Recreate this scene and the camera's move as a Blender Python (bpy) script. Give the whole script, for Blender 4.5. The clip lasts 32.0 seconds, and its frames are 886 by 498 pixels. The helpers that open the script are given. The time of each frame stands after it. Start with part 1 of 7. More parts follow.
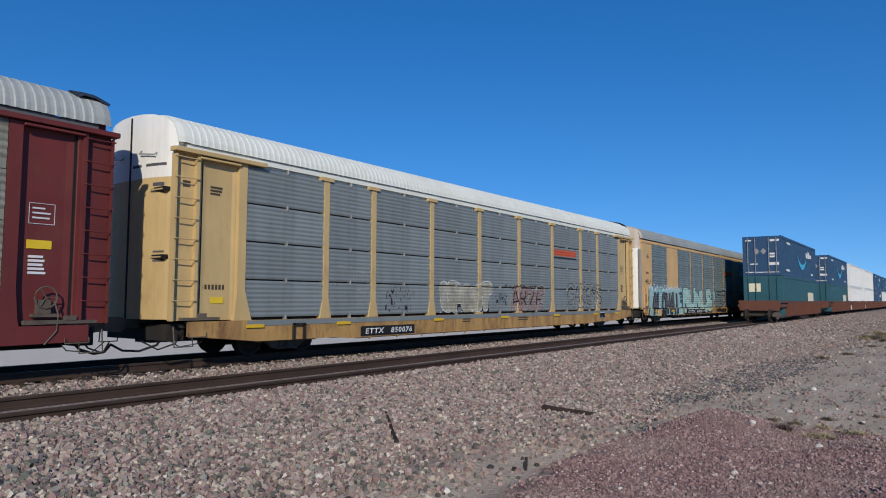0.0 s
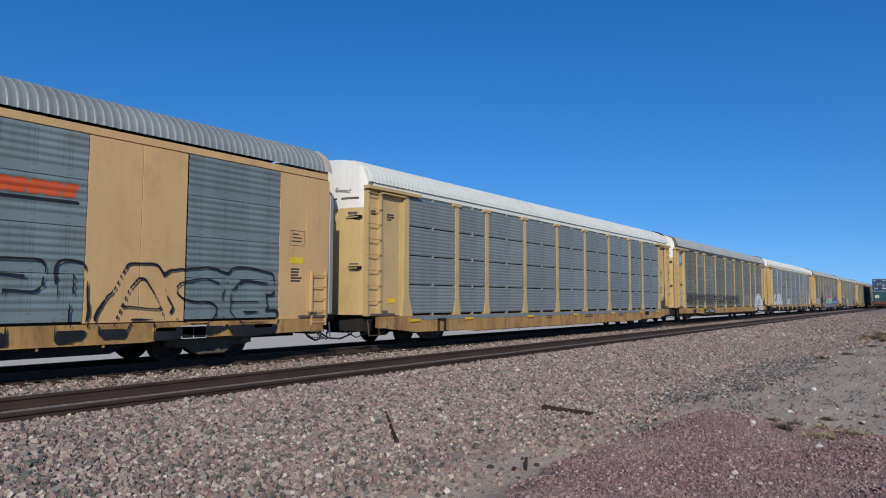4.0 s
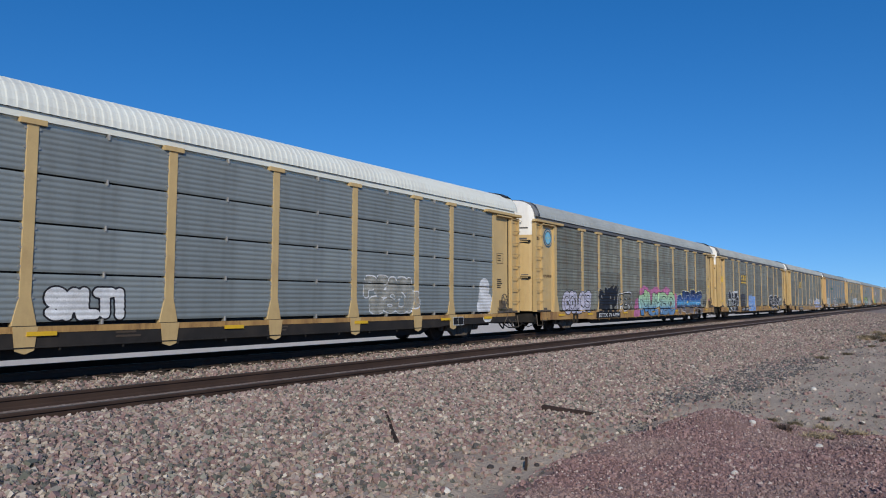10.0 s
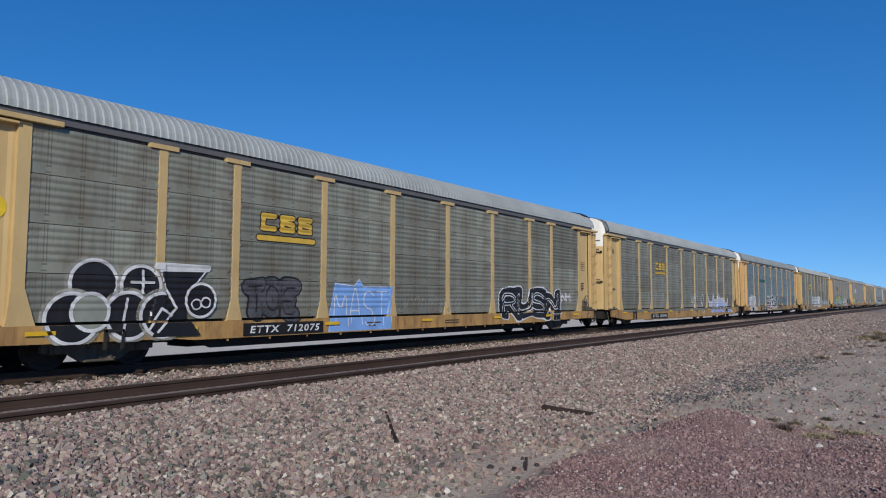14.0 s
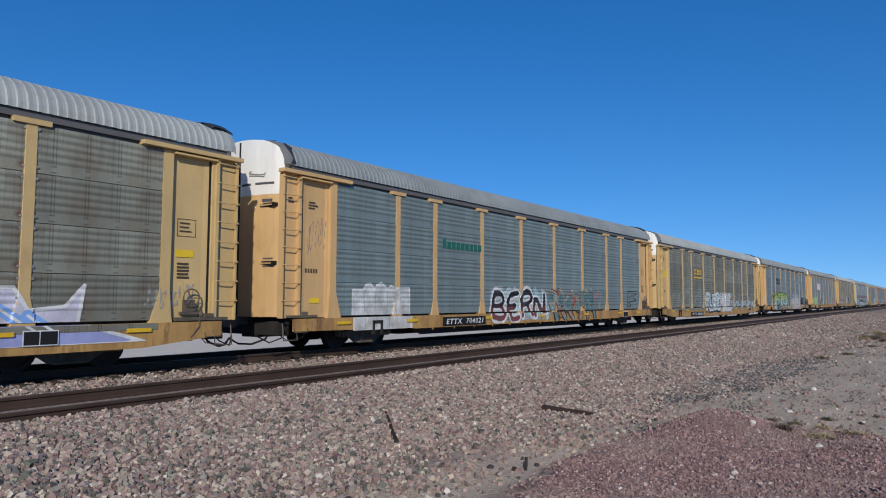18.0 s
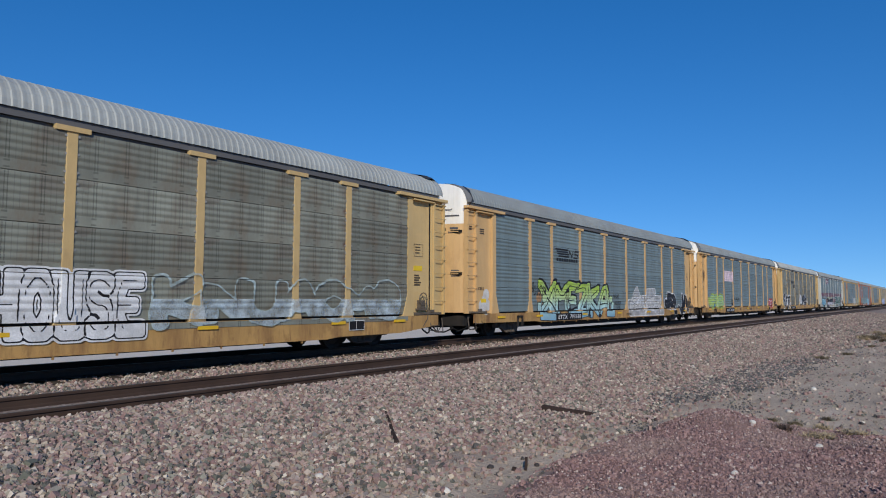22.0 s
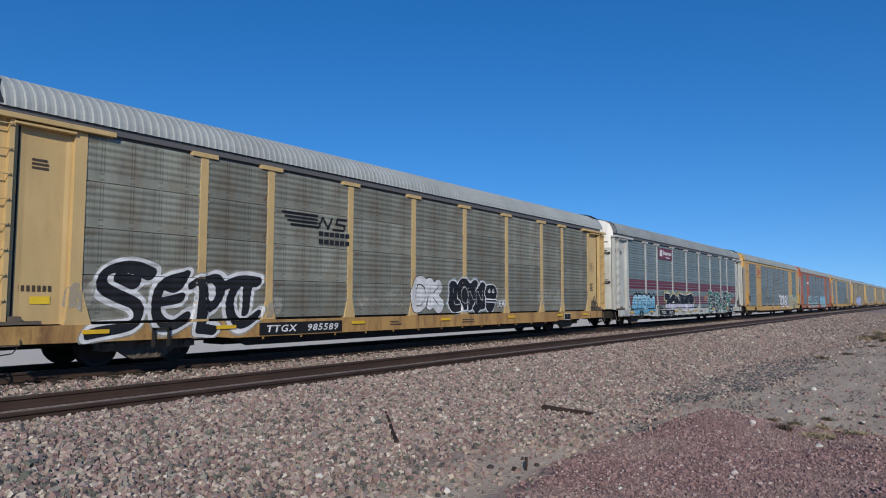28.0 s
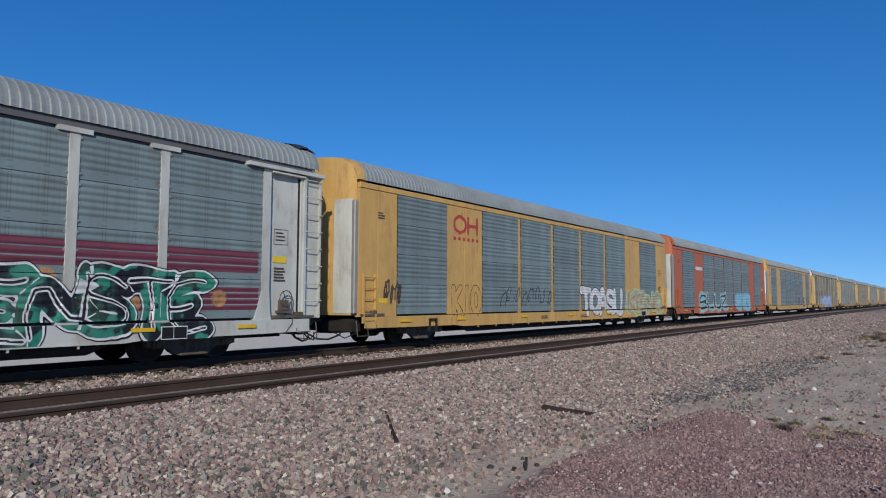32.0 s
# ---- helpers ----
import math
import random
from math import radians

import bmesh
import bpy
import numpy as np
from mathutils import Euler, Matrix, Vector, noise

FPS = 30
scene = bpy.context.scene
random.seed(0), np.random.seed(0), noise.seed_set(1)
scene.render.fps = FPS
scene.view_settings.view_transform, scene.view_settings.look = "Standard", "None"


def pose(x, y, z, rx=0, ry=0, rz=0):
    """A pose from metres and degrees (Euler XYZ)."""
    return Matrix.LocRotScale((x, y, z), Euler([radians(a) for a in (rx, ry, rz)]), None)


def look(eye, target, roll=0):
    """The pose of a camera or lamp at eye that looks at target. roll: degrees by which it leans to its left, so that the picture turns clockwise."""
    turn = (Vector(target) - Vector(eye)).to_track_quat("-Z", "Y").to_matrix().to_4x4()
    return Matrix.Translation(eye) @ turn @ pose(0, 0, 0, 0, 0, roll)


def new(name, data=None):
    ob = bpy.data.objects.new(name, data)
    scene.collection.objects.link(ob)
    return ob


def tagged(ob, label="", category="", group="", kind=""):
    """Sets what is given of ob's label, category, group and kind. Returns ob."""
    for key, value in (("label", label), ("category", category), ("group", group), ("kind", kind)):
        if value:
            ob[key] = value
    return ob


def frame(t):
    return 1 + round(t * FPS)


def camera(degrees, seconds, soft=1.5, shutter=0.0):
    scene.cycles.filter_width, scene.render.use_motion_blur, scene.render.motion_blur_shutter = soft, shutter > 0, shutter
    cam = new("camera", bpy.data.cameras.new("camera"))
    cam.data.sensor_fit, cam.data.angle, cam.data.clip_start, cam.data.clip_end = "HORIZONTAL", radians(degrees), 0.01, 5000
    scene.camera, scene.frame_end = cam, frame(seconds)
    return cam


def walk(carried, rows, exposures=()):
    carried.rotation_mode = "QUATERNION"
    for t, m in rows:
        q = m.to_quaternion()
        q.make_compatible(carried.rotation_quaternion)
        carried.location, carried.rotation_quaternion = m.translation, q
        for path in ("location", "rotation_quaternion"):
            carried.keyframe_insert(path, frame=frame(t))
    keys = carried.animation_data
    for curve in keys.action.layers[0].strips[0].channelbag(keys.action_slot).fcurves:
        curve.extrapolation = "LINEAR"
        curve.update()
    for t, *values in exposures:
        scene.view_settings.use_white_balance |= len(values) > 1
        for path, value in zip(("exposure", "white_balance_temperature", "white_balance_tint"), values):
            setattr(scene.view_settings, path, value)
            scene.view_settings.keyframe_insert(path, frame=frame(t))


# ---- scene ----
cam = camera(66.1, 32.0, soft=1.05)
walk(cam, [(0.0, look((0, 0, 1.40), (80.54, 58.79, 8.83), 0.17)),
           (32.0, look((0, 0, 1.40), (80.54, 58.79, 8.83), 0.17))],
     exposures=[(0.0, 0.0), (32.0, 0.0)])

# ---- light ----
SUN_ELEV = radians(27)
SUN_DIR = Vector((-1.0, -0.80, 0.0)).normalized() * math.cos(SUN_ELEV) + Vector((0, 0, math.sin(SUN_ELEV)))
sun_data = bpy.data.lights.new("sun", "SUN")
sun_data.energy, sun_data.angle, sun_data.color = 3.4, radians(0.55), (1.0, 0.925, 0.79)
sun = new("sun", sun_data)
sun.matrix_world = look(SUN_DIR * 60, (0, 0, 0))

world = bpy.data.worlds.new("desert_sky")
scene.world = world
world.use_nodes = True
wt = world.node_tree
wt.nodes.clear()
w_out = wt.nodes.new("ShaderNodeOutputWorld")
w_bg = wt.nodes.new("ShaderNodeBackground")
w_sky = wt.nodes.new("ShaderNodeTexSky")
w_sky.sky_type, w_sky.sun_disc = "NISHITA", False
w_sky.sun_elevation = SUN_ELEV
w_sky.sun_rotation = math.atan2(SUN_DIR.x, SUN_DIR.y)
w_sky.altitude, w_sky.air_density, w_sky.dust_density, w_sky.ozone_density = 1500, 1.0, 0.0, 5.0
w_bg.inputs["Strength"].default_value = 0.150
w_dir = wt.nodes.new("ShaderNodeTexCoord")
w_low = wt.nodes.new("ShaderNodeVectorMath")       # clear desert air: the horizon keeps the blue of a few degrees higher
w_low.operation = "MULTIPLY_ADD"
w_low.inputs[1].default_value, w_low.inputs[2].default_value = (1.0, 1.0, 0.90), (0.0, 0.0, 0.085)
w_unit = wt.nodes.new("ShaderNodeVectorMath")
w_unit.operation = "NORMALIZE"
wt.links.new(w_dir.outputs["Generated"], w_low.inputs[0])
wt.links.new(w_low.outputs[0], w_unit.inputs[0])
wt.links.new(w_unit.outputs[0], w_sky.inputs["Vector"])
w_gam = wt.nodes.new("ShaderNodeGamma")
w_gam.inputs["Gamma"].default_value = 0.86
w_hsv = wt.nodes.new("ShaderNodeHueSaturation")
w_hsv.inputs["Hue"].default_value, w_hsv.inputs["Saturation"].default_value, w_hsv.inputs["Value"].default_value = 0.5070, 1.335, 1.01
wt.links.new(w_sky.outputs[0], w_gam.inputs["Color"])
wt.links.new(w_gam.outputs[0], w_hsv.inputs["Color"])
wt.links.new(w_hsv.outputs[0], w_bg.inputs[0])
wt.links.new(w_bg.outputs[0], w_out.inputs[0])


# ---- materials ----
def material(name, col, rough=0.7, metal=0.0, var=0.12, scale=3.0, fine=60.0, bump=0.15, dirt=None, dirt_amount=0.0,
             streak=False, per_object=0.0, per_island=0.0, dirt_scale=1.2, spec=0.3, holes=0.0, rust=0.0, rust_scale=0.9, fade=None, alpha=None, blotch=None, drip=None):
    """Paint, metal or mineral with grain at two scales, optional dirt (streaked down the side where streak is set)."""
    m = bpy.data.materials.new(name)
    m.use_nodes = True
    t = m.node_tree
    n, l = t.nodes, t.links
    b = n["Principled BSDF"]
    b.inputs["Metallic"].default_value = metal
    b.inputs["Specular IOR Level"].default_value = spec
    co = n.new("ShaderNodeTexCoord")
    big = n.new("ShaderNodeTexNoise")
    big.inputs["Scale"].default_value, big.inputs["Detail"].default_value = scale, 6
    small = n.new("ShaderNodeTexNoise")
    small.inputs["Scale"].default_value, small.inputs["Detail"].default_value = fine, 3
    l.new(co.outputs["Object"], big.inputs["Vector"])
    l.new(co.outputs["Object"], small.inputs["Vector"])
    add = n.new("ShaderNodeMath")
    add.operation = "MULTIPLY_ADD"
    l.new(small.outputs["Fac"], add.inputs[0])
    add.inputs[1].default_value = 0.45
    l.new(big.outputs["Fac"], add.inputs[2])
    rng = n.new("ShaderNodeMapRange")
    rng.inputs["From Min"].default_value, rng.inputs["From Max"].default_value = 0.45, 1.0
    rng.inputs["To Min"].default_value, rng.inputs["To Max"].default_value = 1 - var, 1 + var
    l.new(add.outputs[0], rng.inputs["Value"])
    val = rng.outputs[0]
    if per_object or per_island:
        src = n.new("ShaderNodeObjectInfo").outputs["Random"] if per_object else n.new("ShaderNodeNewGeometry").outputs["Random Per Island"]
        r2 = n.new("ShaderNodeMapRange")
        d = per_object or per_island
        r2.inputs["To Min"].default_value, r2.inputs["To Max"].default_value = 1 - d, 1 + d
        l.new(src, r2.inputs["Value"])
        mul = n.new("ShaderNodeMath")
        mul.operation = "MULTIPLY"
        l.new(val, mul.inputs[0])
        l.new(r2.outputs[0], mul.inputs[1])
        val = mul.outputs[0]
    hsv = n.new("ShaderNodeHueSaturation")
    hsv.inputs["Color"].default_value = (*col, 1)
    l.new(val, hsv.inputs["Value"])
    if fade or blotch:      # colours that follow the height, or lie in patches
        fr = n.new("ShaderNodeValToRGB")
        stops = fade or blotch
        while len(fr.color_ramp.elements) < len(stops):
            fr.color_ramp.elements.new(0.5)
        for el, (h, c) in zip(fr.color_ramp.elements, stops):
            el.position, el.color = (h / 3.0 if fade else h), (*c, 1)
        if fade:
            fs = n.new("ShaderNodeSeparateXYZ")
            l.new(co.outputs["Object"], fs.inputs[0])
            fm = n.new("ShaderNodeMath")
            fm.operation = "MULTIPLY_ADD"
            fm.inputs[1].default_value = 0.10
            l.new(big.outputs["Fac"], fm.inputs[0])
            fd = n.new("ShaderNodeMath")
            fd.operation = "MULTIPLY_ADD"
            fd.inputs[1].default_value, fd.inputs[2].default_value = 1 / 3.0, -0.05
            l.new(fs.outputs[2], fd.inputs[0])
            l.new(fd.outputs[0], fm.inputs[2])
            l.new(fm.outputs[0], fr.inputs[0])
        else:
            fn = n.new("ShaderNodeTexNoise")
            fn.inputs["Scale"].default_value, fn.inputs["Detail"].default_value = 2.2, 2
            l.new(co.outputs["Object"], fn.inputs["Vector"])
            l.new(fn.outputs["Fac"], fr.inputs[0])
        l.new(fr.outputs[0], hsv.inputs["Color"])
    colour = hsv.outputs[0]
    if alpha:       # thin paint lets the sheet show through in places
        ar = n.new("ShaderNodeMapRange")
        ar.inputs["From Min"].default_value, ar.inputs["From Max"].default_value = 0.5, 0.95
        ar.inputs["To Min"].default_value, ar.inputs["To Max"].default_value = alpha
        l.new(add.outputs[0], ar.inputs["Value"])
        l.new(ar.outputs[0], b.inputs["Alpha"])
    if dirt:
        dn = n.new("ShaderNodeTexNoise")
        dn.inputs["Scale"].default_value, dn.inputs["Detail"].default_value, dn.inputs["Roughness"].default_value = dirt_scale, 9, 0.65
        if streak:
            mp = n.new("ShaderNodeMapping")
            mp.inputs["Scale"].default_value = (1.9, 1.9, 0.28)
            l.new(co.outputs["Object"], mp.inputs["Vector"])
            l.new(mp.outputs[0], dn.inputs["Vector"])
        else:
            l.new(co.outputs["Object"], dn.inputs["Vector"])
        dr = n.new("ShaderNodeMapRange")
        dr.inputs["From Min"].default_value, dr.inputs["From Max"].default_value = 0.46, 0.74
        dr.inputs["To Max"].default_value = dirt_amount
        l.new(dn.outputs["Fac"], dr.inputs["Value"])
        mx = n.new("ShaderNodeMix")
        mx.data_type = "RGBA"
        l.new(dr.outputs[0], mx.inputs["Factor"])
        l.new(colour, mx.inputs[6])
        mx.inputs[7].default_value = (*dirt, 1)
        colour = mx.outputs[2]
    if rust:
        rn = n.new("ShaderNodeTexNoise")
        rn.inputs["Scale"].default_value, rn.inputs["Detail"].default_value, rn.inputs["Roughness"].default_value = rust_scale, 10, 0.7
        rm = n.new("ShaderNodeMapping")
        rm.inputs["Scale"].default_value, rm.inputs["Location"].default_value = (1.0, 1.0, 0.55), (3.7, 1.3, 9.1)
        l.new(co.outputs["Object"], rm.inputs["Vector"])
        l.new(rm.outputs[0], rn.inputs["Vector"])
        rg = n.new("ShaderNodeMapRange")
        rg.inputs["From Min"].default_value, rg.inputs["From Max"].default_value, rg.inputs["To Max"].default_value = 0.53, 0.70, rust
        l.new(rn.outputs["Fac"], rg.inputs["Value"])
        rx = n.new("ShaderNodeMix")
        rx.data_type = "RGBA"
        l.new(rg.outputs[0], rx.inputs["Factor"])
        l.new(colour, rx.inputs[6])
        rx.inputs[7].default_value = (0.15, 0.075, 0.035, 1)
        colour = rx.outputs[2]
    if drip:        # narrow streaks that rain has washed down
        pn = n.new("ShaderNodeTexNoise")
        pn.inputs["Scale"].default_value, pn.inputs["Detail"].default_value, pn.inputs["Roughness"].default_value = 1.0, 6, 0.6
        pm = n.new("ShaderNodeMapping")
        pm.inputs["Scale"].default_value = (9.0, 9.0, 1.7)
        l.new(co.outputs["Object"], pm.inputs["Vector"])
        l.new(pm.outputs[0], pn.inputs["Vector"])
        pr = n.new("ShaderNodeMapRange")
        pr.inputs["From Min"].default_value, pr.inputs["From Max"].default_value, pr.inputs["To Max"].default_value = 0.50, 0.72, drip[1]
        l.new(pn.outputs["Fac"], pr.inputs["Value"])
        where = n.new("ShaderNodeMapRange")
        where.inputs["From Min"].default_value, where.inputs["From Max"].default_value = 0.38, 0.60
        l.new(big.outputs["Fac"], where.inputs["Value"])
        pq = n.new("ShaderNodeMath")
        pq.operation = "MULTIPLY"
        l.new(pr.outputs[0], pq.inputs[0])
        l.new(where.outputs[0], pq.inputs[1])
        px = n.new("ShaderNodeMix")
        px.data_type = "RGBA"
        l.new(pq.outputs[0], px.inputs["Factor"])
        l.new(colour, px.inputs[6])
        px.inputs[7].default_value = (*drip[0], 1)
        colour = px.outputs[2]
    if holes:
        sx = n.new("ShaderNodeSeparateXYZ")
        l.new(co.outputs["Object"], sx.inputs[0])

        def math_node(op, a, c=None, d=None):
            q = n.new("ShaderNodeMath")
            q.operation = op
            for i, v in enumerate((a, c, d)):
                if v is None:
                    continue
                if isinstance(v, (int, float)):
                    q.inputs[i].default_value = v
                else:
                    l.new(v, q.inputs[i])
            return q.outputs[0]

        def any_of(width, *at):
            out = None
            for v in at:
                q = math_node("COMPARE", fx, v, width)
                out = q if out is None else math_node("MAXIMUM", out, q)
            return out

        fx = math_node("FRACT", math_node("MULTIPLY", sx.outputs[0], 1.587))
        fz = math_node("LESS_THAN", math_node("FRACT", math_node("MULTIPLY", sx.outputs[2], 21.0)), 0.58)
        band = math_node("GREATER_THAN", sx.outputs[2], 0.205)
        strong = math_node("MULTIPLY", any_of(0.016, 0.455, 0.545), 0.75)
        weak = math_node("MULTIPLY", math_node("MULTIPLY", any_of(0.011, 0.12, 0.28, 0.72, 0.88), math_node("GREATER_THAN", big.outputs["Fac"], 0.48)), 0.45)
        dots = math_node("MULTIPLY", math_node("MAXIMUM", strong, weak), math_node("MULTIPLY", fz, holes))
        bolts = math_node("MULTIPLY", any_of(0.085, 0.50), math_node("MAXIMUM", math_node("COMPARE", sx.outputs[2], 0.05, 0.016), math_node("COMPARE", sx.outputs[2], 0.168, 0.018)))
        bolts = math_node("MULTIPLY", bolts, math_node("MULTIPLY", small.outputs["Fac"], 0.9 * holes))
        mask = math_node("MAXIMUM", math_node("MULTIPLY", band, math_node("MAXIMUM", dots, 0.05)), bolts)
        # rust where the sheet is clipped to the stakes, near the seams
        gen = n.new("ShaderNodeSeparateXYZ")
        l.new(co.outputs["Generated"], gen.inputs[0])
        side = math_node("MINIMUM", gen.outputs[0], math_node("SUBTRACT", 1.0, gen.outputs[0]))
        fall = n.new("ShaderNodeMapRange")
        fall.inputs["From Min"].default_value, fall.inputs["From Max"].default_value = 0.09, 0.0
        fall.inputs["To Max"].default_value = 1.5 * holes
        l.new(side, fall.inputs["Value"])
        seam = n.new("ShaderNodeMapRange")
        seam.inputs["From Min"].default_value, seam.inputs["From Max"].default_value = 0.10, 0.0
        l.new(math_node("ABSOLUTE", math_node("SUBTRACT", sx.outputs[2], 0.14)), seam.inputs["Value"])
        spot = math_node("MULTIPLY", math_node("MULTIPLY", fall.outputs[0], seam.outputs[0]), math_node("GREATER_THAN", big.outputs["Fac"], 0.50))
        flank = math_node("MULTIPLY", math_node("LESS_THAN", side, 0.17), math_node("GREATER_THAN", sx.outputs[2], 0.56))
        flank = math_node("MULTIPLY", flank, math_node("MULTIPLY", math_node("GREATER_THAN", big.outputs["Fac"], 0.55), 0.26 * holes))
        spot = math_node("MAXIMUM", spot, flank)
        ex = n.new("ShaderNodeMix")
        ex.data_type = "RGBA"
        l.new(math_node("MINIMUM", spot, 0.85), ex.inputs["Factor"])
        l.new(colour, ex.inputs[6])
        ex.inputs[7].default_value = (0.105, 0.05, 0.035, 1)
        colour = ex.outputs[2]
        hx = n.new("ShaderNodeMix")
        hx.data_type = "RGBA"
        l.new(mask, hx.inputs["Factor"])
        l.new(colour, hx.inputs[6])
        hx.inputs[7].default_value = (0.02, 0.02, 0.02, 1)
        colour = hx.outputs[2]
    l.new(colour, b.inputs["Base Color"])
    rr = n.new("ShaderNodeMapRange")
    rr.inputs["To Min"].default_value, rr.inputs["To Max"].default_value = max(rough - 0.12, 0.05), min(rough + 0.12, 1)
    l.new(big.outputs["Fac"], rr.inputs["Value"])
    l.new(rr.outputs[0], b.inputs["Roughness"])
    if bump:
        bp = n.new("ShaderNodeBump")
        bp.inputs["Strength"].default_value, bp.inputs["Distance"].default_value = bump, 0.01
        l.new(add.outputs[0], bp.inputs["Height"])
        l.new(bp.outputs[0], b.inputs["Normal"])
    return m


RUST = (0.13, 0.065, 0.035)
GRIME = (0.10, 0.075, 0.055)
M = {
    "yellow": material("weathered_yellow_paint", (0.55, 0.395, 0.185), 0.55, var=0.12, scale=0.9, dirt=(0.40, 0.27, 0.12), dirt_amount=0.42, streak=True, rust=0.22, rust_scale=1.3, drip=((0.30, 0.18, 0.08), 0.15)),
    "sill_yellow": material("grimy_yellow_sill_paint", (0.44, 0.265, 0.095), 0.6, var=0.18, scale=1.4, dirt=(0.19, 0.095, 0.045), dirt_amount=0.9, streak=True, rust=0.8, rust_scale=1.6, drip=((0.10, 0.05, 0.028), 0.75)),
    "fresh_yellow": material("bright_yellow_paint", (0.56, 0.345, 0.11), 0.5, var=0.10, scale=1.0, dirt=(0.36, 0.22, 0.1), dirt_amount=0.5, streak=True, rust=0.25, rust_scale=1.6, drip=((0.25, 0.13, 0.05), 0.6)),
    "tan": material("faded_orange_tan_paint", (0.60, 0.39, 0.18), 0.6, var=0.10, scale=0.9, dirt=(0.42, 0.26, 0.14), dirt_amount=0.4, streak=True, rust=0.22, rust_scale=1.2, drip=((0.36, 0.20, 0.10), 0.15)),
    "orange": material("orange_red_paint", (0.42, 0.125, 0.06), 0.55, var=0.1, scale=1.0, dirt=(0.3, 0.1, 0.05), dirt_amount=0.4, streak=True, rust=0.2),
    "maroon": material("oxide_maroon_paint", (0.14, 0.028, 0.027), 0.55, var=0.14, scale=1.0, dirt=(0.06, 0.02, 0.018), dirt_amount=0.5, streak=True, rust=0.3, rust_scale=1.5),
    "silver": material("pale_grey_paint", (0.49, 0.505, 0.48), 0.5, var=0.1, scale=1.0, dirt=(0.3, 0.26, 0.19), dirt_amount=0.6, streak=True, rust=0.38, rust_scale=1.5),
    "white": material("chalky_white_paint", (0.80, 0.79, 0.75), 0.6, var=0.05, scale=1.1, dirt=(0.55, 0.52, 0.46), dirt_amount=0.5, streak=True),
    "roof_white": material("white_painted_roof_steel", (0.74, 0.755, 0.68), 0.6, var=0.06, scale=0.6, dirt=(0.5, 0.47, 0.4), dirt_amount=0.45),
    "roof_grey": material("galvanised_roof_steel", (0.30, 0.325, 0.315), 0.5, metal=0.15, var=0.12, scale=0.5, dirt=(0.20, 0.19, 0.17), dirt_amount=0.6),
    "roof_pale": material("weathered_pale_roof_steel", (0.40, 0.42, 0.40), 0.55, metal=0.1, var=0.1, scale=0.5, dirt=(0.24, 0.24, 0.22), dirt_amount=0.5),
    "roof_mid": material("smooth_grey_hood_steel", (0.19, 0.19, 0.19), 0.5, var=0.15, scale=1.0, dirt=(0.12, 0.115, 0.11), dirt_amount=0.5),
    "worn_end": material("worn_whitewashed_end_steel", (0.58, 0.52, 0.45), 0.65, var=0.15, scale=1.2, dirt=(0.42, 0.27, 0.15), dirt_amount=0.8, streak=True, rust=0.55, rust_scale=1.3),
    # dark grey holds the shade that falls under the roof's overhang
    "gutter": material("shade_dark_roof_gutter_steel", (0.115, 0.115, 0.12), 0.6, var=0.2, scale=1.2, dirt=(0.07, 0.065, 0.06), dirt_amount=0.5),
    "roof_dark": material("dark_flap_and_gap_shade_sheet", (0.035, 0.037, 0.042), 0.45, var=0.15, scale=1.0),
    "panel_new": material("ribbed_galvanised_panel", (0.235, 0.265, 0.265), 0.5, metal=0.2, var=0.12, scale=0.7, per_object=0.07, dirt=(0.15, 0.16, 0.155), dirt_amount=0.5, streak=True),
    "panel_blue": material("perforated_blue_grey_panel", (0.20, 0.262, 0.268), 0.52, metal=0.15, var=0.13, scale=0.7, per_object=0.09, dirt=(0.12, 0.14, 0.145), dirt_amount=0.5, streak=True, holes=0.6, rust=0.12, rust_scale=0.8),
    "panel_olive": material("perforated_olive_grey_panel", (0.236, 0.246, 0.203), 0.6, metal=0.1, var=0.2, scale=0.7, per_object=0.21, dirt=(0.12, 0.115, 0.095), dirt_amount=0.62, streak=True, holes=1.0, rust=0.5, rust_scale=0.8),
    # near-black: the shade inside the racks is put into this colour
    "inner": material("shade_dark_rack_interior", (0.03, 0.03, 0.03), 0.9, var=0.2),
    "under": material("black_underframe_grime", (0.022, 0.020, 0.019), 0.85, var=0.3, scale=4, dirt=GRIME, dirt_amount=0.25),
    "truck": material("dusty_cast_steel", (0.10, 0.082, 0.066), 0.85, var=0.3, scale=5, dirt=(0.21, 0.17, 0.13), dirt_amount=0.6),
    "wheel": material("brown_wheel_steel", (0.035, 0.026, 0.022), 0.7, var=0.25, scale=5),
    "tread": material("polished_wheel_tread", (0.35, 0.34, 0.33), 0.3, metal=0.9, var=0.1),
    "hose": material("black_rubber_hose", (0.012, 0.012, 0.012), 0.6, var=0.1),
    "bare": material("bare_grey_steel", (0.32, 0.31, 0.29), 0.5, metal=0.3, var=0.15),
    "black": material("black_stencil_and_shade_paint", (0.012, 0.012, 0.013), 0.7, var=0.2, scale=4),
    "rail": material("rusty_rail_steel", (0.055, 0.034, 0.025), 0.75, var=0.22, scale=2.5, dirt=(0.028, 0.018, 0.014), dirt_amount=0.6),
    "railhead": material("worn_rail_head", (0.10, 0.085, 0.075), 0.45, metal=0.5, var=0.2, scale=2.0),
    "tie": material("creosoted_tie_timber", (0.055, 0.042, 0.033), 0.9, var=0.3, scale=3, bump=0.5),
    "wood": material("weathered_dark_wood", (0.035, 0.022, 0.018), 0.9, var=0.3, scale=6, bump=0.5),
}


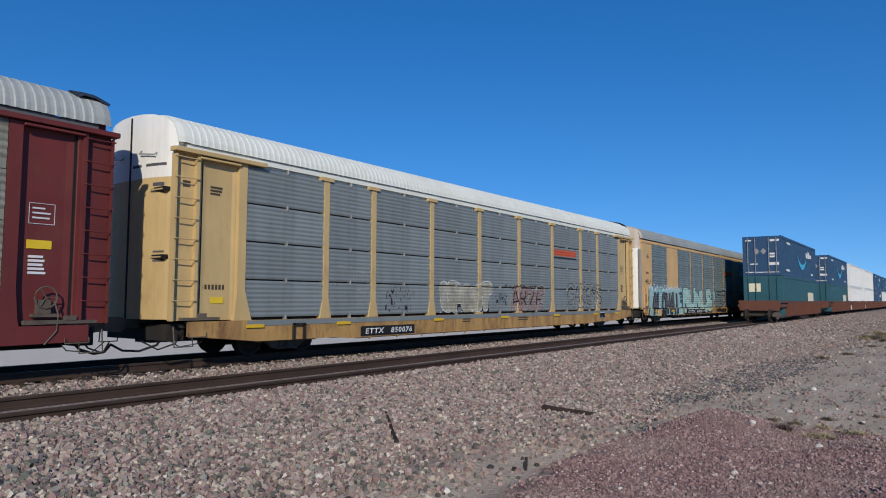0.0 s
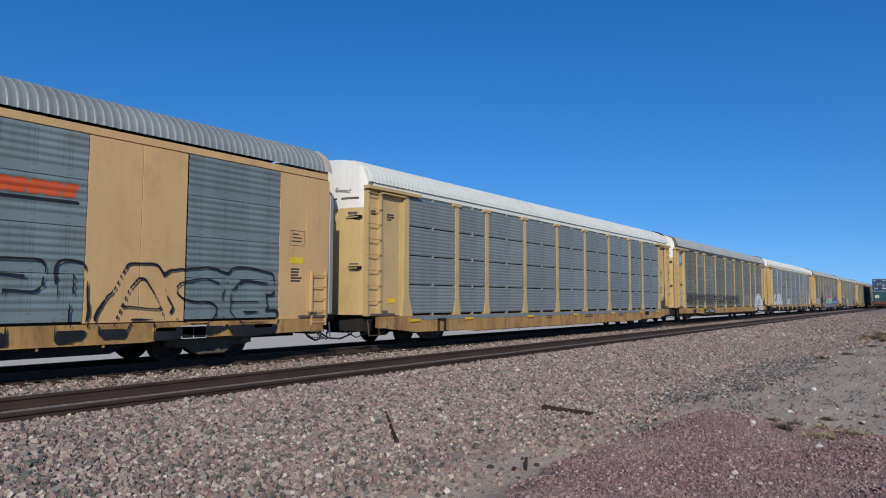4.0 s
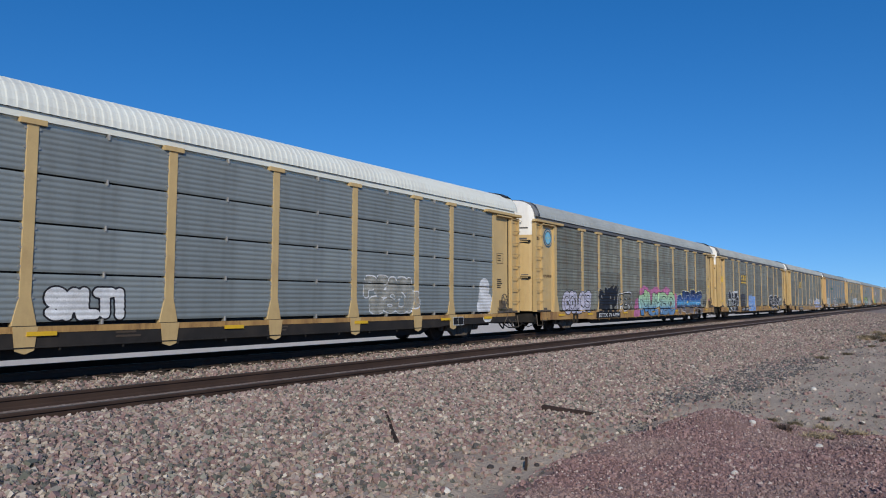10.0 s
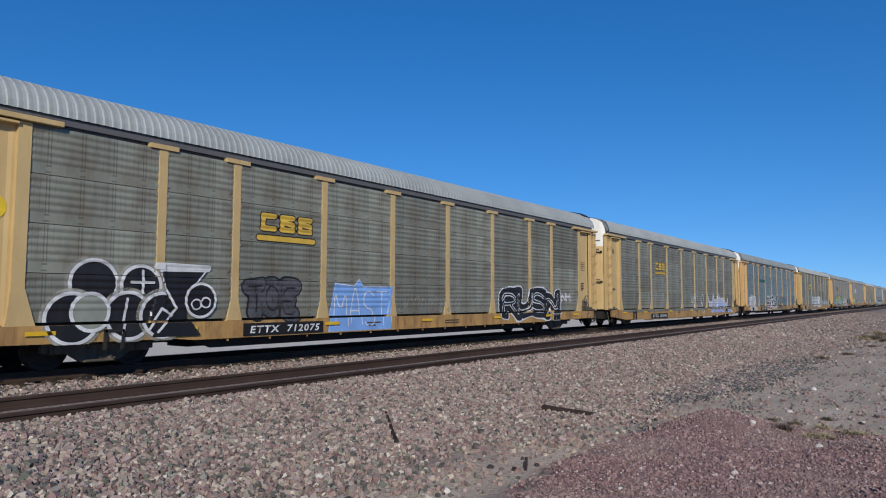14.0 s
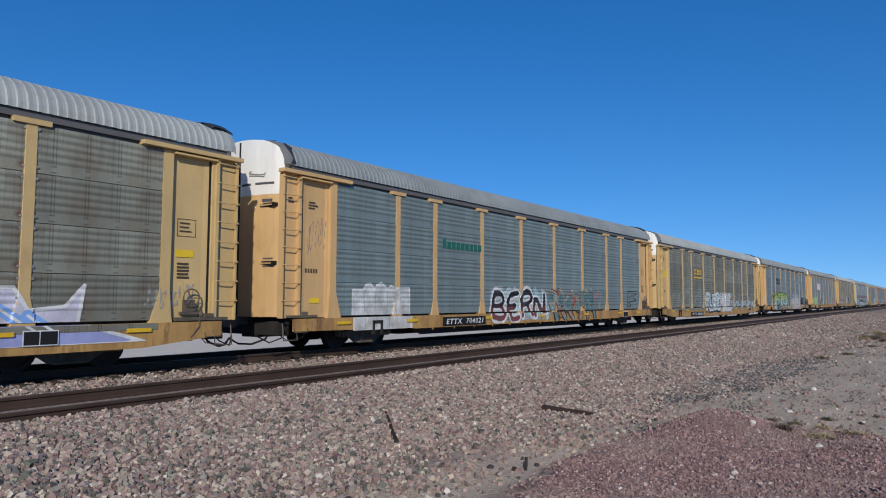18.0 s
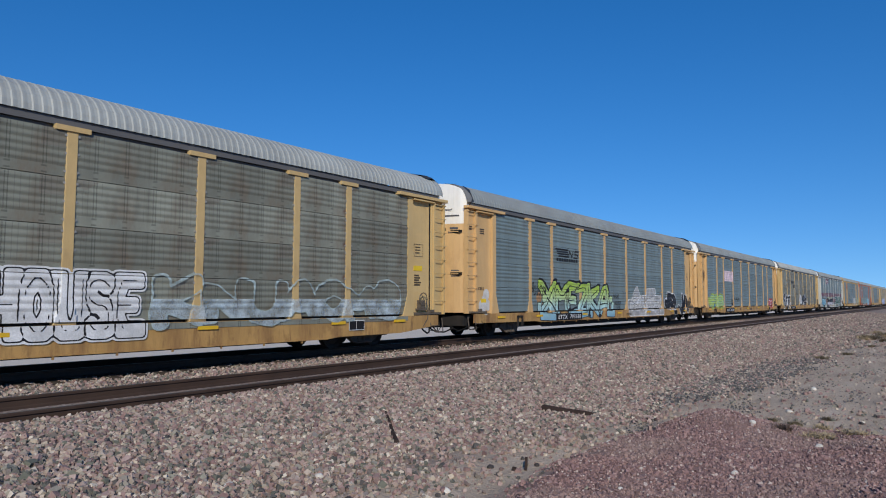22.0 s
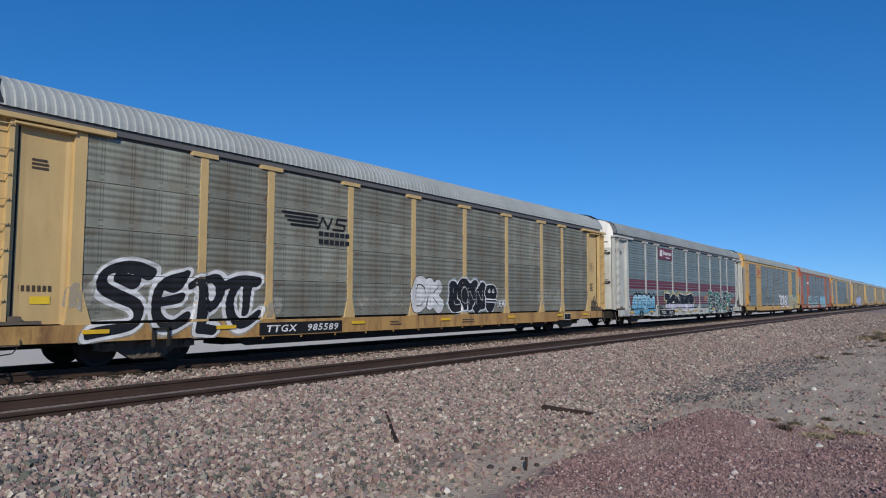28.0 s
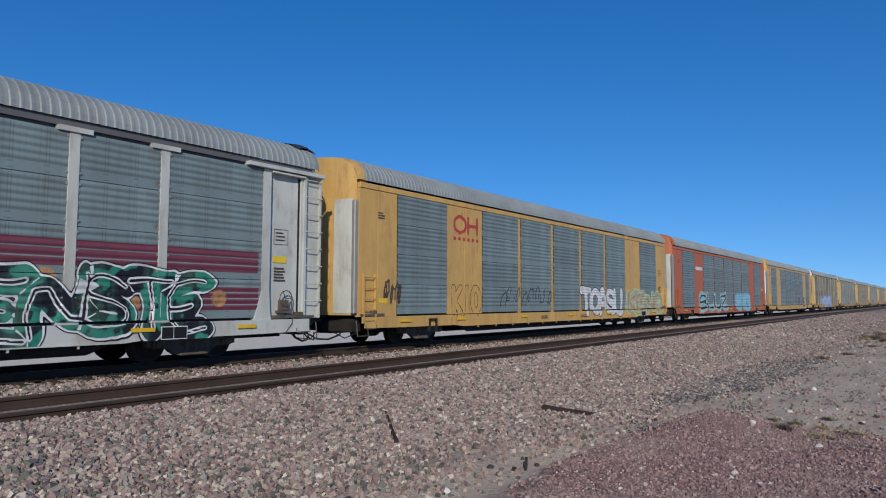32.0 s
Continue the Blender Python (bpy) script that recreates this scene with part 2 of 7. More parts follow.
# ---- mesh helpers ----
def mesh_obj(name, verts, faces, mat, parent=None, label="", smooth=False):
    me = bpy.data.meshes.new(name)
    me.from_pydata([tuple(v) for v in verts], [], [tuple(f) for f in faces])
    me.materials.append(mat)
    if smooth:
        me.shade_smooth()
    ob = new(name, me)
    ob.parent = parent
    if label:
        tagged(ob, label)
    return ob


SHARED = {}


def part(name, bm, mat, parent, label="", smooth=False):
    """Link a bmesh as one mesh object under a thing or part."""
    me = bpy.data.meshes.new(name)
    bm.to_mesh(me)
    bm.free()
    me.materials.append(mat)
    if smooth:
        me.shade_smooth()
    ob = new(name, me)
    ob.parent = parent
    if label:
        tagged(ob, label)
    return ob


def shared(key, name, make, mat, parent, m=None, label="", smooth=False):
    """An object of its own on a mesh that is built once per key; the paint belongs to the object."""
    if key not in SHARED:
        bm = make()
        me = bpy.data.meshes.new(name)
        bm.to_mesh(me)
        bm.free()
        me.materials.append(None)
        if smooth:
            me.shade_smooth()
        SHARED[key] = me
    ob = new(name, SHARED[key])
    ob.material_slots[0].link = "OBJECT"
    ob.material_slots[0].material = mat
    ob.parent = parent
    if m is not None:
        ob.matrix_local = m
    if label:
        tagged(ob, label)
    return ob


def box(bm, x0, x1, y0, y1, z0, z1, bev=0.0):
    r = bmesh.ops.create_cube(bm, size=1.0, matrix=Matrix.Translation(((x0 + x1) / 2, (y0 + y1) / 2, (z0 + z1) / 2))
                              @ Matrix.Diagonal((abs(x1 - x0), abs(y1 - y0), abs(z1 - z0), 1)))
    if bev:
        es = list({e for v in r["verts"] for e in v.link_edges})
        bmesh.ops.bevel(bm, geom=es, offset=bev, segments=1, affect="EDGES", profile=0.5)
    return r


def boxes(*specs, bev=0.0):
    bm = bmesh.new()
    for s in specs:
        box(bm, *s, bev=bev)
    return bm


def rod(bm, a, b, r, seg=8):
    a, b = Vector(a), Vector(b)
    d = b - a
    bmesh.ops.create_cone(bm, cap_ends=True, segments=seg, radius1=r, radius2=r, depth=d.length,
                          matrix=Matrix.Translation((a + b) / 2) @ d.to_track_quat("Z", "Y").to_matrix().to_4x4())


def prism(bm, outline, y0, y1):
    """Extrude an outline of (x, z) pairs from y0 to y1."""
    a = [bm.verts.new((x, y0, z)) for x, z in outline]
    b = [bm.verts.new((x, y1, z)) for x, z in outline]
    n = len(outline)
    bm.faces.new(a)
    bm.faces.new(b[::-1])
    for i in range(n):
        bm.faces.new((a[i], b[i], b[(i + 1) % n], a[(i + 1) % n]))
    bmesh.ops.recalc_face_normals(bm, faces=bm.faces)


def tube(bm, pts, r, seg=6):
    pts = [Vector(p) for p in pts]
    rings = []
    for i, p in enumerate(pts):
        d = (pts[min(i + 1, len(pts) - 1)] - pts[max(i - 1, 0)]).normalized()
        q = d.to_track_quat("Z", "Y")
        rings.append([bm.verts.new(p + q @ Vector((r * math.cos(6.2832 * j / seg), r * math.sin(6.2832 * j / seg), 0))) for j in range(seg)])
    for a, b in zip(rings, rings[1:]):
        for j in range(seg):
            bm.faces.new((a[j], a[(j + 1) % seg], b[(j + 1) % seg], b[j]))


# ---- the ground ----
NEAR_C, FAR_C = 10.30, 14.92          # centre lines of the two tracks
NEAR_Z = -0.04                         # the near track lies a little lower
GAUGE = 0.7525


def smooth01(a, b, v):
    t = min(max((v - a) / (b - a), 0.0), 1.0)
    return t * t * (3 - 2 * t)


def mound(x, y):
    """How much of the red cinder heap lies here, 0 to 1."""
    wob = 0.20 * noise.noise((x * 1.3, y * 1.3, 2.0)) + 0.30 * noise.noise((x * 0.45, y * 0.45, 1.0)) + 0.16 * noise.noise((x * 3.7, y * 3.7, 9.0))
    far = 3.40 - 0.7 * smooth01(9.4, 10.8, x)
    return smooth01(0.0, 0.4, min(far - y, 10.7 - x, 4.6 - math.hypot(x - 6.6, y - 2.2)) + wob)


def ground_z(x, y):
    if y > 16.6:
        z = -0.24 - 0.95 * smooth01(16.9, 20.5, y)
    elif y > 12.7:
        z = -0.235
    elif y > 11.6:
        z = -0.25
    elif y > 9.25:
        z = -0.222
    else:
        z = -0.135 - 0.30 * smooth01(8.9, 4.6, y)
    if y < 9.25:
        z += 0.03 * noise.noise((x * 0.35, y * 0.5, 0.0)) * smooth01(9.0, 7.0, y)
        z += (0.13 + 0.05 * noise.noise((x * 0.9, y * 0.9, 6.0)) + 0.018 * noise.noise((x * 3.1, y * 3.1, 7.0))) * mound(x, y) 
        z += 0.21 * math.exp(-((x - 9.7) / 0.8) ** 2 - ((y - 2.45) / 0.55) ** 2) + 0.07 * math.exp(-((x - 7.8) / 0.9) ** 2 - ((y - 2.3) / 0.6) ** 2) + 0.13 * math.exp(-((x - 9.2) / 0.7) ** 2 - ((y - 0.55) / 0.5) ** 2)
        z += 0.030 * noise.noise((x * 2.0, y * 2.0, 11.0)) * mound(x, y)
        z += 0.12 * smooth01(14, 30, x) * smooth01(6.0, 2.0, y) * (0.6 + noise.noise((x * 0.12, y * 0.2, 3.0)))
    if y > 21:
        z += 0.15 * noise.noise((x * 0.02, y * 0.02, 5.0))
    return z


def axis(cuts):
    out = []
    for a, b, step in cuts:
        n = max(1, round((b - a) / step))
        out += [a + (b - a) * i / n for i in range(n)]
    return out + [cuts[-1][1]]


def make_ground():
    xs = axis([(-4000, -400, 450), (-400, -40, 40), (-40, -4, 3), (-4, 30, 0.17), (30, 80, 0.8), (80, 300, 8), (300, 900, 60), (900, 4500, 600)])
    ys = axis([(-3000, -300, 300), (-300, -20, 28), (-20, -1, 1.2), (-1, 9.5, 0.15), (9.5, 22, 0.4), (22, 60, 3), (60, 300, 24), (300, 4200, 390)])
    verts = [(x, y, ground_z(x, y)) for y in ys for x in xs]
    w = len(xs)
    faces = [(j * w + i, j * w + i + 1, (j + 1) * w + i + 1, (j + 1) * w + i) for j in range(len(ys) - 1) for i in range(w - 1)]
    ob = mesh_obj("ground", verts, faces, ground_material(), smooth=True)
    return tagged(ob, "desert ground of pale sand, pinkish crushed stone and red cinder", "ground", kind="structure")


def ground_material():
    m = bpy.data.materials.new("desert_ground")
    m.use_nodes = True
    n, l = m.node_tree.nodes, m.node_tree.links
    b = n["Principled BSDF"]
    b.inputs["Roughness"].default_value, b.inputs["Specular IOR Level"].default_value = 0.95, 0.1
    geo = n.new("ShaderNodeNewGeometry")
    sep = n.new("ShaderNodeSeparateXYZ")
    l.new(geo.outputs["Position"], sep.inputs[0])

    def tex(kind, scale, detail=4):
        t = n.new("ShaderNodeTex" + kind)
        t.inputs["Scale"].default_value = scale
        if kind == "Noise":
            t.inputs["Detail"].default_value = detail
        l.new(geo.outputs["Position"], t.inputs["Vector"])
        return t

    def ramp(src, stops):
        r = n.new("ShaderNodeValToRGB")
        e = r.color_ramp.elements
        while len(e) < len(stops):
            e.new(0.5)
        for el, (p, c) in zip(e, stops):
            el.position, el.color = p, (*c, 1)
        l.new(src, r.inputs[0])
        return r.outputs[0]

    def mix(fac, a, c):
        x = n.new("ShaderNodeMix")
        x.data_type = "RGBA"
        if isinstance(fac, float):
            x.inputs[0].default_value = fac
        else:
            l.new(fac, x.inputs[0])
        l.new(a, x.inputs[6])
        l.new(c, x.inputs[7])
        return x.outputs[2]

    def between(src, a, c, wob=None, amount=0.0):
        r = n.new("ShaderNodeMapRange")
        r.interpolation_type = "SMOOTHSTEP"
        r.inputs["From Min"].default_value, r.inputs["From Max"].default_value = a, c
        if wob is not None:
            ad = n.new("ShaderNodeMath")
            ad.operation = "MULTIPLY_ADD"
            l.new(wob, ad.inputs[0])
            ad.inputs[1].default_value = amount
            l.new(src, ad.inputs[2])
            src = ad.outputs[0]
        l.new(src, r.inputs["Value"])
        return r.outputs[0]

    cell = tex("Voronoi", 20.0)
    grit = tex("Noise", 55.0, 5)
    patch = tex("Noise", 0.7, 5)
    # ramp darkened to carry the shade between the loose stones
    stone = ramp(cell.outputs["Color"], [(0.0, (0.15, 0.12, 0.105)), (0.35, (0.23, 0.18, 0.155)), (0.65, (0.30, 0.24, 0.205)), (1.0, (0.42, 0.36, 0.31))])
    drift = n.new("ShaderNodeTexNoise")       # drifts and wheel marks that run along the track
    drift.inputs["Scale"].default_value, drift.inputs["Detail"].default_value, drift.inputs["Roughness"].default_value = 1.0, 7, 0.65
    along = n.new("ShaderNodeMapping")
    along.inputs["Scale"].default_value, along.inputs["Rotation"].default_value = (0.5, 2.6, 1.0), (0, 0, radians(9))
    l.new(geo.outputs["Position"], along.inputs["Vector"])
    l.new(along.outputs[0], drift.inputs["Vector"])
    dusty = ramp(drift.outputs["Fac"], [(0.34, (0.26, 0.21, 0.17)), (0.46, (0.46, 0.365, 0.27)), (0.56, (0.55, 0.44, 0.33)), (0.70, (0.66, 0.55, 0.43))])
    fine = ramp(grit.outputs["Fac"], [(0.30, (0.33, 0.26, 0.20)), (0.75, (0.62, 0.505, 0.39))])
    sand = mix(0.55, fine, dusty)
    pale = ramp(grit.outputs["Fac"], [(0.2, (0.60, 0.525, 0.43)), (0.8, (0.77, 0.69, 0.575))])
    lim = n.new("ShaderNodeMath")
    lim.operation = "MINIMUM"
    l.new(sep.outputs["X"], lim.inputs[0])
    lim.inputs[1].default_value = 17.0
    lane = n.new("ShaderNodeMath")
    lane.operation = "MULTIPLY_ADD"
    l.new(lim.outputs[0], lane.inputs[0])
    lane.inputs[1].default_value = 0.12
    l.new(sep.outputs["Y"], lane.inputs[2])
    near_sand = between(lane.outputs[0], 6.6, 5.3, patch.outputs["Fac"], 1.0)
    red = ramp(grit.outputs["Fac"], [(0.25, (0.185, 0.12, 0.11)), (0.75, (0.31, 0.21, 0.188))])
    in_y = between(sep.outputs["Y"], 4.1, 3.6, patch.outputs["Fac"], 0.9)
    in_x = between(sep.outputs["X"], 11.2, 10.6, patch.outputs["Fac"], 0.9)
    heap = n.new("ShaderNodeMath")
    heap.operation = "MULTIPLY"
    l.new(in_y, heap.inputs[0])
    l.new(in_x, heap.inputs[1])
    far_off = n.new("ShaderNodeVectorMath")
    far_off.operation = "DISTANCE"
    l.new(geo.outputs["Position"], far_off.inputs[0])
    far_off.inputs[1].default_value = (6.6, 2.2, -0.3)
    hm = n.new("ShaderNodeMath")
    hm.operation = "MULTIPLY"
    l.new(heap.outputs[0], hm.inputs[0])
    l.new(between(far_off.outputs["Value"], 5.2, 4.5, patch.outputs["Fac"], 0.9), hm.inputs[1])
    heap = hm
    col = mix(heap.outputs[0], mix(near_sand, stone, sand), red)
    col = mix(between(sep.outputs["Y"], 17.5, 20.5), col, pale)
    l.new(col, b.inputs["Base Color"])
    bp = n.new("ShaderNodeBump")
    bp.inputs["Strength"].default_value, bp.inputs["Distance"].default_value = 0.5, 0.025
    ad = n.new("ShaderNodeMath")
    ad.operation = "ADD"
    l.new(cell.outputs["Distance"], ad.inputs[0])
    l.new(grit.outputs["Fac"], ad.inputs[1])
    l.new(ad.outputs[0], bp.inputs["Height"])
    l.new(bp.outputs[0], b.inputs["Normal"])
    return m


make_ground()


def stone_material(name, stops, rough=0.9, other=None):
    m = bpy.data.materials.new(name)
    m.use_nodes = True
    n, l = m.node_tree.nodes, m.node_tree.links
    b = n["Principled BSDF"]
    b.inputs["Roughness"].default_value, b.inputs["Specular IOR Level"].default_value = rough, 0.2
    geo = n.new("ShaderNodeNewGeometry")
    r = n.new("ShaderNodeValToRGB")
    e = r.color_ramp.elements
    while len(e) < len(stops):
        e.new(0.5)
    for el, (p, c) in zip(e, stops):
        el.position, el.color = p, (*c, 1)
    l.new(geo.outputs["Random Per Island"], r.inputs[0])
    t = n.new("ShaderNodeTexNoise")
    t.inputs["Scale"].default_value, t.inputs["Detail"].default_value = 45, 4
    l.new(geo.outputs["Position"], t.inputs["Vector"])
    h = n.new("ShaderNodeHueSaturation")
    mr = n.new("ShaderNodeMapRange")
    mr.inputs["To Min"].default_value, mr.inputs["To Max"].default_value = 0.72, 1.28
    l.new(t.outputs["Fac"], mr.inputs["Value"])
    tint = r.outputs[0]
    if other:       # drifts of another stone
        d = n.new("ShaderNodeTexNoise")
        d.inputs["Scale"].default_value, d.inputs["Detail"].default_value = 0.9, 5
        l.new(geo.outputs["Position"], d.inputs["Vector"])
        dr = n.new("ShaderNodeMapRange")
        dr.inputs["From Min"].default_value, dr.inputs["From Max"].default_value, dr.inputs["To Max"].default_value = 0.50, 0.70, 0.55
        l.new(d.outputs["Fac"], dr.inputs["Value"])
        dx = n.new("ShaderNodeMix")
        dx.data_type = "RGBA"
        l.new(dr.outputs[0], dx.inputs["Factor"])
        l.new(tint, dx.inputs[6])
        dx.inputs[7].default_value = (*other, 1)
        tint = dx.outputs[2]
    l.new(tint, h.inputs["Color"])
    l.new(mr.outputs[0], h.inputs["Value"])
    l.new(h.outputs[0], b.inputs["Base Color"])
    return m


CUBE = np.array([(-1, -1, -1), (1, -1, -1), (1, 1, -1), (-1, 1, -1), (-1, -1, 1), (1, -1, 1), (1, 1, 1), (-1, 1, 1)], float)
CUBE_F = np.array([(0, 3, 2, 1), (4, 5, 6, 7), (0, 1, 5, 4), (1, 2, 6, 5), (2, 3, 7, 6), (3, 0, 4, 7)])


def stones(name, places, sizes, mat, label, sink=0.38):
    """Crushed stones: one angular lump for each place, joined."""
    rng = np.random.default_rng(len(places))
    n = len(places)
    v = CUBE[None] * rng.uniform(0.5, 1.0, (n, 8, 3))
    v *= rng.uniform(0.55, 1.1, (n, 1, 3)) * np.asarray(sizes)[:, None, None]
    q = rng.normal(size=(n, 4))
    q /= np.linalg.norm(q, axis=1)[:, None]
    w, x, y, z = q.T
    rot = np.stack([1 - 2 * (y * y + z * z), 2 * (x * y - w * z), 2 * (x * z + w * y), 2 * (x * y + w * z), 1 - 2 * (x * x + z * z), 2 * (y * z - w * x),
                    2 * (x * z - w * y), 2 * (y * z + w * x), 1 - 2 * (x * x + y * y)], 1).reshape(n, 3, 3)
    v = np.einsum("nij,nkj->nki", rot, v)
    v += np.asarray(places)[:, None] + np.array([0, 0, 1])[None, None] * np.asarray(sizes)[:, None, None] * sink
    f = (CUBE_F[None] + 8 * np.arange(n)[:, None, None]).reshape(-1, 4)
    me = bpy.data.meshes.new(name)
    me.from_pydata(v.reshape(-1, 3), [], f)
    me.materials.append(mat)
    return tagged(new(name, me), label, "gravel", kind="stuff")


def scatter(n, x0, x1, y0, y1, keep, seed):
    rng = np.random.default_rng(seed)
    out = []
    while len(out) < n:
        for x, y in zip(rng.uniform(x0, x1, 4000), rng.uniform(y0, y1, 4000)):
            if rng.random() < keep(x, y):
                out.append((x, y, ground_z(x, y)))
                if len(out) == n:
                    break
    return np.array(out)


M_BALLAST = stone_material("pink_grey_crushed_stone", [(0.0, (0.075, 0.068, 0.07)), (0.10, (0.145, 0.15, 0.12)), (0.20, (0.21, 0.135, 0.125)), (0.40, (0.31, 0.215, 0.195)), (0.58, (0.33, 0.265, 0.215)), (0.70, (0.26, 0.25, 0.205)), (0.82, (0.36, 0.265, 0.245)), (0.95, (0.45, 0.385, 0.31)), (1.0, (0.60, 0.54, 0.46))])
M_CINDER = stone_material("red_cinder_stone", [(0.0, (0.12, 0.075, 0.076)), (0.25, (0.20, 0.128, 0.128)), (0.6, (0.295, 0.186, 0.174)), (0.9, (0.35, 0.235, 0.215)), (1.0, (0.52, 0.45, 0.41))], other=(0.31, 0.245, 0.215))


def view_weight(x, y):
    """Stones thin out with distance from the path beside the track and keep inside the wedge that is looked at."""
    a = math.degrees(math.atan2(x, max(y, 0.01)))
    if a < 15 or a > 93:
        return 0.0
    d = math.hypot(x, y)
    return min(1.0, (9.0 / max(d, 1.0)) ** 1.3)


def ballast_keep(x, y):
    w = view_weight(x, y)
    s = smooth01(3.9, 5.6, y + 0.12 * (min(x, 17) - 5) + 0.9 * noise.noise((x * 0.5, y * 0.7, 4.0)))
    return w * (0.05 + 0.95 * s) * (1 - 0.97 * mound(x, y))


rs = np.random.default_rng(5)
P1 = scatter(62000, 1.5, 42, 0.3, 9.35, ballast_keep, 11)
stones("ballast_stones", P1, rs.uniform(0.015, 0.038, len(P1)) * (1.0 + 0.35 * (rs.random(len(P1)) > 0.9)), M_BALLAST, "loose pinkish and grey crushed ballast stones beside the track")
P6 = scatter(9000, 30, 110, 1.5, 9.2, lambda x, y: min(1.0, (40.0 / x) ** 1.5) * (0.25 + 0.75 * smooth01(2.5, 6.0, y)), 16)
stones("far_ballast", P6, rs.uniform(0.03, 0.06, len(P6)), M_BALLAST, "crushed stones further along the track")
P2 = scatter(9000, 2.5, 60, 11.3, 14.1, lambda x, y: min(1, (15.0 / max(x, 1)) ** 1.2), 12)
stones("ballast_between_tracks", P2, rs.uniform(0.025, 0.045, len(P2)), M_BALLAST, "pale crushed ballast stones between the two tracks")
P3 = scatter(52000, 1.4, 11.5, -2.8, 4.2, lambda x, y: (1.0 if y > 0.3 else 0.35) * mound(x, y), 13)
stones("cinder_stones", P3, rs.uniform(0.006, 0.0135, len(P3)) * (1.0 + 0.9 * (rs.random(len(P3)) > 0.93)), M_CINDER, "heap of fine dull red cinder stones")


# ---- the tracks ----
def rail_profile():
    """Half a T rail, mirrored: (y, z) from the foot up, the head's top at 0."""
    half = [(0.076, -0.186), (0.076, -0.174), (0.022, -0.155), (0.009, -0.14), (0.009, -0.055), (0.034, -0.043), (0.037, -0.012), (0.028, 0.0)]
    return half + [(-y, z) for y, z in half[::-1]]


def make_track(cy, z0, name, label):
    root = tagged(new(name), label, "railway track", kind="structure")
    for side in (-1, 1):
        bm = bmesh.new()
        prof = rail_profile()
        cuts = axis([(-400, -20, 40), (-20, 120, 20), (120, 1400, 80)])
        rings = [[bm.verts.new((x, cy + side * GAUGE + y, z0 + z)) for y, z in prof] for x in cuts]
        for a, b in zip(rings, rings[1:]):
            for j in range(len(prof)):
                k = (j + 1) % len(prof)
                bm.faces.new((a[j], b[j], b[k], a[k]))
        bmesh.ops.recalc_face_normals(bm, faces=bm.faces)
        rail = part("rail", bm, M["rail"], root, "rusty dark brown steel rail")
        bm = boxes((-400, 1400, cy + side * GAUGE - 0.024, cy + side * GAUGE + 0.024, z0 - 0.004, z0 + 0.003))
        part("running_surface", bm, M["railhead"], rail, "worn running surface of the rail head")
    key = ("tie",)
    for i in range(120):
        x = -8 + i * 0.55
        shared(key, "tie", lambda: boxes((-0.115, 0.115, -1.3, 1.3, -0.36, -0.187), bev=0.012), M["tie"], root,
               pose(x + random.uniform(-0.03, 0.03), cy + random.uniform(-0.03, 0.03), z0, 0, 0, random.uniform(-0.8, 0.8)))
    for side in (-1, 1) if z0 == 0 else ():
        for i in range(60):
            x = -4 + i * 0.55
            shared(("plate",), "tie_plate", lambda: boxes((-0.09, 0.09, -0.17, 0.17, -0.19, -0.168), (-0.02, 0.02, -0.10, -0.07, -0.17, -0.14), (0.03, 0.06, 0.07, 0.10, -0.17, -0.14)),
                   M["under"], root, pose(x, cy + side * GAUGE, z0))
    return root


make_track(NEAR_C, NEAR_Z, "railway_track", "empty near track with dark rusty rails on creosoted timber ties")
make_track(FAR_C, 0.0, "railway_track", "track under the passing car carriers, dark rails on timber ties")

# ---- the car carriers ----
PITCH = 28.55                          # from coupler to coupler
HALF = 13.58                           # half the length over the corner ladders
WHEEL_R = 0.42
STAKES = (1.43, 4.28, 7.12, 9.03)
PANEL_END = 11.66
P_BOT, P_TOP, ROWS = 0.95, 4.63, 4
ROW_H = (P_TOP - P_BOT) / ROWS
EAVE = 4.72
Y_PANEL, Y_STAKE, Y_SILL = -1.522, -1.556, -1.60


def rib(z, kind):
    """How far the panel's ribs stand out at a height z over the rail."""
    u = ((z - P_BOT) % ROW_H) / ROW_H
    if kind == "new":
        n, a, lo, hi = 8, 0.014, 0.02, 0.98
    else:
        n, a, lo, hi = 5, 0.021, 0.225, 0.995
    if not lo < u < hi:
        return 0.0
    w = (u - lo) / (hi - lo) * n % 1.0
    return a * (0.5 - 0.5 * math.cos(6.28318 * w)) ** 0.8


GAP = {"new": 0.019, "perf": 0.007}     # half the joint between two rows of panels


def panel_mesh(w, kind):
    bm = bmesh.new()
    g = GAP[kind]
    n = 44 if kind == "new" else 40
    prev = None
    for i in range(n + 1):
        z = g + (ROW_H - 2 * g) * i / n
        y = Y_PANEL - rib(P_BOT + min(z, ROW_H * 0.9999), kind)
        row = [bm.verts.new((sx * w / 2, y, z)) for sx in (-1, 1)]
        if prev:
            bm.faces.new((prev[0], prev[1], row[1], row[0]))
        prev = row
    # returned edges at the top and bottom
    for z in (g, ROW_H - g):
        a = [bm.verts.new((sx * w / 2, y, z)) for sx, y in ((-1, Y_PANEL), (1, Y_PANEL), (1, Y_PANEL + 0.05), (-1, Y_PANEL + 0.05))]
        bm.faces.new(a)
    return bm


def stake_half(z):
    return 0.105 + 0.11 * smooth01(1.45, 0.92, z)


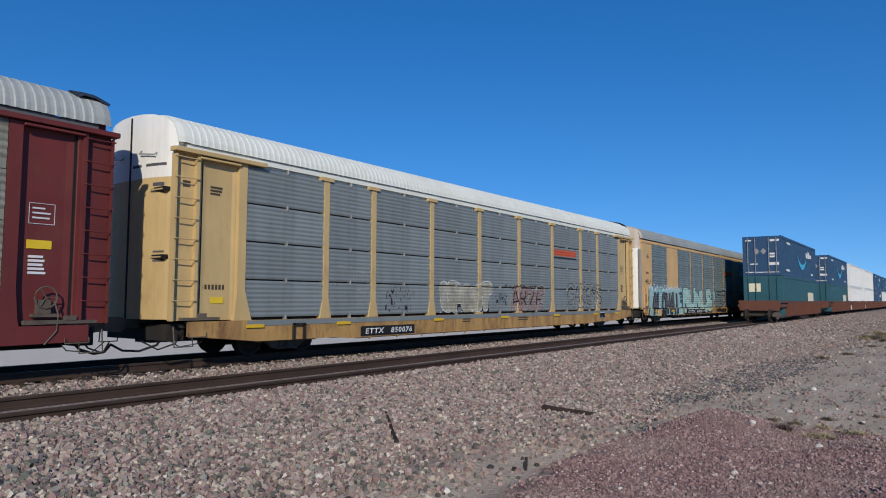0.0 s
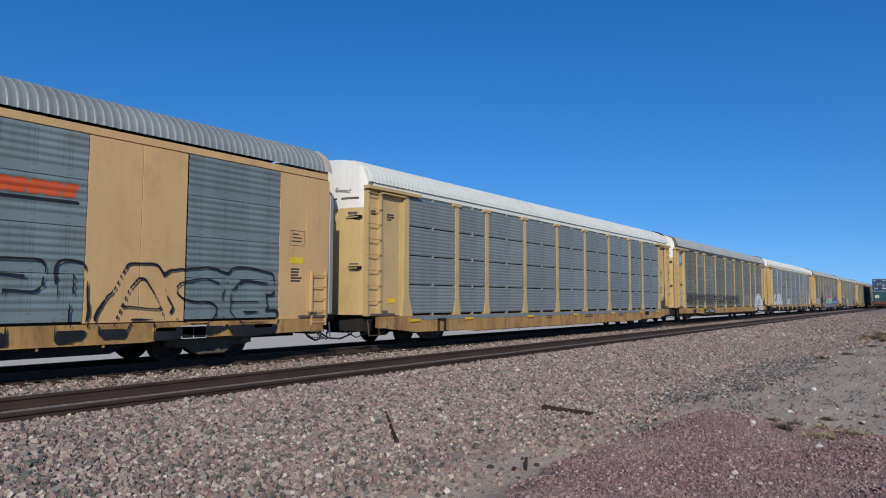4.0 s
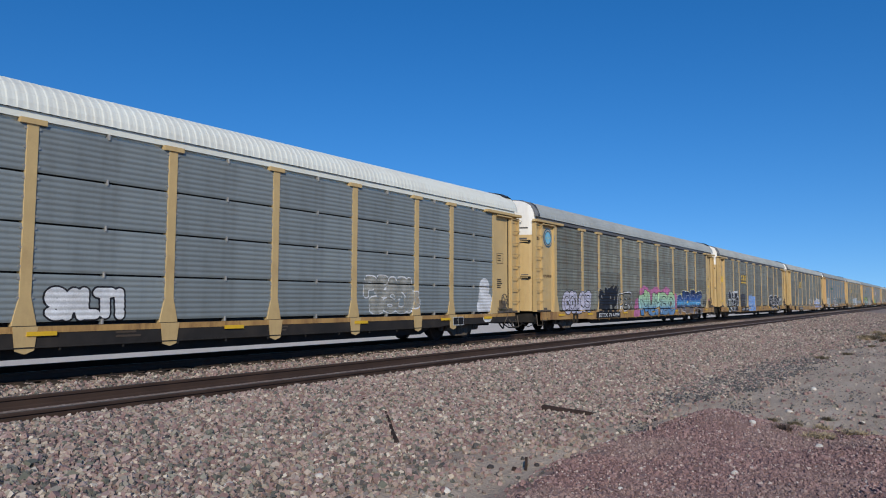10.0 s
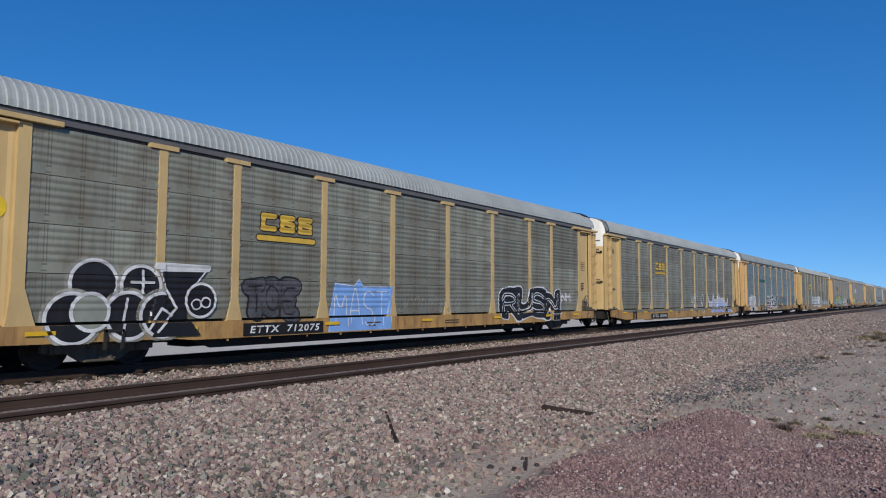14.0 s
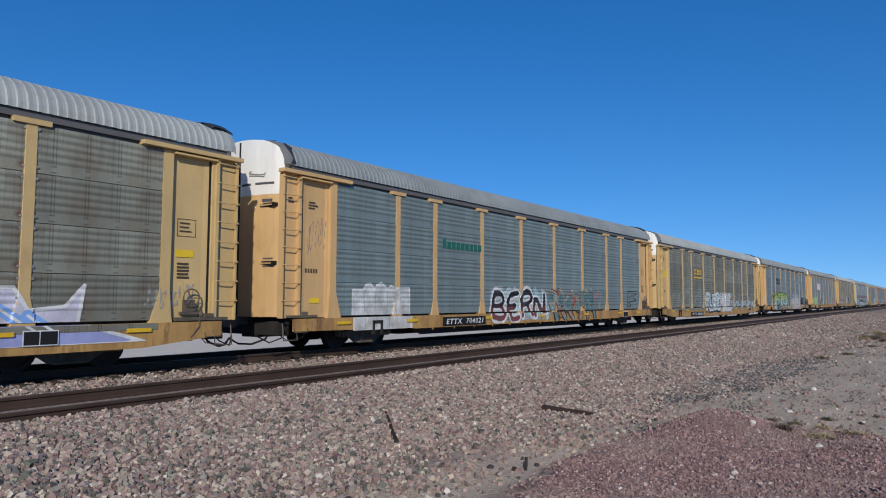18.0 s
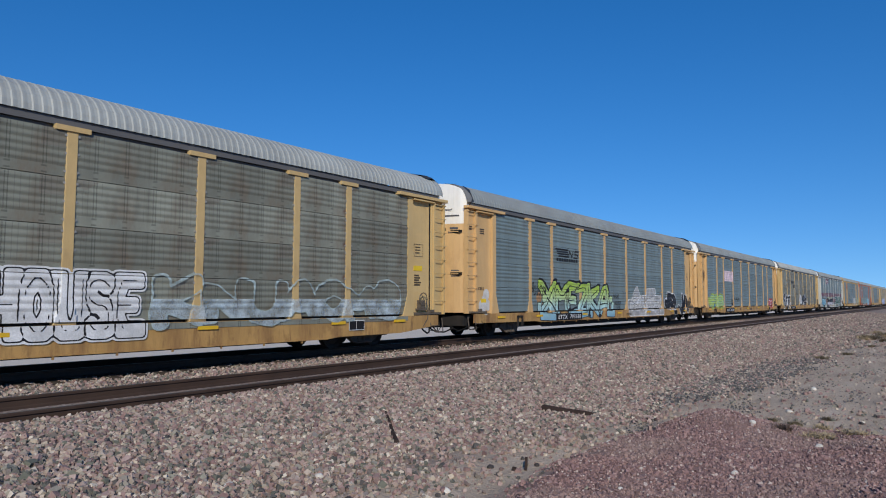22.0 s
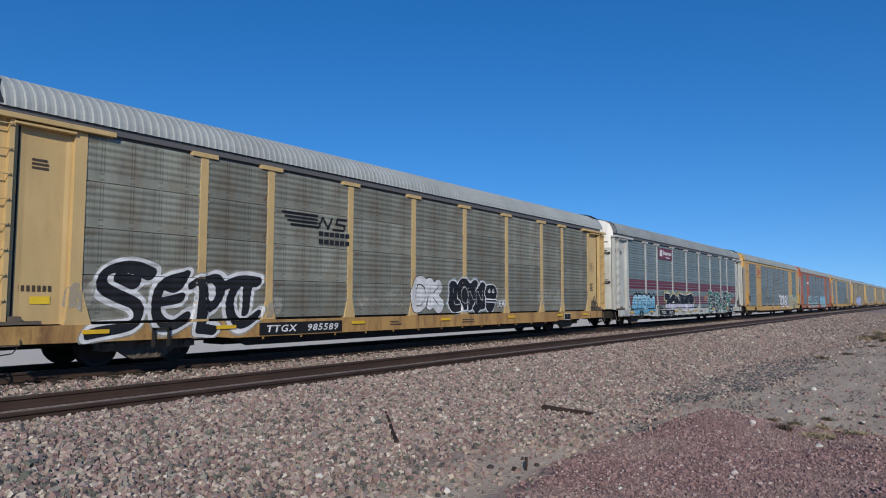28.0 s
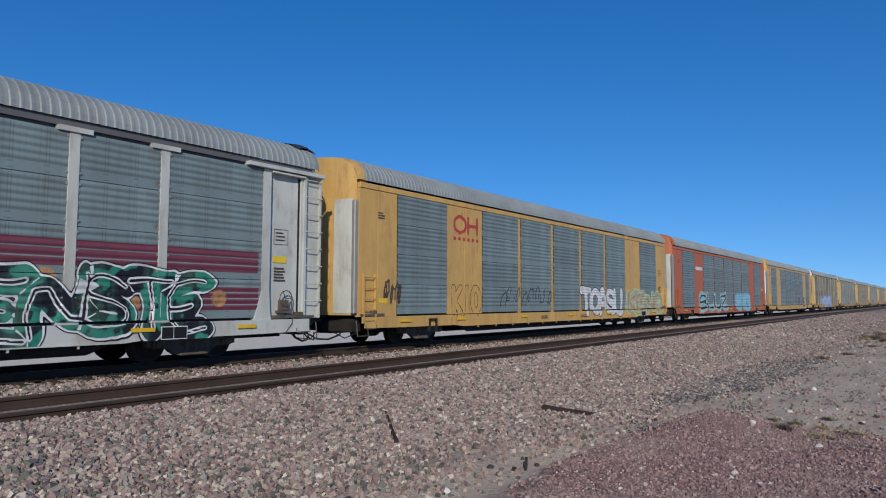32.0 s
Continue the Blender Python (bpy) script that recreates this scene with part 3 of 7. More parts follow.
def stake_mesh():
    bm = bmesh.new()
    prism(bm, [(-0.215, 0.90), (0.215, 0.90), (0.20, 1.0), (0.105, 1.42), (0.105, 4.62), (-0.105, 4.62), (-0.105, 1.42), (-0.20, 1.0)], Y_STAKE, -1.40)
    bmesh.ops.bevel(bm, geom=[e for e in bm.edges if abs(e.verts[0].co.y - e.verts[1].co.y) < 1e-6 and e.verts[0].co.y < -1.5], offset=0.008, segments=1, affect="EDGES")
    return bm


def cap_mesh(w):
    bm = bmesh.new()
    prism(bm, [(-w / 2, 4.60), (w / 2, 4.60), (w / 2, 4.70), (-w / 2, 4.70)], Y_STAKE - 0.035, -1.44)
    return bm


def roof_section(lift=0.0):
    pts = [(-1.56, 4.85), (-1.545, 4.99), (-1.48, 5.165), (-1.34, 5.335), (-1.13, 5.475), (-0.85, 5.560), (-0.42, 5.615), (0.0, 5.635)]
    pts = [(y, z + lift) for y, z in pts]
    return pts + [(-y, z) for y, z in pts[-2::-1]]


def roof_mesh(rise=0.014):
    """Sheet roof with ribs across the car."""
    bm = bmesh.new()
    sec = roof_section()
    L, pitch = HALF - 0.34, 0.175
    n = int(2 * L / pitch)
    prev = None
    wave = ((0.0, 0.0), (0.34, 0.0), (0.50, rise), (0.66, rise * 0.8))
    for i in range(n * 4 + 1):
        x = -L + 2 * L / n * (i // 4 + wave[i % 4][0])
        h = wave[i % 4][1]
        row = []
        for y, z in sec:
            nv = Vector((y, (z - 4.6) * 1.1)).normalized()
            row.append(bm.verts.new((x, y + nv.x * h, z + nv.y * h)))
        if prev:
            for j in range(len(sec) - 1):
                bm.faces.new((prev[j], row[j], row[j + 1], prev[j + 1]))
        prev = row
    bmesh.ops.recalc_face_normals(bm, faces=bm.faces)
    return bm


def hood_mesh():
    """Smooth sheet that carries the roof on over the end doors, at the low-x end."""
    bm = bmesh.new()
    sec = roof_section(0.012)
    rows = []
    for x, k in ((-HALF + 0.36, 1.0), (-HALF + 0.20, 1.0), (-HALF + 0.06, 0.985)):
        rows.append([bm.verts.new((x, y * k, 4.3 + (z - 4.3) * k)) for y, z in sec])
    rows.append([bm.verts.new((-HALF + 0.06, y * 0.96, 4.3 + (z - 4.3) * 0.95)) for y, z in sec])
    for a, b in zip(rows, rows[1:]):
        for j in range(len(sec) - 1):
            bm.faces.new((a[j], a[j + 1], b[j + 1], b[j]))
    bmesh.ops.recalc_face_normals(bm, faces=bm.faces)
    return bm


def gap_shade_mesh():
    """Ragged dark strip drawn for the shaded gap between the hood and the ribbed roof."""
    bm = bmesh.new()
    sec = roof_section(0.03)[:10]
    rows = [[bm.verts.new((-HALF + a + 0.05 * math.sin(j * 2.1 + a * 20), y, z)) for j, (y, z) in enumerate(sec)] for a in (0.27, 0.33, 0.38)]
    for a, b in zip(rows, rows[1:]):
        for j in range(len(sec) - 1):
            bm.faces.new((a[j], a[j + 1], b[j + 1], b[j]))
    return bm


def end_x(y):
    return -HALF - 0.16 + 0.28 * (abs(y) / 1.44) ** 3.2


def end_strip_mesh(y0, y1, z0, z1, out):
    """A plate that follows the bowed end door."""
    bm = bmesh.new()
    cols = []
    for i in range(6):
        y = y0 + (y1 - y0) * i / 5
        cols.append([bm.verts.new((end_x(y) - o, y, z)) for o, z in ((out, z0), (out, z1), (0.0, z1), (0.0, z0))])
    for a, b in zip(cols, cols[1:]):
        for j in range(4):
            bm.faces.new((a[j], b[j], b[(j + 1) % 4], a[(j + 1) % 4]))
    bm.faces.new(cols[0][::-1])
    bm.faces.new(cols[-1])
    bmesh.ops.recalc_face_normals(bm, faces=bm.faces)
    return bm


def end_leaf_mesh(z0, z1, top=False):
    """End doors, bowed outwards in plan, at the low-x end; the upper piece follows the roof's round top."""
    bm = bmesh.new()
    n = 14
    lo, hi = [], []
    for i in range(n + 1):
        y = -1.44 + 2.88 * i / n
        x = end_x(y)
        zt = z1
        if top:
            sec = roof_section()
            zt = float(np.interp(-abs(y), [q[0] for q in sec[:8]], [q[1] for q in sec[:8]])) - 0.03
        lo.append(bm.verts.new((x, y, z0)))
        hi.append(bm.verts.new((x, y, zt)))
    for i in range(n):
        bm.faces.new((lo[i], hi[i], hi[i + 1], lo[i + 1]))
    for s in (0, n):
        a, b = lo[s], hi[s]
        c = bm.verts.new((a.co.x + 0.5, a.co.y * 0.965, a.co.z))
        d = bm.verts.new((b.co.x + 0.5, b.co.y * 0.965, b.co.z))
        bm.faces.new((a, b, d, c))
    bmesh.ops.recalc_face_normals(bm, faces=bm.faces)
    return bm


def corner_sheet_mesh():
    """Recessed sheet beside the ladder, a shallow fold down its middle."""
    bm = bmesh.new()
    sec = [(-12.92, -1.475), (-12.72, -1.445), (-12.30, -1.435), (-12.02, -1.435), (-11.95, -1.455), (-11.86, -1.455)]
    rows = [[bm.verts.new((x, y, z)) for x, y in sec] for z in (0.92, 1.6, 2.6, 3.6, 4.62)]
    for a, b in zip(rows, rows[1:]):
        for j in range(len(sec) - 1):
            bm.faces.new((a[j], a[j + 1], b[j + 1], b[j]))
    return bm


def post_mesh():
    """Corner post, flared at its foot."""
    bm = bmesh.new()
    prism(bm, [(-11.98, 0.90), (-11.46, 0.90), (-11.50, 1.02), (-11.67, 1.60), (-11.67, 4.62), (-11.90, 4.62), (-11.90, 1.60), (-11.95, 1.02)], Y_STAKE, -1.34)
    return bm


def flap_mesh():
    """Loose dark sheet along the edge of the roof's end."""
    bm = bmesh.new()
    sec = roof_section(0.035)[3:]
    rows = []
    for i, (x, up) in enumerate(((-HALF + 0.62, 0.0), (-HALF + 0.42, 0.04), (-HALF + 0.2, 0.03), (-HALF + 0.0, -0.06))):
        rows.append([bm.verts.new((x + 0.12 * math.sin(j * 1.7 + i), y, z + up + 0.02 * math.sin(j * 2.3 + i))) for j, (y, z) in enumerate(sec)])
    for a, b in zip(rows, rows[1:]):
        for j in range(len(sec) - 1):
            bm.faces.new((a[j], a[j + 1], b[j + 1], b[j]))
    return bm


def ladder_mesh():
    """Corner ladder: angle stiles and drooping round rungs, foot at z 0.95."""
    bm = boxes((-HALF, -HALF + 0.035, -1.585, -1.53, 0.92, 4.60), (-HALF + 0.52, -HALF + 0.60, -1.585, -1.46, 0.92, 4.66), (-HALF, -HALF + 0.01, -1.53, -1.40, 0.92, 4.60))
    for i in range(8):
        z = 1.36 + i * 0.452
        x0, x1 = -HALF - 0.03, -HALF + 0.56
        tube(bm, [(x0, -1.57, z + 0.02), (x0 + 0.02, -1.62, z), (x0 + 0.3, -1.625, z - 0.008), (x1 - 0.02, -1.62, z), (x1, -1.57, z + 0.02)], 0.014, 5)
    return bm


def sill_mesh(low=False):
    """Side sill, deeper between the bogies; the low kind hangs further down."""
    d = 0.17 if low else 0.0
    bm = bmesh.new()
    prism(bm, [(-13.2, 0.90), (-13.2, 0.58), (-11.3, 0.56 - d), (-8.7, 0.55 - d), (-8.2, 0.50 - d), (8.2, 0.50 - d), (8.7, 0.55 - d), (11.3, 0.56 - d), (13.2, 0.58), (13.2, 0.90)], Y_SILL, Y_SILL + 0.05)
    box(bm, -13.2, 13.2, Y_SILL + 0.055, Y_SILL + 0.16, 0.865, 0.895)
    box(bm, -8.2, 8.2, Y_SILL - 0.03, Y_SILL - 0.002, 0.502 - d, 0.525 - d)
    for i in range(-6, 7):
        box(bm, i * 1.22 - 0.02, i * 1.22 + 0.02, Y_SILL - 0.012, Y_SILL + 0.02, 0.44 - d, 0.498 - d)
    return bm


def foot_mesh():
    """Stake foot that laps over the sill."""
    bm = bmesh.new()
    prism(bm, [(-0.215, 0.895), (-0.16, 0.46), (0.0, 0.40), (0.16, 0.46), (0.215, 0.895)], Y_SILL - 0.02, Y_SILL - 0.003)
    return bm


def brake_mesh():
    """Hand brake wheel, chain and box low on the corner sheet."""
    bm = boxes((12.20, 12.62, -1.58, -1.40, 1.06, 1.12), (12.28, 12.50, -1.59, -1.38, 1.12, 1.38), (12.05, 12.9, -1.60, -1.46, 0.92, 1.0))
    pts = [(12.40 + 0.20 * math.cos(0.524 * i), -1.60, 1.42 + 0.20 * math.sin(0.524 * i)) for i in range(13)]
    tube(bm, pts, 0.016, 5)
    for i in range(0, 12, 4):
        rod(bm, (12.40, -1.60, 1.42), pts[i], 0.012, 5)
    tube(bm, [(12.55, -1.60, 1.35), (12.62, -1.62, 1.1), (12.60, -1.62, 0.8), (12.4, -1.6, 0.55)], 0.016, 5)
    return bm


def body_shell(car):
    """Inner walls and decks behind the side panels, each a part."""
    # backing walls; their near-black colour carries the shade behind the panel joints
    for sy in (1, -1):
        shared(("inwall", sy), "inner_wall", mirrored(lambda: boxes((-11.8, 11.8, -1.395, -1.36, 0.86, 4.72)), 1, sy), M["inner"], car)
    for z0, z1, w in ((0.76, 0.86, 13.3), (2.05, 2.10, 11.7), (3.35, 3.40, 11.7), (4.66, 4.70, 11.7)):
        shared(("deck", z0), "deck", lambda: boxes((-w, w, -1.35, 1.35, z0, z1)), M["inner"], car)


def under_mesh():
    bm = boxes((-13.3, 13.3, -0.33, 0.33, 0.40, 0.76), (-7.6, 7.6, -0.40, 0.40, 0.27, 0.40))
    for i in range(-6, 7):
        box(bm, i * 1.7 - 0.05, i * 1.7 + 0.05, -1.5, 1.5, 0.52, 0.76)
    box(bm, -1.3, 0.2, -1.05, -0.5, 0.30, 0.72)
    for y in (-1.34, 1.28):
        prism(bm, [(-8.3, 0.56), (-7.6, 0.29), (7.6, 0.29), (8.3, 0.56)], y, y + 0.06)
    rod(bm, (2.2, -0.8, 0.55), (3.7, -0.8, 0.55), 0.19, 12)
    rod(bm, (-6.5, -1.15, 0.40), (6.5, -1.15, 0.40), 0.02, 6)
    box(bm, -13.45, -13.1, -1.30, 1.30, 0.48, 0.84)
    box(bm, 13.1, 13.45, -1.30, 1.30, 0.48, 0.84)
    return bm


def sideframe_mesh():
    bm = bmesh.new()
    prism(bm, [(-1.12, 0.52), (-1.12, 0.36), (-0.62, 0.32), (-0.38, 0.16), (0.38, 0.16), (0.62, 0.32), (1.12, 0.36), (1.12, 0.52), (0.55, 0.66), (-0.55, 0.66)], -0.07, 0.07)
    for s in (-1, 1):
        box(bm, s * 0.865 - 0.14, s * 0.865 + 0.14, -0.14, 0.10, 0.33, 0.52, bev=0.03)
        rod(bm, (s * 0.865, -0.17, 0.42), (s * 0.865, 0.0, 0.42), 0.085, 10)
    for i in (-0.2, 0.0, 0.2):
        rod(bm, (i, -0.03, 0.20), (i, -0.03, 0.44), 0.075, 8)
    box(bm, -0.30, 0.30, -0.13, 0.12, 0.44, 0.58, bev=0.03)
    box(bm, -0.34, 0.34, -0.12, 0.05, 0.14, 0.20, bev=0.02)
    return bm


def wheelset_mesh():
    bm = bmesh.new()
    rod(bm, (0, -1.0, 0), (0, 1.0, 0), 0.075, 10)
    for s in (-1, 1):
        prof = [(0.08, 0.02), (0.30, 0.02), (0.34, 0.05), (WHEEL_R, 0.06), (WHEEL_R, -0.045), (WHEEL_R + 0.028, -0.058), (WHEEL_R + 0.026, -0.085), (0.34, -0.085), (0.30, -0.03), (0.08, -0.03)]
        rings = []
        for j in range(28):
            a = 6.28318 * j / 28
            rings.append([bm.verts.new((r * math.cos(a), s * (0.7525 + o), r * math.sin(a))) for r, o in prof])
        for j in range(28):
            p, q = rings[j], rings[(j + 1) % 28]
            for k in range(len(prof)):
                m = (k + 1) % len(prof)
                bm.faces.new((p[k], q[k], q[m], p[m]))
        for j in range(0, 28, 7):
            a = 6.28318 * (j + 0.5) / 28
            rod(bm, (0.2 * math.cos(a), s * 0.775, 0.2 * math.sin(a)), (0.2 * math.cos(a), s * 0.79, 0.2 * math.sin(a)), 0.03, 6)
    bmesh.ops.recalc_face_normals(bm, faces=bm.faces)
    return bm


def coupler_mesh():
    bm = boxes((-HALF - 0.35, -HALF + 0.5, -0.09, 0.09, 0.74, 0.95))
    prism(bm, [(-HALF - 0.695, 0.70), (-HALF - 0.35, 0.66), (-HALF - 0.25, 0.74), (-HALF - 0.25, 0.95), (-HALF - 0.35, 1.0), (-HALF - 0.695, 0.98)], -0.17, 0.14)
    return bm


def hose_mesh():
    bm = bmesh.new()
    p = [(-HALF + 0.35, -0.75, 0.62), (-HALF + 0.15, -0.80, 0.38), (-HALF - 0.2, -0.7, 0.26), (-HALF - 0.5, -0.55, 0.28), (-HALF - 0.70, -0.42, 0.42)]
    tube(bm, p, 0.028, 6)
    tube(bm, [(x + 0.1, y - 0.55, z + 0.05) for x, y, z in p[:3]] + [(-HALF - 0.35, -1.0, 0.50)], 0.018, 5)
    tube(bm, [(-HALF + 0.9, -1.52, 0.60), (-HALF + 0.75, -1.53, 0.42), (-HALF + 0.25, -1.5, 0.36), (-HALF - 0.02, -1.45, 0.55)], 0.012, 5)
    return bm


def grab_mesh():
    bm = boxes((-13.35, -12.4, -1.62, -1.45, 0.93, 0.99), (-12.95, -12.75, -1.63, -1.47, 0.99, 1.08))
    tube(bm, [(-13.2, -1.62, 0.66), (-13.2, -1.64, 0.56), (-12.75, -1.64, 0.56), (-12.75, -1.62, 0.66)], 0.014, 5)
    tube(bm, [(-13.5, -1.52, 0.80), (-13.5, -1.58, 0.36), (-13.05, -1.58, 0.36), (-13.05, -1.52, 0.80)], 0.018, 5)
    return bm


MIRROR = {(1, 1): Matrix.Identity(4), (-1, 1): Matrix.Diagonal((-1, 1, 1, 1)), (1, -1): Matrix.Diagonal((1, -1, 1, 1)), (-1, -1): Matrix.Diagonal((-1, -1, 1, 1))}
CORNERS = ((1, 1), (-1, 1), (1, -1), (-1, -1))


def mirrored(make, sx, sy):
    def f():
        bm = make()
        bm.transform(MIRROR[sx, sy])
        if sx * sy < 0:
            bmesh.ops.reverse_faces(bm, faces=bm.faces)
        return bm
    return f


WHEELSETS = []


def running_gear(car, with_wheels=True):
    for sx in (-1, 1):
        tr = shared(("bolster",), "truck", lambda: boxes((-0.22, 0.22, -1.0, 1.0, 0.40, 0.66), (-0.16, 0.16, -0.35, 0.35, 0.66, 0.76), bev=0.02),
                    M["truck"], car, pose(sx * 10.06, 0, 0), "black four-wheeled bogie caked with dust")
        for sy in (-1, 1):
            shared(("sideframe", sy), "side_frame", mirrored(sideframe_mesh, 1, -sy), M["truck"], tr, pose(0, sy * 1.13, 0))
        for a in (-0.865, 0.865):
            w = shared(("wheelset",), "wheelset", wheelset_mesh, M["wheel"], tr, pose(a, 0, WHEEL_R), "brown steel wheels on an axle")
            if with_wheels:
                WHEELSETS.append((w, a))
    shared(("under",), "underframe", under_mesh, M["under"], car, label="black grimy underframe with brake gear")
    for sx in (1, -1):
        shared(("coupler", sx), "coupler", mirrored(coupler_mesh, sx, 1), M["truck"], car)
        shared(("hose", sx), "air_hose", mirrored(hose_mesh, sx, 1), M["hose"], car, label="sagging black rubber air hose")


def panels(car, bays, kind, mat, sides=(1, -1)):
    """Side panels, bay by bay and row by row; single full columns on the far side."""
    for x0, x1 in bays:
        w = round(x1 - x0, 3)
        for r in range(ROWS):
            shared(("panel", w, kind), "side_panel", lambda: panel_mesh(w, kind), mat, car, pose((x0 + x1) / 2, 0, P_BOT + r * ROW_H))
        m = pose((x0 + x1) / 2, 0, 0)
        shared(("farpanel", w), "side_panel", lambda: boxes((-w / 2, w / 2, 1.44, 1.48, P_BOT + 0.01, P_TOP - 0.01)), mat, car, m)


def stud_mesh():
    bm = bmesh.new()
    for r in range(ROWS):
        for f in (0.12, 0.5, 0.88):
            rod(bm, (0, -1.552, P_BOT + (r + f) * ROW_H), (0, -1.44, P_BOT + (r + f) * ROW_H), 0.028, 6)
    return bm


def wedge_car(label, kind="perf", panel="panel_olive", paint="yellow", sill="sill_yellow", roof="roof_grey", hood="roof_mid", cap="white", wheels=True, low=False, feet=False):
    """Covered car carrier with T-topped stakes, corner ladders and bowed end doors."""
    car = tagged(new("rail_car"), label, "rail car", "cars of the passing train")
    P, S = M[paint], M[sill]
    body_shell(car)
    xs = sorted([-s for s in STAKES] + list(STAKES))
    half = 0.105
    bays = list(zip([-PANEL_END] + [x + half for x in xs], [x - half for x in xs] + [PANEL_END]))
    panels(car, bays, kind, M[panel])
    for sy in (1, -1):
        for x in xs:
            st = shared(("stake", sy), "stake", mirrored(stake_mesh, 1, sy), P, car, pose(x, 0, 0))
            wcap = 0.46 if kind == "new" else 0.66
            shared(("cap", sy, wcap), "stake_cap", mirrored(lambda: cap_mesh(wcap), 1, sy), P, st)
            if sy == 1 and (kind == "new" or wheels):
                for d in (-half - 0.015, half + 0.015):
                    shared(("studs",), "clip_strip", stud_mesh, M["bare"], st, pose(d, 0, 0), "pale grey steel panel clips")["kind"] = "stuff"
        if sy == 1 and kind == "new":
            for x0, x1 in bays:
                for r in range(ROWS + 1):
                    shared(("joint_clip",), "joint_clip", lambda: boxes((-0.022, 0.022, -1.56, -1.44, -0.06, 0.06), bev=0.006), M["bare"], car, pose((x0 + x1) / 2, 0, P_BOT + r * ROW_H))
        shared(("sill", sy, low), "side_sill", mirrored(lambda: sill_mesh(low), 1, sy), S, car, label="grimy side sill with stencilled data")
        if low:
            shared(("skirt", sy), "panel_skirt", mirrored(lambda: boxes((-11.62, 11.62, Y_SILL - 0.012, Y_SILL - 0.004, 0.76, 0.89)), 1, sy), M[panel], car)
        if feet:
            shared(("edge", sy), "sill_edge", mirrored(lambda: boxes((-13.18, 13.18, Y_SILL - 0.012, Y_SILL - 0.004, 0.775, 0.895)), 1, sy), M["sill_yellow"], car, label="rusty yellow upper edge of the sill")
        if feet and sy == 1:
            for x in xs:
                shared(("foot",), "stake_foot", foot_mesh, P, car, pose(x, 0, 0))
        # perforated cars: gutter colour is darkened for the overhang's shade
        shared(("gutter", sy), "roof_gutter", mirrored(lambda: boxes((-HALF + 0.3, HALF - 0.3, -1.515, -1.40, 4.70, 4.85), (-11.6, 11.6, -1.425, -1.40, 4.63, 4.70)), 1, sy), M[roof if kind == "new" else "gutter"], car)
    rise = 0.008 if kind == "new" else 0.012
    shared(("roof", rise), "roof", lambda: roof_mesh(rise), M[roof], car, smooth=False)
    for sx in (1, -1):
        shared(("hood", sx), "roof_hood", mirrored(hood_mesh, sx, 1), M[hood if sx == 1 else roof], car)
        if sx == 1 and kind != "new":
            # dark strip over the roof sheet, standing for the gap's shade
            shared(("tear",), "roof_tear", gap_shade_mesh, M["roof_dark"], car, label="ragged dark strip for the shaded gap at the hood's edge")
        if sx == -1:
            shared(("flap",), "roof_flap", mirrored(flap_mesh, sx, 1), M["roof_dark"], car, label="loose dark sheet at the roof's end")
        shared(("end", sx), "end_door", mirrored(lambda: end_leaf_mesh(0.95, 4.10), sx, 1), P, car, smooth=False)
        shared(("endtop", sx), "end_door_top", mirrored(lambda: end_leaf_mesh(4.10, 5.7, True), sx, 1), M[cap], car)
        shared(("seam", sx), "door_seam", mirrored(lambda: boxes((-HALF - 0.172, -HALF - 0.12, -0.03, 0.03, 0.97, 5.55)), sx, 1), M["black"], car)
        for z in (2.28, 3.78):
            shared(("slot", sx, z), "hinge_slot", mirrored(lambda: boxes((-HALF - 0.10, -HALF + 0.05, -1.30, -0.55, z, z + 0.09)), sx, 1), M["black"], car)
            shared(("pin", sx, z), "hinge_bar", mirrored(lambda: boxes((-HALF - 0.12, -HALF - 0.02, -1.24, -0.75, z + 0.02, z + 0.05)), sx, 1), P, car)
    for sx, sy in CORNERS:
        key = (sx, sy)
        shared(("corner",) + key, "corner_sheet", mirrored(corner_sheet_mesh, sx, sy), P, car)
        shared(("ladderback",) + key, "ladder_back_sheet", mirrored(lambda: boxes((-HALF + 0.015, -13.02, -1.47, -1.42, 0.92, 4.70)), sx, sy), P, car)
        shared(("post",) + key, "corner_post", mirrored(post_mesh, sx, sy), P, car)
        # a black strip paints in the shade of the gap by the sheet
        shared(("doorgap",) + key, "door_gap", mirrored(lambda: boxes((-12.90, -12.85, -1.482, -1.40, 0.95, 4.60)), sx, sy), M["black"], car, label="black strip for the shaded gap beside the corner sheet")
        shared(("postb",) + key, "corner_post", mirrored(lambda: boxes((-13.02, -12.90, Y_STAKE + 0.03, -1.34, 0.92, 4.62), bev=0.008), sx, sy), P, car)
        if sx == 1:
            # black strip drawn for the shade inside the ladder stile
            shared(("laddergap",) + key, "ladder_gap", mirrored(lambda: boxes((-HALF + 0.045, -HALF + 0.105, -1.475, -1.43, 0.95, 4.58)), sx, sy), M["black"], car, label="black strip for the shade behind the ladder's edge")
        shared(("bracket",) + key, "door_track", mirrored(lambda: boxes((-13.66, -11.15, -1.66, -1.44, 4.63, 4.73), (-13.0, -11.9, -1.62, -1.46, 4.55, 4.60), bev=0.008), sx, sy), P, car)
        shared(("ladder",) + key, "ladder", mirrored(ladder_mesh, sx, sy), P, car, label="corner ladder with round steel rungs")
        shared(("grab",) + key, "crossover_step", mirrored(grab_mesh, sx, sy), M["truck"], car)
    shared(("brake",), "hand_brake", brake_mesh, M["truck"], car, label="dark hand brake wheel and chain on the corner")
    running_gear(car, wheels)
    return car


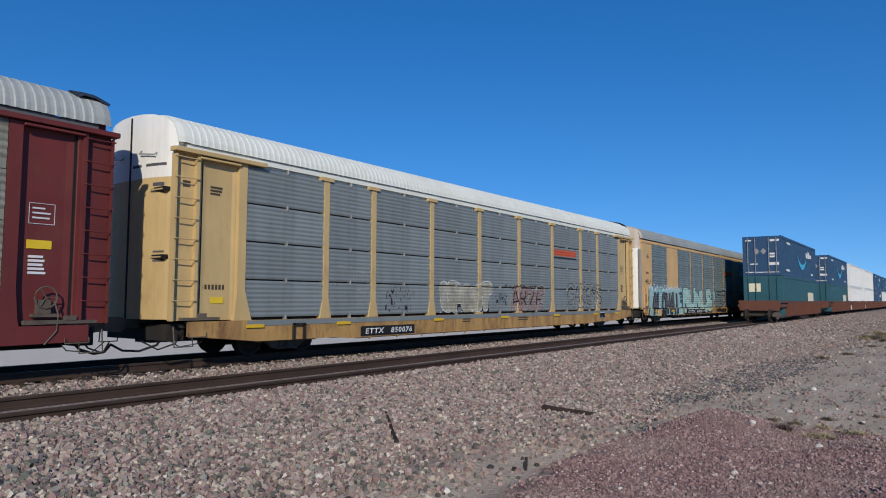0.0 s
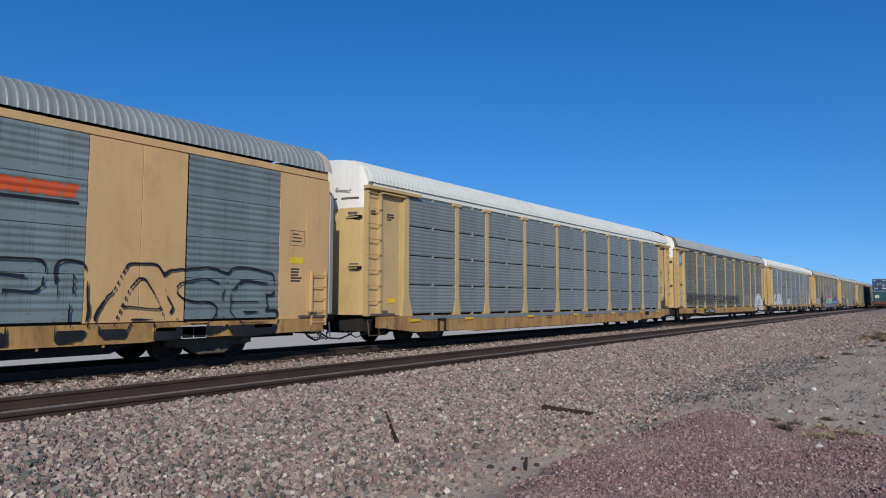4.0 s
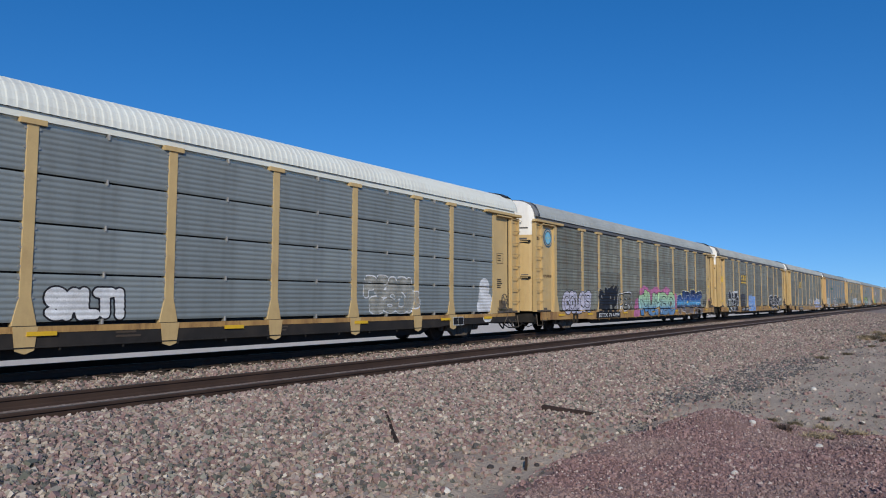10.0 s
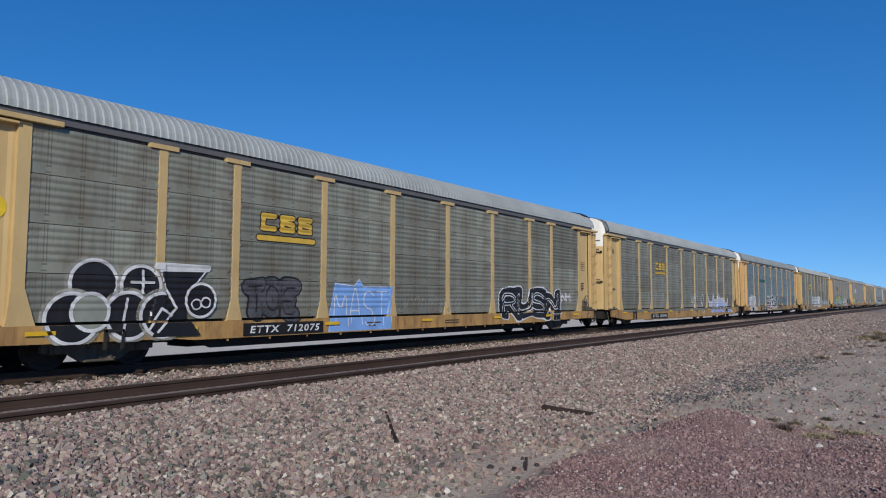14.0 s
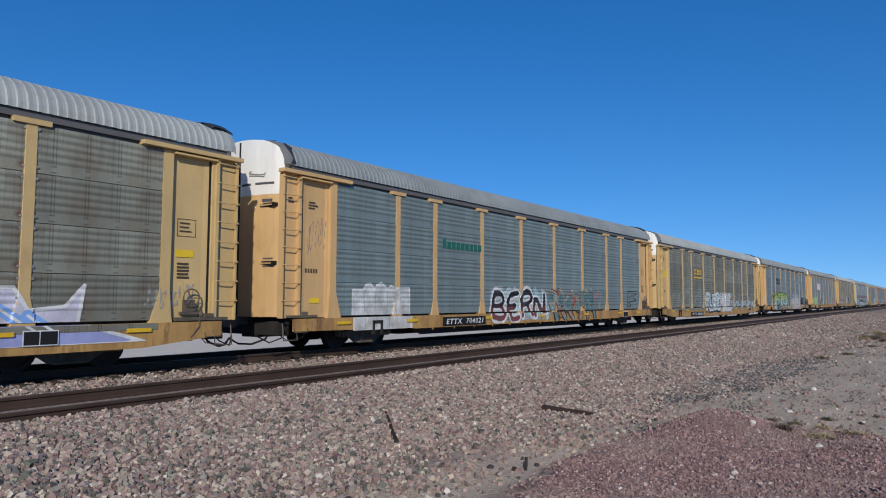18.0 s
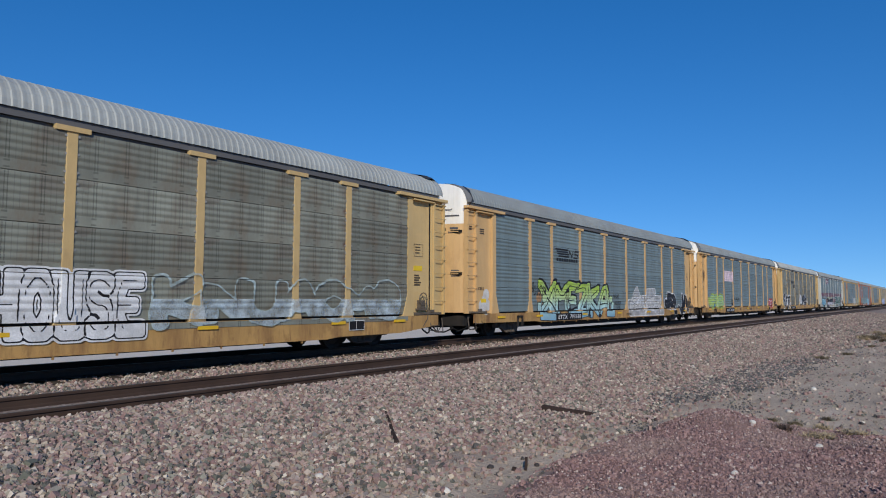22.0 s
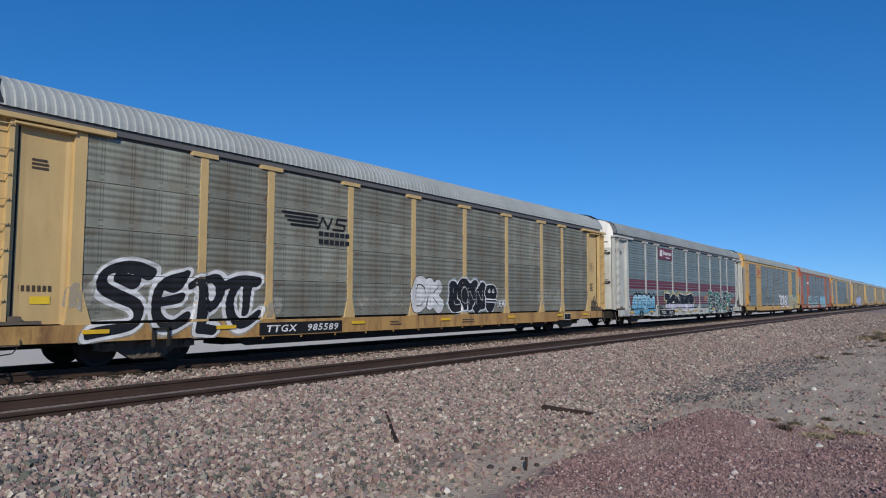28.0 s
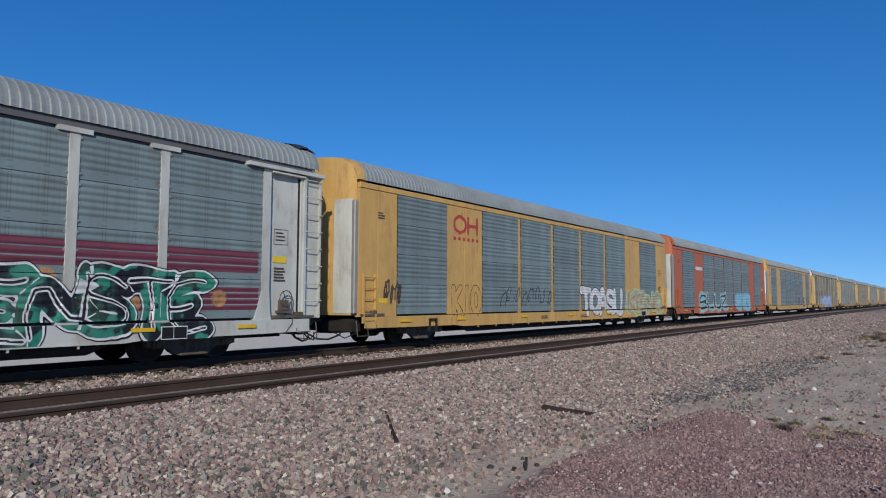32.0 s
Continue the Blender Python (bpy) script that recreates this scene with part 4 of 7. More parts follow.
def flush_car(label, paint="tan", panel="panel_blue", sill="sill_yellow", roof="roof_grey", strip="white", wheels=True, end=""):
    """Taller-ended car carrier with flush framed panels, blank bays and low ladders."""
    car = tagged(new("rail_car"), label, "rail car", "cars of the passing train")
    P, S = M[paint], M[sill]
    body_shell(car)
    edges = (-7.05, -4.23, -1.41, 1.41, 4.23, 7.05)
    bays = [(-11.72, -9.13)] + [(a + 0.13, b - 0.13) for a, b in zip(edges, edges[1:])] + [(9.13, 11.72)]
    panels(car, bays, "perf", M[panel])
    for sy in (1, -1):
        for x in edges[1:-1]:
            shared(("post_b", sy), "stake", mirrored(lambda: boxes((-0.115, 0.115, Y_STAKE + 0.04, -1.40, 0.90, 4.62), bev=0.008), 1, sy), P, car, pose(x, 0, 0))
            if sy == 1 and wheels:
                for d in (-0.13, 0.13):
                    shared(("studs",), "clip_strip", stud_mesh, M["bare"], car, pose(x + d, 0, 0), "pale grey steel panel clips")["kind"] = "stuff"
        for sx in (1, -1):
            shared(("blank", sx, sy), "blank_panel", mirrored(lambda: boxes((-9.11, -8.07, Y_STAKE + 0.03, -1.40, 0.92, 4.62), (-8.06, -6.94, Y_STAKE + 0.03, -1.40, 0.92, 4.62), bev=0.006), sx, sy), P, car)
            shared(("endsheet", sx, sy), "corner_sheet", mirrored(lambda: boxes((-12.62, -11.74, Y_STAKE + 0.03, -1.40, 0.90, 4.62), (-13.45, -12.63, Y_STAKE + 0.03, -1.40, 0.90, 4.62), bev=0.006), sx, sy), P, car)
            shared(("lowladder", sx, sy), "ladder", mirrored(low_ladder_mesh, sx, sy), P, car, label="short ladder low on the corner")
            shared(("grab", sx, sy), "crossover_step", mirrored(grab_mesh, sx, sy), M["truck"], car)
            shared(("hinge", sx, sy), "end_strip", mirrored(lambda: end_strip_mesh(-1.36, -0.80, 1.0, 4.30, 0.018), sx, sy), M[strip], car, label="tall pale strip on the end door")
            shared(("hinge2", sx, sy), "corner_strip", mirrored(lambda: boxes((-13.62, -13.47, -1.535, -1.40, 1.0, 4.25), bev=0.02), sx, sy), M["bare"], car, label="grey corner strip")
        shared(("topchord", sy), "top_chord", mirrored(lambda: boxes((-13.4, 13.4, Y_STAKE + 0.03, -1.42, 4.64, 4.80), bev=0.008), 1, sy), P, car)
        shared(("sill", sy), "side_sill", mirrored(sill_mesh, 1, sy), S, car, label="grimy side sill with stencilled data")
    shared(("roof",), "roof", roof_mesh, M[roof], car)
    for sx in (1, -1):
        shared(("hood_b", sx), "roof_hood", mirrored(hood_mesh, sx, 1), M[end or paint], car)
        shared(("end", sx), "end_door", mirrored(lambda: end_leaf_mesh(0.95, 4.10), sx, 1), M[end or paint], car)
        shared(("endtop", sx), "end_door_top", mirrored(lambda: end_leaf_mesh(4.10, 5.7, True), sx, 1), M[end or paint], car)
    running_gear(car, wheels)
    return car


def low_ladder_mesh():
    bm = boxes((-13.30, -13.26, -1.63, -1.54, 0.72, 2.15), (-12.80, -12.76, -1.63, -1.54, 0.72, 2.15))
    for i in range(5):
        rod(bm, (-13.3, -1.62, 0.80 + i * 0.31), (-12.76, -1.62, 0.80 + i * 0.31), 0.014, 6)
    return bm


CARS = {}
OLIVE = "yellow covered car carrier with weathered olive-grey perforated side panels"
BLUE = "yellow covered car carrier with blue-grey perforated side panels"
NEWP = "yellow covered car carrier with white roof and grey ribbed panels"
CARS[-1] = wedge_car("maroon covered car carrier with a pale ribbed roof", panel="panel_olive", paint="maroon", sill="maroon", roof="roof_pale", cap="maroon")
for k in (0, 2, 4):
    CARS[k] = wedge_car(NEWP, "new", "panel_new", sill="under" if k == 4 else "sill_yellow", roof="roof_white", hood="roof_white", low=k != 4, feet=k == 4)
CARS[1] = flush_car("orange-tan car carrier with blue-grey panels and pale graffiti", end="worn_end")
for k in (3, 5, 6, 7, 9, 12):
    CARS[k] = wedge_car(OLIVE, low=k in (7, 9), roof="roof_pale")
for k in (8, 10, 11):
    CARS[k] = wedge_car(BLUE, panel="panel_blue", paint="tan")
CARS[13] = wedge_car("pale grey car carrier with maroon stripes on blue-grey panels", panel="panel_blue", paint="silver", sill="silver")
CARS[14] = flush_car("bright yellow car carrier with grey panels and blank bays", paint="fresh_yellow", sill="fresh_yellow", panel="panel_blue", strip="silver")
CARS[15] = flush_car("orange-red car carrier with grey panels and graffiti", paint="orange", sill="orange", strip="silver")
CARS[16] = flush_car("yellow car carrier with grey panels far down the train", paint="fresh_yellow", sill="fresh_yellow")
for k in range(17, 28):
    CARS[k] = wedge_car(OLIVE if k % 2 else BLUE, panel="panel_olive" if k % 2 else "panel_blue", wheels=False)

MARKS = {0: "yellow car carrier, white roof, ribbed grey panels, faded pale graffiti",
         2: "yellow car carrier with white roof and clean ribbed grey panels",
         3: "yellow car carrier, olive panels, rows of black handwriting, white bubble",
         4: "yellow car carrier, white roof, silver graffiti, black sill",
         5: "yellow car carrier, olive panels, green, pink and blue graffiti",
         6: "yellow car carrier, olive panels, black ball graffiti, yellow emblem",
         7: "yellow car carrier, olive panels, lilac star graffiti, yellow emblem",
         8: "tan car carrier, blue-grey panels, black and maroon graffiti letters",
         9: "yellow car carrier, olive panels, ice-white graffiti, yellow emblem",
         10: "tan car carrier, blue-grey panels, tangled lime and turquoise graffiti",
         11: "tan car carrier, blue-grey panels, painted-out pink rectangle",
         12: "yellow car carrier, olive panels, black letters haloed in white"}
for k, text in MARKS.items():
    tagged(CARS[k], text)

# ---- the stack train on the near track ----
M["cont_blue"] = material("dark_blue_container_paint", (0.03, 0.075, 0.15), 0.5, var=0.12, scale=1.0)
M["cont_teal"] = material("dark_teal_container_paint", (0.03, 0.10, 0.125), 0.5, var=0.12, scale=1.0)
M["cont_white"] = material("white_container_paint", (0.72, 0.72, 0.70), 0.5, var=0.06, scale=1.0, dirt=(0.45, 0.42, 0.38), dirt_amount=0.4, streak=True)
M["well"] = material("rust_brown_well_car_paint", (0.13, 0.05, 0.032), 0.7, var=0.15, scale=1.2, dirt=(0.10, 0.05, 0.035), dirt_amount=0.6, streak=True)
M["smile"] = material("light_blue_marking", (0.05, 0.42, 0.62), 0.5, var=0.05)
M["cream"] = material("cream_marking", (0.72, 0.66, 0.48), 0.6, var=0.08)

CONT_H = 2.84


def container_mesh():
    """53 foot box, corrugated sides with corner posts; the low-x end carries the doors."""
    bm = boxes((0.03, 16.12, -1.24, 1.24, 0.04, CONT_H - 0.03))
    for x in (0.0, 1.9, 14.1, 16.05):
        box(bm, x, x + 0.14, -1.30, 1.30, 0.004, CONT_H - 0.004)
    for y in (-1.30, 1.16):
        box(bm, -0.008, 16.198, y - 0.004, y + 0.144, CONT_H - 0.14, CONT_H)
        box(bm, -0.008, 16.198, y - 0.004, y + 0.144, 0.0, 0.16)
    for i in range(54):
        x = 0.3 + i * 0.29
        for y in (-1.27, 1.22):
            box(bm, x, x + 0.13, y, y + 0.05, 0.16, CONT_H - 0.14)
    return bm


def door_bar():
    bm = bmesh.new()
    rod(bm, (-0.06, 0, 0.12), (-0.06, 0, CONT_H - 0.12), 0.028, 6)
    for z in (0.25, 1.0, 1.9, CONT_H - 0.3):
        box(bm, -0.09, -0.005, -0.05, 0.05, z - 0.03, z + 0.03)
    return bm


def well_mesh():
    bm = bmesh.new()
    for y in (-1.42, 1.36):
        box(bm, 1.0, 16.9, y, y + 0.06, 0.32, 1.35)
        box(bm, -1.2, 18.2, y - 0.03, y + 0.09, 1.30, 1.42)
    for i in range(34):
        x = 1.2 + i * 0.475
        box(bm, x, x + 0.09, -1.49, -1.41, 0.36, 1.31)
    box(bm, 1.0, 16.9, -1.36, 1.36, 0.30, 0.36)
    box(bm, -1.4, 1.0, -1.40, 1.40, 0.98, 1.20)
    box(bm, 16.9, 18.4, -1.40, 1.40, 0.98, 1.20)
    box(bm, 0.9, 1.0, -1.38, 1.38, 0.36, 1.2)
    box(bm, -1.45, -1.30, -1.3, 1.3, 0.75, 1.45)
    return bm


def stack_unit(x0, lower, upper, first=False, marks=True):
    well = tagged(new("well_car"), "rust-brown well car carrying two stacked containers", "rail car", "well cars of the departing train")
    shared(("well",), "well_body", well_mesh, M["well"], well)
    for xb in ((-0.9,) if first else ()) + (17.7,):
        tr = shared(("bolster2",), "truck", lambda: boxes((-0.2, 0.2, -0.95, 0.95, 0.4, 0.7)), M["truck"], well, pose(xb, 0, 0), "black four-wheeled bogie")
        for sy in (-1, 1):
            shared(("sideframe", sy), "side_frame", mirrored(sideframe_mesh, 1, -sy), M["truck"], tr, pose(0, sy * 1.0, 0))
        for a in (-0.865, 0.865):
            w = shared(("wheelset",), "wheelset", wheelset_mesh, M["wheel"], tr, pose(a, 0, WHEEL_R))
            STACK_WHEELS.append((w, a))
    things = [(well, 0.0)]
    for z, c in ((0.38, lower), (0.38 + CONT_H + 0.02, upper)):
        name = {"cont_blue": "dark blue", "cont_teal": "dark teal", "cont_white": "white"}[c]
        co = tagged(new("container"), name + " corrugated freight container stacked on a well car", "container", "containers of the departing train")
        shared(("container",), "box", container_mesh, M[c], co)
        for y in (-0.95, -0.45, 0.45, 0.95):
            shared(("doorbar",), "door_bar", door_bar, M["bare"] if c == "cont_blue" else M[c], co, pose(0, y, 0), "door locking bar")
        if c == "cont_blue" and marks:
            arc = bmesh.new()
            pts = [(6.4 + 4.6 * i / 12, 1.75 - 0.85 * math.sin(math.pi * i / 12) ** 0.8) for i in range(13)]
            for (xa, za), (xb, zb), i in zip(pts, pts[1:], range(12)):
                h = 0.05 + 0.16 * math.sin(math.pi * (i + 0.5) / 12)
                arc.faces.new([arc.verts.new(v) for v in ((xa, -1.308, za - h), (xb, -1.308, zb - h), (xb, -1.308, zb + h), (xa, -1.308, za + h))])
            part("curved_mark", arc, M["smile"], co, "light blue curved marking")
            part("lettering", boxes((10.6, 11.5, -1.308, -1.303, 1.75, 2.15), (11.6, 12.5, -1.308, -1.303, 1.75, 2.3), (12.6, 13.5, -1.308, -1.303, 1.8, 2.1), (2.0, 3.4, -1.308, -1.303, 2.35, 2.5), (1.6, 3.0, -1.308, -1.303, 0.35, 0.5), (13.0, 14.2, -1.308, -1.303, 0.35, 0.5)), M["cont_white"], co, "white illegible lettering bars")
            dd = bmesh.new()
            for y in (0.35, -0.1):
                dd.faces.new([dd.verts.new(v) for v in ((-0.008, y - 0.2, 1.75), (-0.008, y, 1.52), (-0.008, y + 0.2, 1.75), (-0.008, y, 1.98))])
            part("placards", dd, M["bare"], co, "pale diamond placards on the doors")
            part("door_marks", boxes((-0.01, -0.003, -1.15, -0.55, 2.45, 2.6), (-0.01, -0.003, -1.1, -0.45, 0.75, 0.95), (-0.01, -0.003, -0.85, -0.5, 1.3, 1.42), (-0.01, -0.003, -0.85, -0.5, 1.5, 1.62), (-0.01, -0.003, 0.3, 0.8, 0.8, 0.88), (-0.01, -0.003, 0.7, 1.1, 2.5, 2.6), (-0.01, -0.003, -1.1, 1.1, 0.22, 0.27)), M["cont_white"], co, "white illegible door stencils")
        if c == "cont_teal" and marks:
            part("emblem", boxes((11.0, 14.0, -1.308, -1.303, 0.35, 1.75), (6.6, 10.4, -1.308, -1.303, 0.6, 0.9)), M["cream"], co, "cream emblem and lettering bar")
            part("door_marks", boxes((-0.01, -0.003, 0.15, 0.95, 1.7, 2.3), (-0.01, -0.003, -1.05, -0.4, 0.9, 1.05), (-0.01, -0.003, -1.0, 1.0, 0.22, 0.3)), M["cream"], co, "cream door stencils")
        things.append((co, z))
    return [(o, x0, z) for o, z in things]


STACK_WHEELS = []
STACK = []
LOADS = [("cont_teal", "cont_blue"), ("cont_teal", "cont_blue"), ("cont_white", "cont_white"), ("cont_white", "cont_white"), ("cont_blue", "cont_blue"),
         ("cont_white", "cont_blue"), ("cont_white", "cont_white"), ("cont_teal", "cont_white"), ("cont_blue", "cont_blue"), ("cont_white", "cont_white")]
for i, (lo, up) in enumerate(LOADS):
    STACK += stack_unit(53.1 if i == 0 else 59.2 + 19.3 * i, lo, up, i == 0)


# ---- paint on the cars: graffiti, stencils, emblems ----
def flat_paint(name, col, rough=0.55, **more):
    return material(name, col, rough, var=0.16, scale=2.5, fine=40, bump=0.05, dirt=tuple(0.7 * c + 0.03 for c in col), dirt_amount=0.6, streak=True, **more)


INK = {
    "white": flat_paint("white_spray", (0.70, 0.71, 0.72), alpha=(0.8, 1.0)), "chalk": flat_paint("thin_chalk_spray", (0.40, 0.41, 0.39), alpha=(0.25, 0.8)), "silver": flat_paint("silver_spray", (0.46, 0.47, 0.48), alpha=(0.5, 0.95)),
    "black": flat_paint("black_spray", (0.014, 0.014, 0.017)), "ghost": flat_paint("faded_white_spray", (0.42, 0.41, 0.36), alpha=(0.3, 0.8)), "cream": flat_paint("cream_spray", (0.50, 0.48, 0.38), alpha=(0.5, 0.85)),
    "pinkish": flat_paint("pale_pink_spray", (0.42, 0.30, 0.28), alpha=(0.35, 0.7)), "mint": flat_paint("mint_spray", (0.42, 0.62, 0.56), alpha=(0.7, 0.98)), "cyan": flat_paint("pale_cyan_spray", (0.36, 0.60, 0.62), alpha=(0.6, 0.95)),
    "navy": flat_paint("navy_spray", (0.015, 0.03, 0.085)), "grey": flat_paint("grey_spray", (0.10, 0.10, 0.11), alpha=(0.6, 0.95)), "blue": flat_paint("blue_spray", (0.06, 0.22, 0.46)),
    "sky": flat_paint("light_blue_spray", (0.20, 0.37, 0.72)), "aqua": flat_paint("aqua_spray", (0.16, 0.46, 0.66)), "lime": flat_paint("lime_spray", (0.42, 0.56, 0.14)),
    "green": flat_paint("pale_green_spray", (0.42, 0.62, 0.36)), "deepgreen": flat_paint("deep_green_spray", (0.02, 0.16, 0.12)), "pink": flat_paint("pink_spray", (0.62, 0.20, 0.40), alpha=(0.6, 0.95)),
    "lilac": flat_paint("lilac_white_spray", (0.56, 0.55, 0.66), alpha=(0.75, 1.0)), "brown": flat_paint("brown_spray", (0.20, 0.12, 0.075)), "gold": flat_paint("yellow_spray", (0.56, 0.46, 0.08)),
    "peach": flat_paint("peach_spray", (0.60, 0.32, 0.14), alpha=(0.4, 0.9)), "red": flat_paint("red_spray", (0.42, 0.05, 0.045)), "maroon": flat_paint("maroon_stripe_paint", (0.16, 0.042, 0.065)),
    "orange": flat_paint("orange_red_mark", (0.55, 0.09, 0.03)), "logoy": flat_paint("yellow_emblem_paint", (0.62, 0.40, 0.06)), "ferro": flat_paint("green_emblem_paint", (0.01, 0.13, 0.10)),
    "reflect": flat_paint("amber_reflector_sheet", (0.72, 0.44, 0.02)), "label": flat_paint("yellow_label_sheet", (0.72, 0.50, 0.03)), "stencil": flat_paint("dark_brown_stencil", (0.07, 0.05, 0.035)),
    "numso": flat_paint("green_to_blue_spray", (0.4, 0.5, 0.4), fade=((0.5, (0.07, 0.20, 0.42)), (0.92, (0.10, 0.25, 0.48)), (1.1, (0.30, 0.50, 0.50)), (1.85, (0.42, 0.62, 0.30)))),
    "nore": flat_paint("navy_to_sky_spray", (0.1, 0.2, 0.4), fade=((0.95, (0.17, 0.12, 0.08)), (0.98, (0.02, 0.025, 0.05)), (1.1, (0.05, 0.08, 0.15)), (1.18, (0.12, 0.45, 0.75)), (1.45, (0.03, 0.09, 0.30)), (1.9, (0.008, 0.015, 0.06)))),
    "xme": flat_paint("sky_to_lime_spray", (0.4, 0.5, 0.4), fade=((0.5, (0.16, 0.34, 0.50)), (1.15, (0.40, 0.60, 0.60)), (1.5, (0.44, 0.58, 0.28)), (1.95, (0.36, 0.52, 0.08)))),
    "bubble": flat_paint("blue_bubble_spray", (0.3, 0.5, 0.6), fade=((0.5, (0.10, 0.28, 0.44)), (1.05, (0.16, 0.42, 0.60)), (1.7, (0.36, 0.60, 0.70)))),
    "bern": flat_paint("black_over_oxide_spray", (0.1, 0.1, 0.1), fade=((0.6, (0.20, 0.06, 0.055)), (1.08, (0.15, 0.05, 0.05)), (1.16, (0.03, 0.02, 0.025)), (1.5, (0.015, 0.015, 0.02)))),
    "dust": flat_paint("dusty_cyan_spray", (0.42, 0.52, 0.53), alpha=(0.45, 0.95)), "haze": flat_paint("pale_blue_haze_spray", (0.50, 0.60, 0.66), alpha=(0.15, 0.9)), "limehaze": flat_paint("lime_haze_spray", (0.46, 0.62, 0.12), alpha=(0.3, 0.95)),
    "scroll": flat_paint("teal_and_sand_spray", (0.3, 0.4, 0.4), blotch=((0.40, (0.12, 0.25, 0.27)), (0.50, (0.24, 0.36, 0.36)), (0.54, (0.48, 0.42, 0.34)), (0.62, (0.42, 0.10, 0.08))), alpha=(0.55, 0.95)),
    "camo": flat_paint("green_and_black_spray", (0.1, 0.3, 0.2), blotch=((0.47, (0.012, 0.012, 0.018)), (0.50, (0.02, 0.17, 0.12)), (0.62, (0.04, 0.24, 0.17)), (0.66, (0.014, 0.014, 0.02)))),
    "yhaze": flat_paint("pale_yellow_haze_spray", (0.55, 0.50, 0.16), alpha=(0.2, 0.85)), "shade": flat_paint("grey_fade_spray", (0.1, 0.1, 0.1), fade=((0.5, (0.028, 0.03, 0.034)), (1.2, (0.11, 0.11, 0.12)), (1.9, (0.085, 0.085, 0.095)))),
    "ice": flat_paint("ice_white_spray", (0.62, 0.70, 0.72), alpha=(0.8, 1.0)), "milk": flat_paint("milky_white_spray", (0.66, 0.68, 0.68), alpha=(0.5, 0.95)), "peri": flat_paint("periwinkle_spray", (0.30, 0.33, 0.58)),
    "bare": flat_paint("grey_green_backing", (0.25, 0.27, 0.23)), "disc": flat_paint("dark_teal_disc_paint", (0.05, 0.11, 0.13)), "teal": flat_paint("blue_disc_paint", (0.05, 0.20, 0.30)), "rose": flat_paint("pale_pink_patch", (0.78, 0.62, 0.68), alpha=(0.7, 1.0)),
}
GLYPH = {"A": "00 38 58 80|13 73", "B": "00 08 58 77 75 54 04|54 73 71 60 00", "C": "77 58 28 06 02 20 50 71", "D": "00 08 48 76 72 40 00", "E": "78 08 00 70|04 54", "F": "78 08 00|04 54",
         "G": "77 58 28 06 02 20 50 72 74 44", "H": "00 08|70 78|04 74", "I": "40 48", "J": "78 72 50 20 02", "K": "00 08|78 04 70", "L": "08 00 70", "M": "00 08 43 88 80", "N": "00 08 80 88",
         "O": "38 06 02 30 50 82 86 58 38", "P": "00 08 58 77 75 54 04", "R": "00 08 58 77 75 54 04|44 80", "S": "77 58 28 07 05 34 54 73 71 50 20 01", "T": "08 88|48 40", "U": "08 02 20 60 82 88",
         "W": "08 20 45 60 88", "X": "08 80|00 88", "Y": "08 44 88|44 40", "Z": "08 88 00 80", "V": "08 40 88", "!": "48 43|40 41", ".": "10 20", "o": "34 12 30 52 34", "2": "06 28 58 76 00 80", "0": "38 06 02 30 50 82 86 58 38", "1": "26 48 40"}


def polylines(code, x0, x1, z0, z1):
    out = []
    for s in code.split("|"):
        p = [(x0 + (x1 - x0) * int(q[0]) / 8, z0 + (z1 - z0) * int(q[1]) / 8) for q in s.split()]
        if len(p) > 2:      # one round of corner cutting
            r = [p[0]]
            for a, b in zip(p, p[1:]):
                r += [(0.75 * a[0] + 0.25 * b[0], 0.75 * a[1] + 0.25 * b[1]), (0.25 * a[0] + 0.75 * b[0], 0.25 * a[1] + 0.75 * b[1])]
            p = r + [p[-1]]
        out.append(p)
    return out


def polyline_round(p):
    """Cut the corners of a line twice."""
    for _ in range(2):
        r = [p[0]]
        for a, b in zip(p, p[1:]):
            r += [(0.75 * a[0] + 0.25 * b[0], 0.75 * a[1] + 0.25 * b[1]), (0.25 * a[0] + 0.75 * b[0], 0.25 * a[1] + 0.75 * b[1])]
        p = r + [p[-1]]
    return p


class Strokes(list):
    """Strokes that know which letter each belongs to."""
    letters = ()


def word(text, x0, x1, z0, z1, seed=1, gap=0.18, tilt=0.08):
    """The strokes of a word that fills a box, letters a little uneven."""
    rng = random.Random(seed)
    w = (x1 - x0) / max(len(text), 1)
    out = Strokes()
    out.letters = []
    for i, ch in enumerate(text):
        if ch not in GLYPH:
            continue
        a = x0 + w * (i + gap / 2)
        dz, h = rng.uniform(-tilt, tilt) * (z1 - z0), rng.uniform(-tilt, tilt) * w
        for p in polylines(GLYPH[ch], a, a + w * (1 - gap), z0 + max(dz, 0), z1 + min(dz, 0)):
            out.append([(x + h * (z - z0) / (z1 - z0), z) for x, z in p])
            out.letters.append(i)
    return out


def squiggle(x0, x1, z0, z1, seed, n=9, loops=2.2):
    """One line of unreadable handwriting."""
    rng = random.Random(seed)
    out = []
    for i in range(n):
        cx = x0 + (x1 - x0) * (i + 0.5) / n
        r = (x1 - x0) / n * rng.uniform(0.45, 0.75)
        a0, zc = rng.uniform(0, 6.28), rng.uniform(z0 + 0.3 * (z1 - z0), z1 - 0.3 * (z1 - z0))
        out.append([(cx + r * math.cos(a0 + loops * j / 4 * 1.7) * (0.7 + 0.3 * math.sin(j)), zc + (z1 - z0) * 0.42 * math.sin(a0 + loops * j / 4 * 2.3)) for j in range(6)])
    return out


def discs(spots):
    return [[(x, z), (x + 0.01, z)] for x, z in spots]


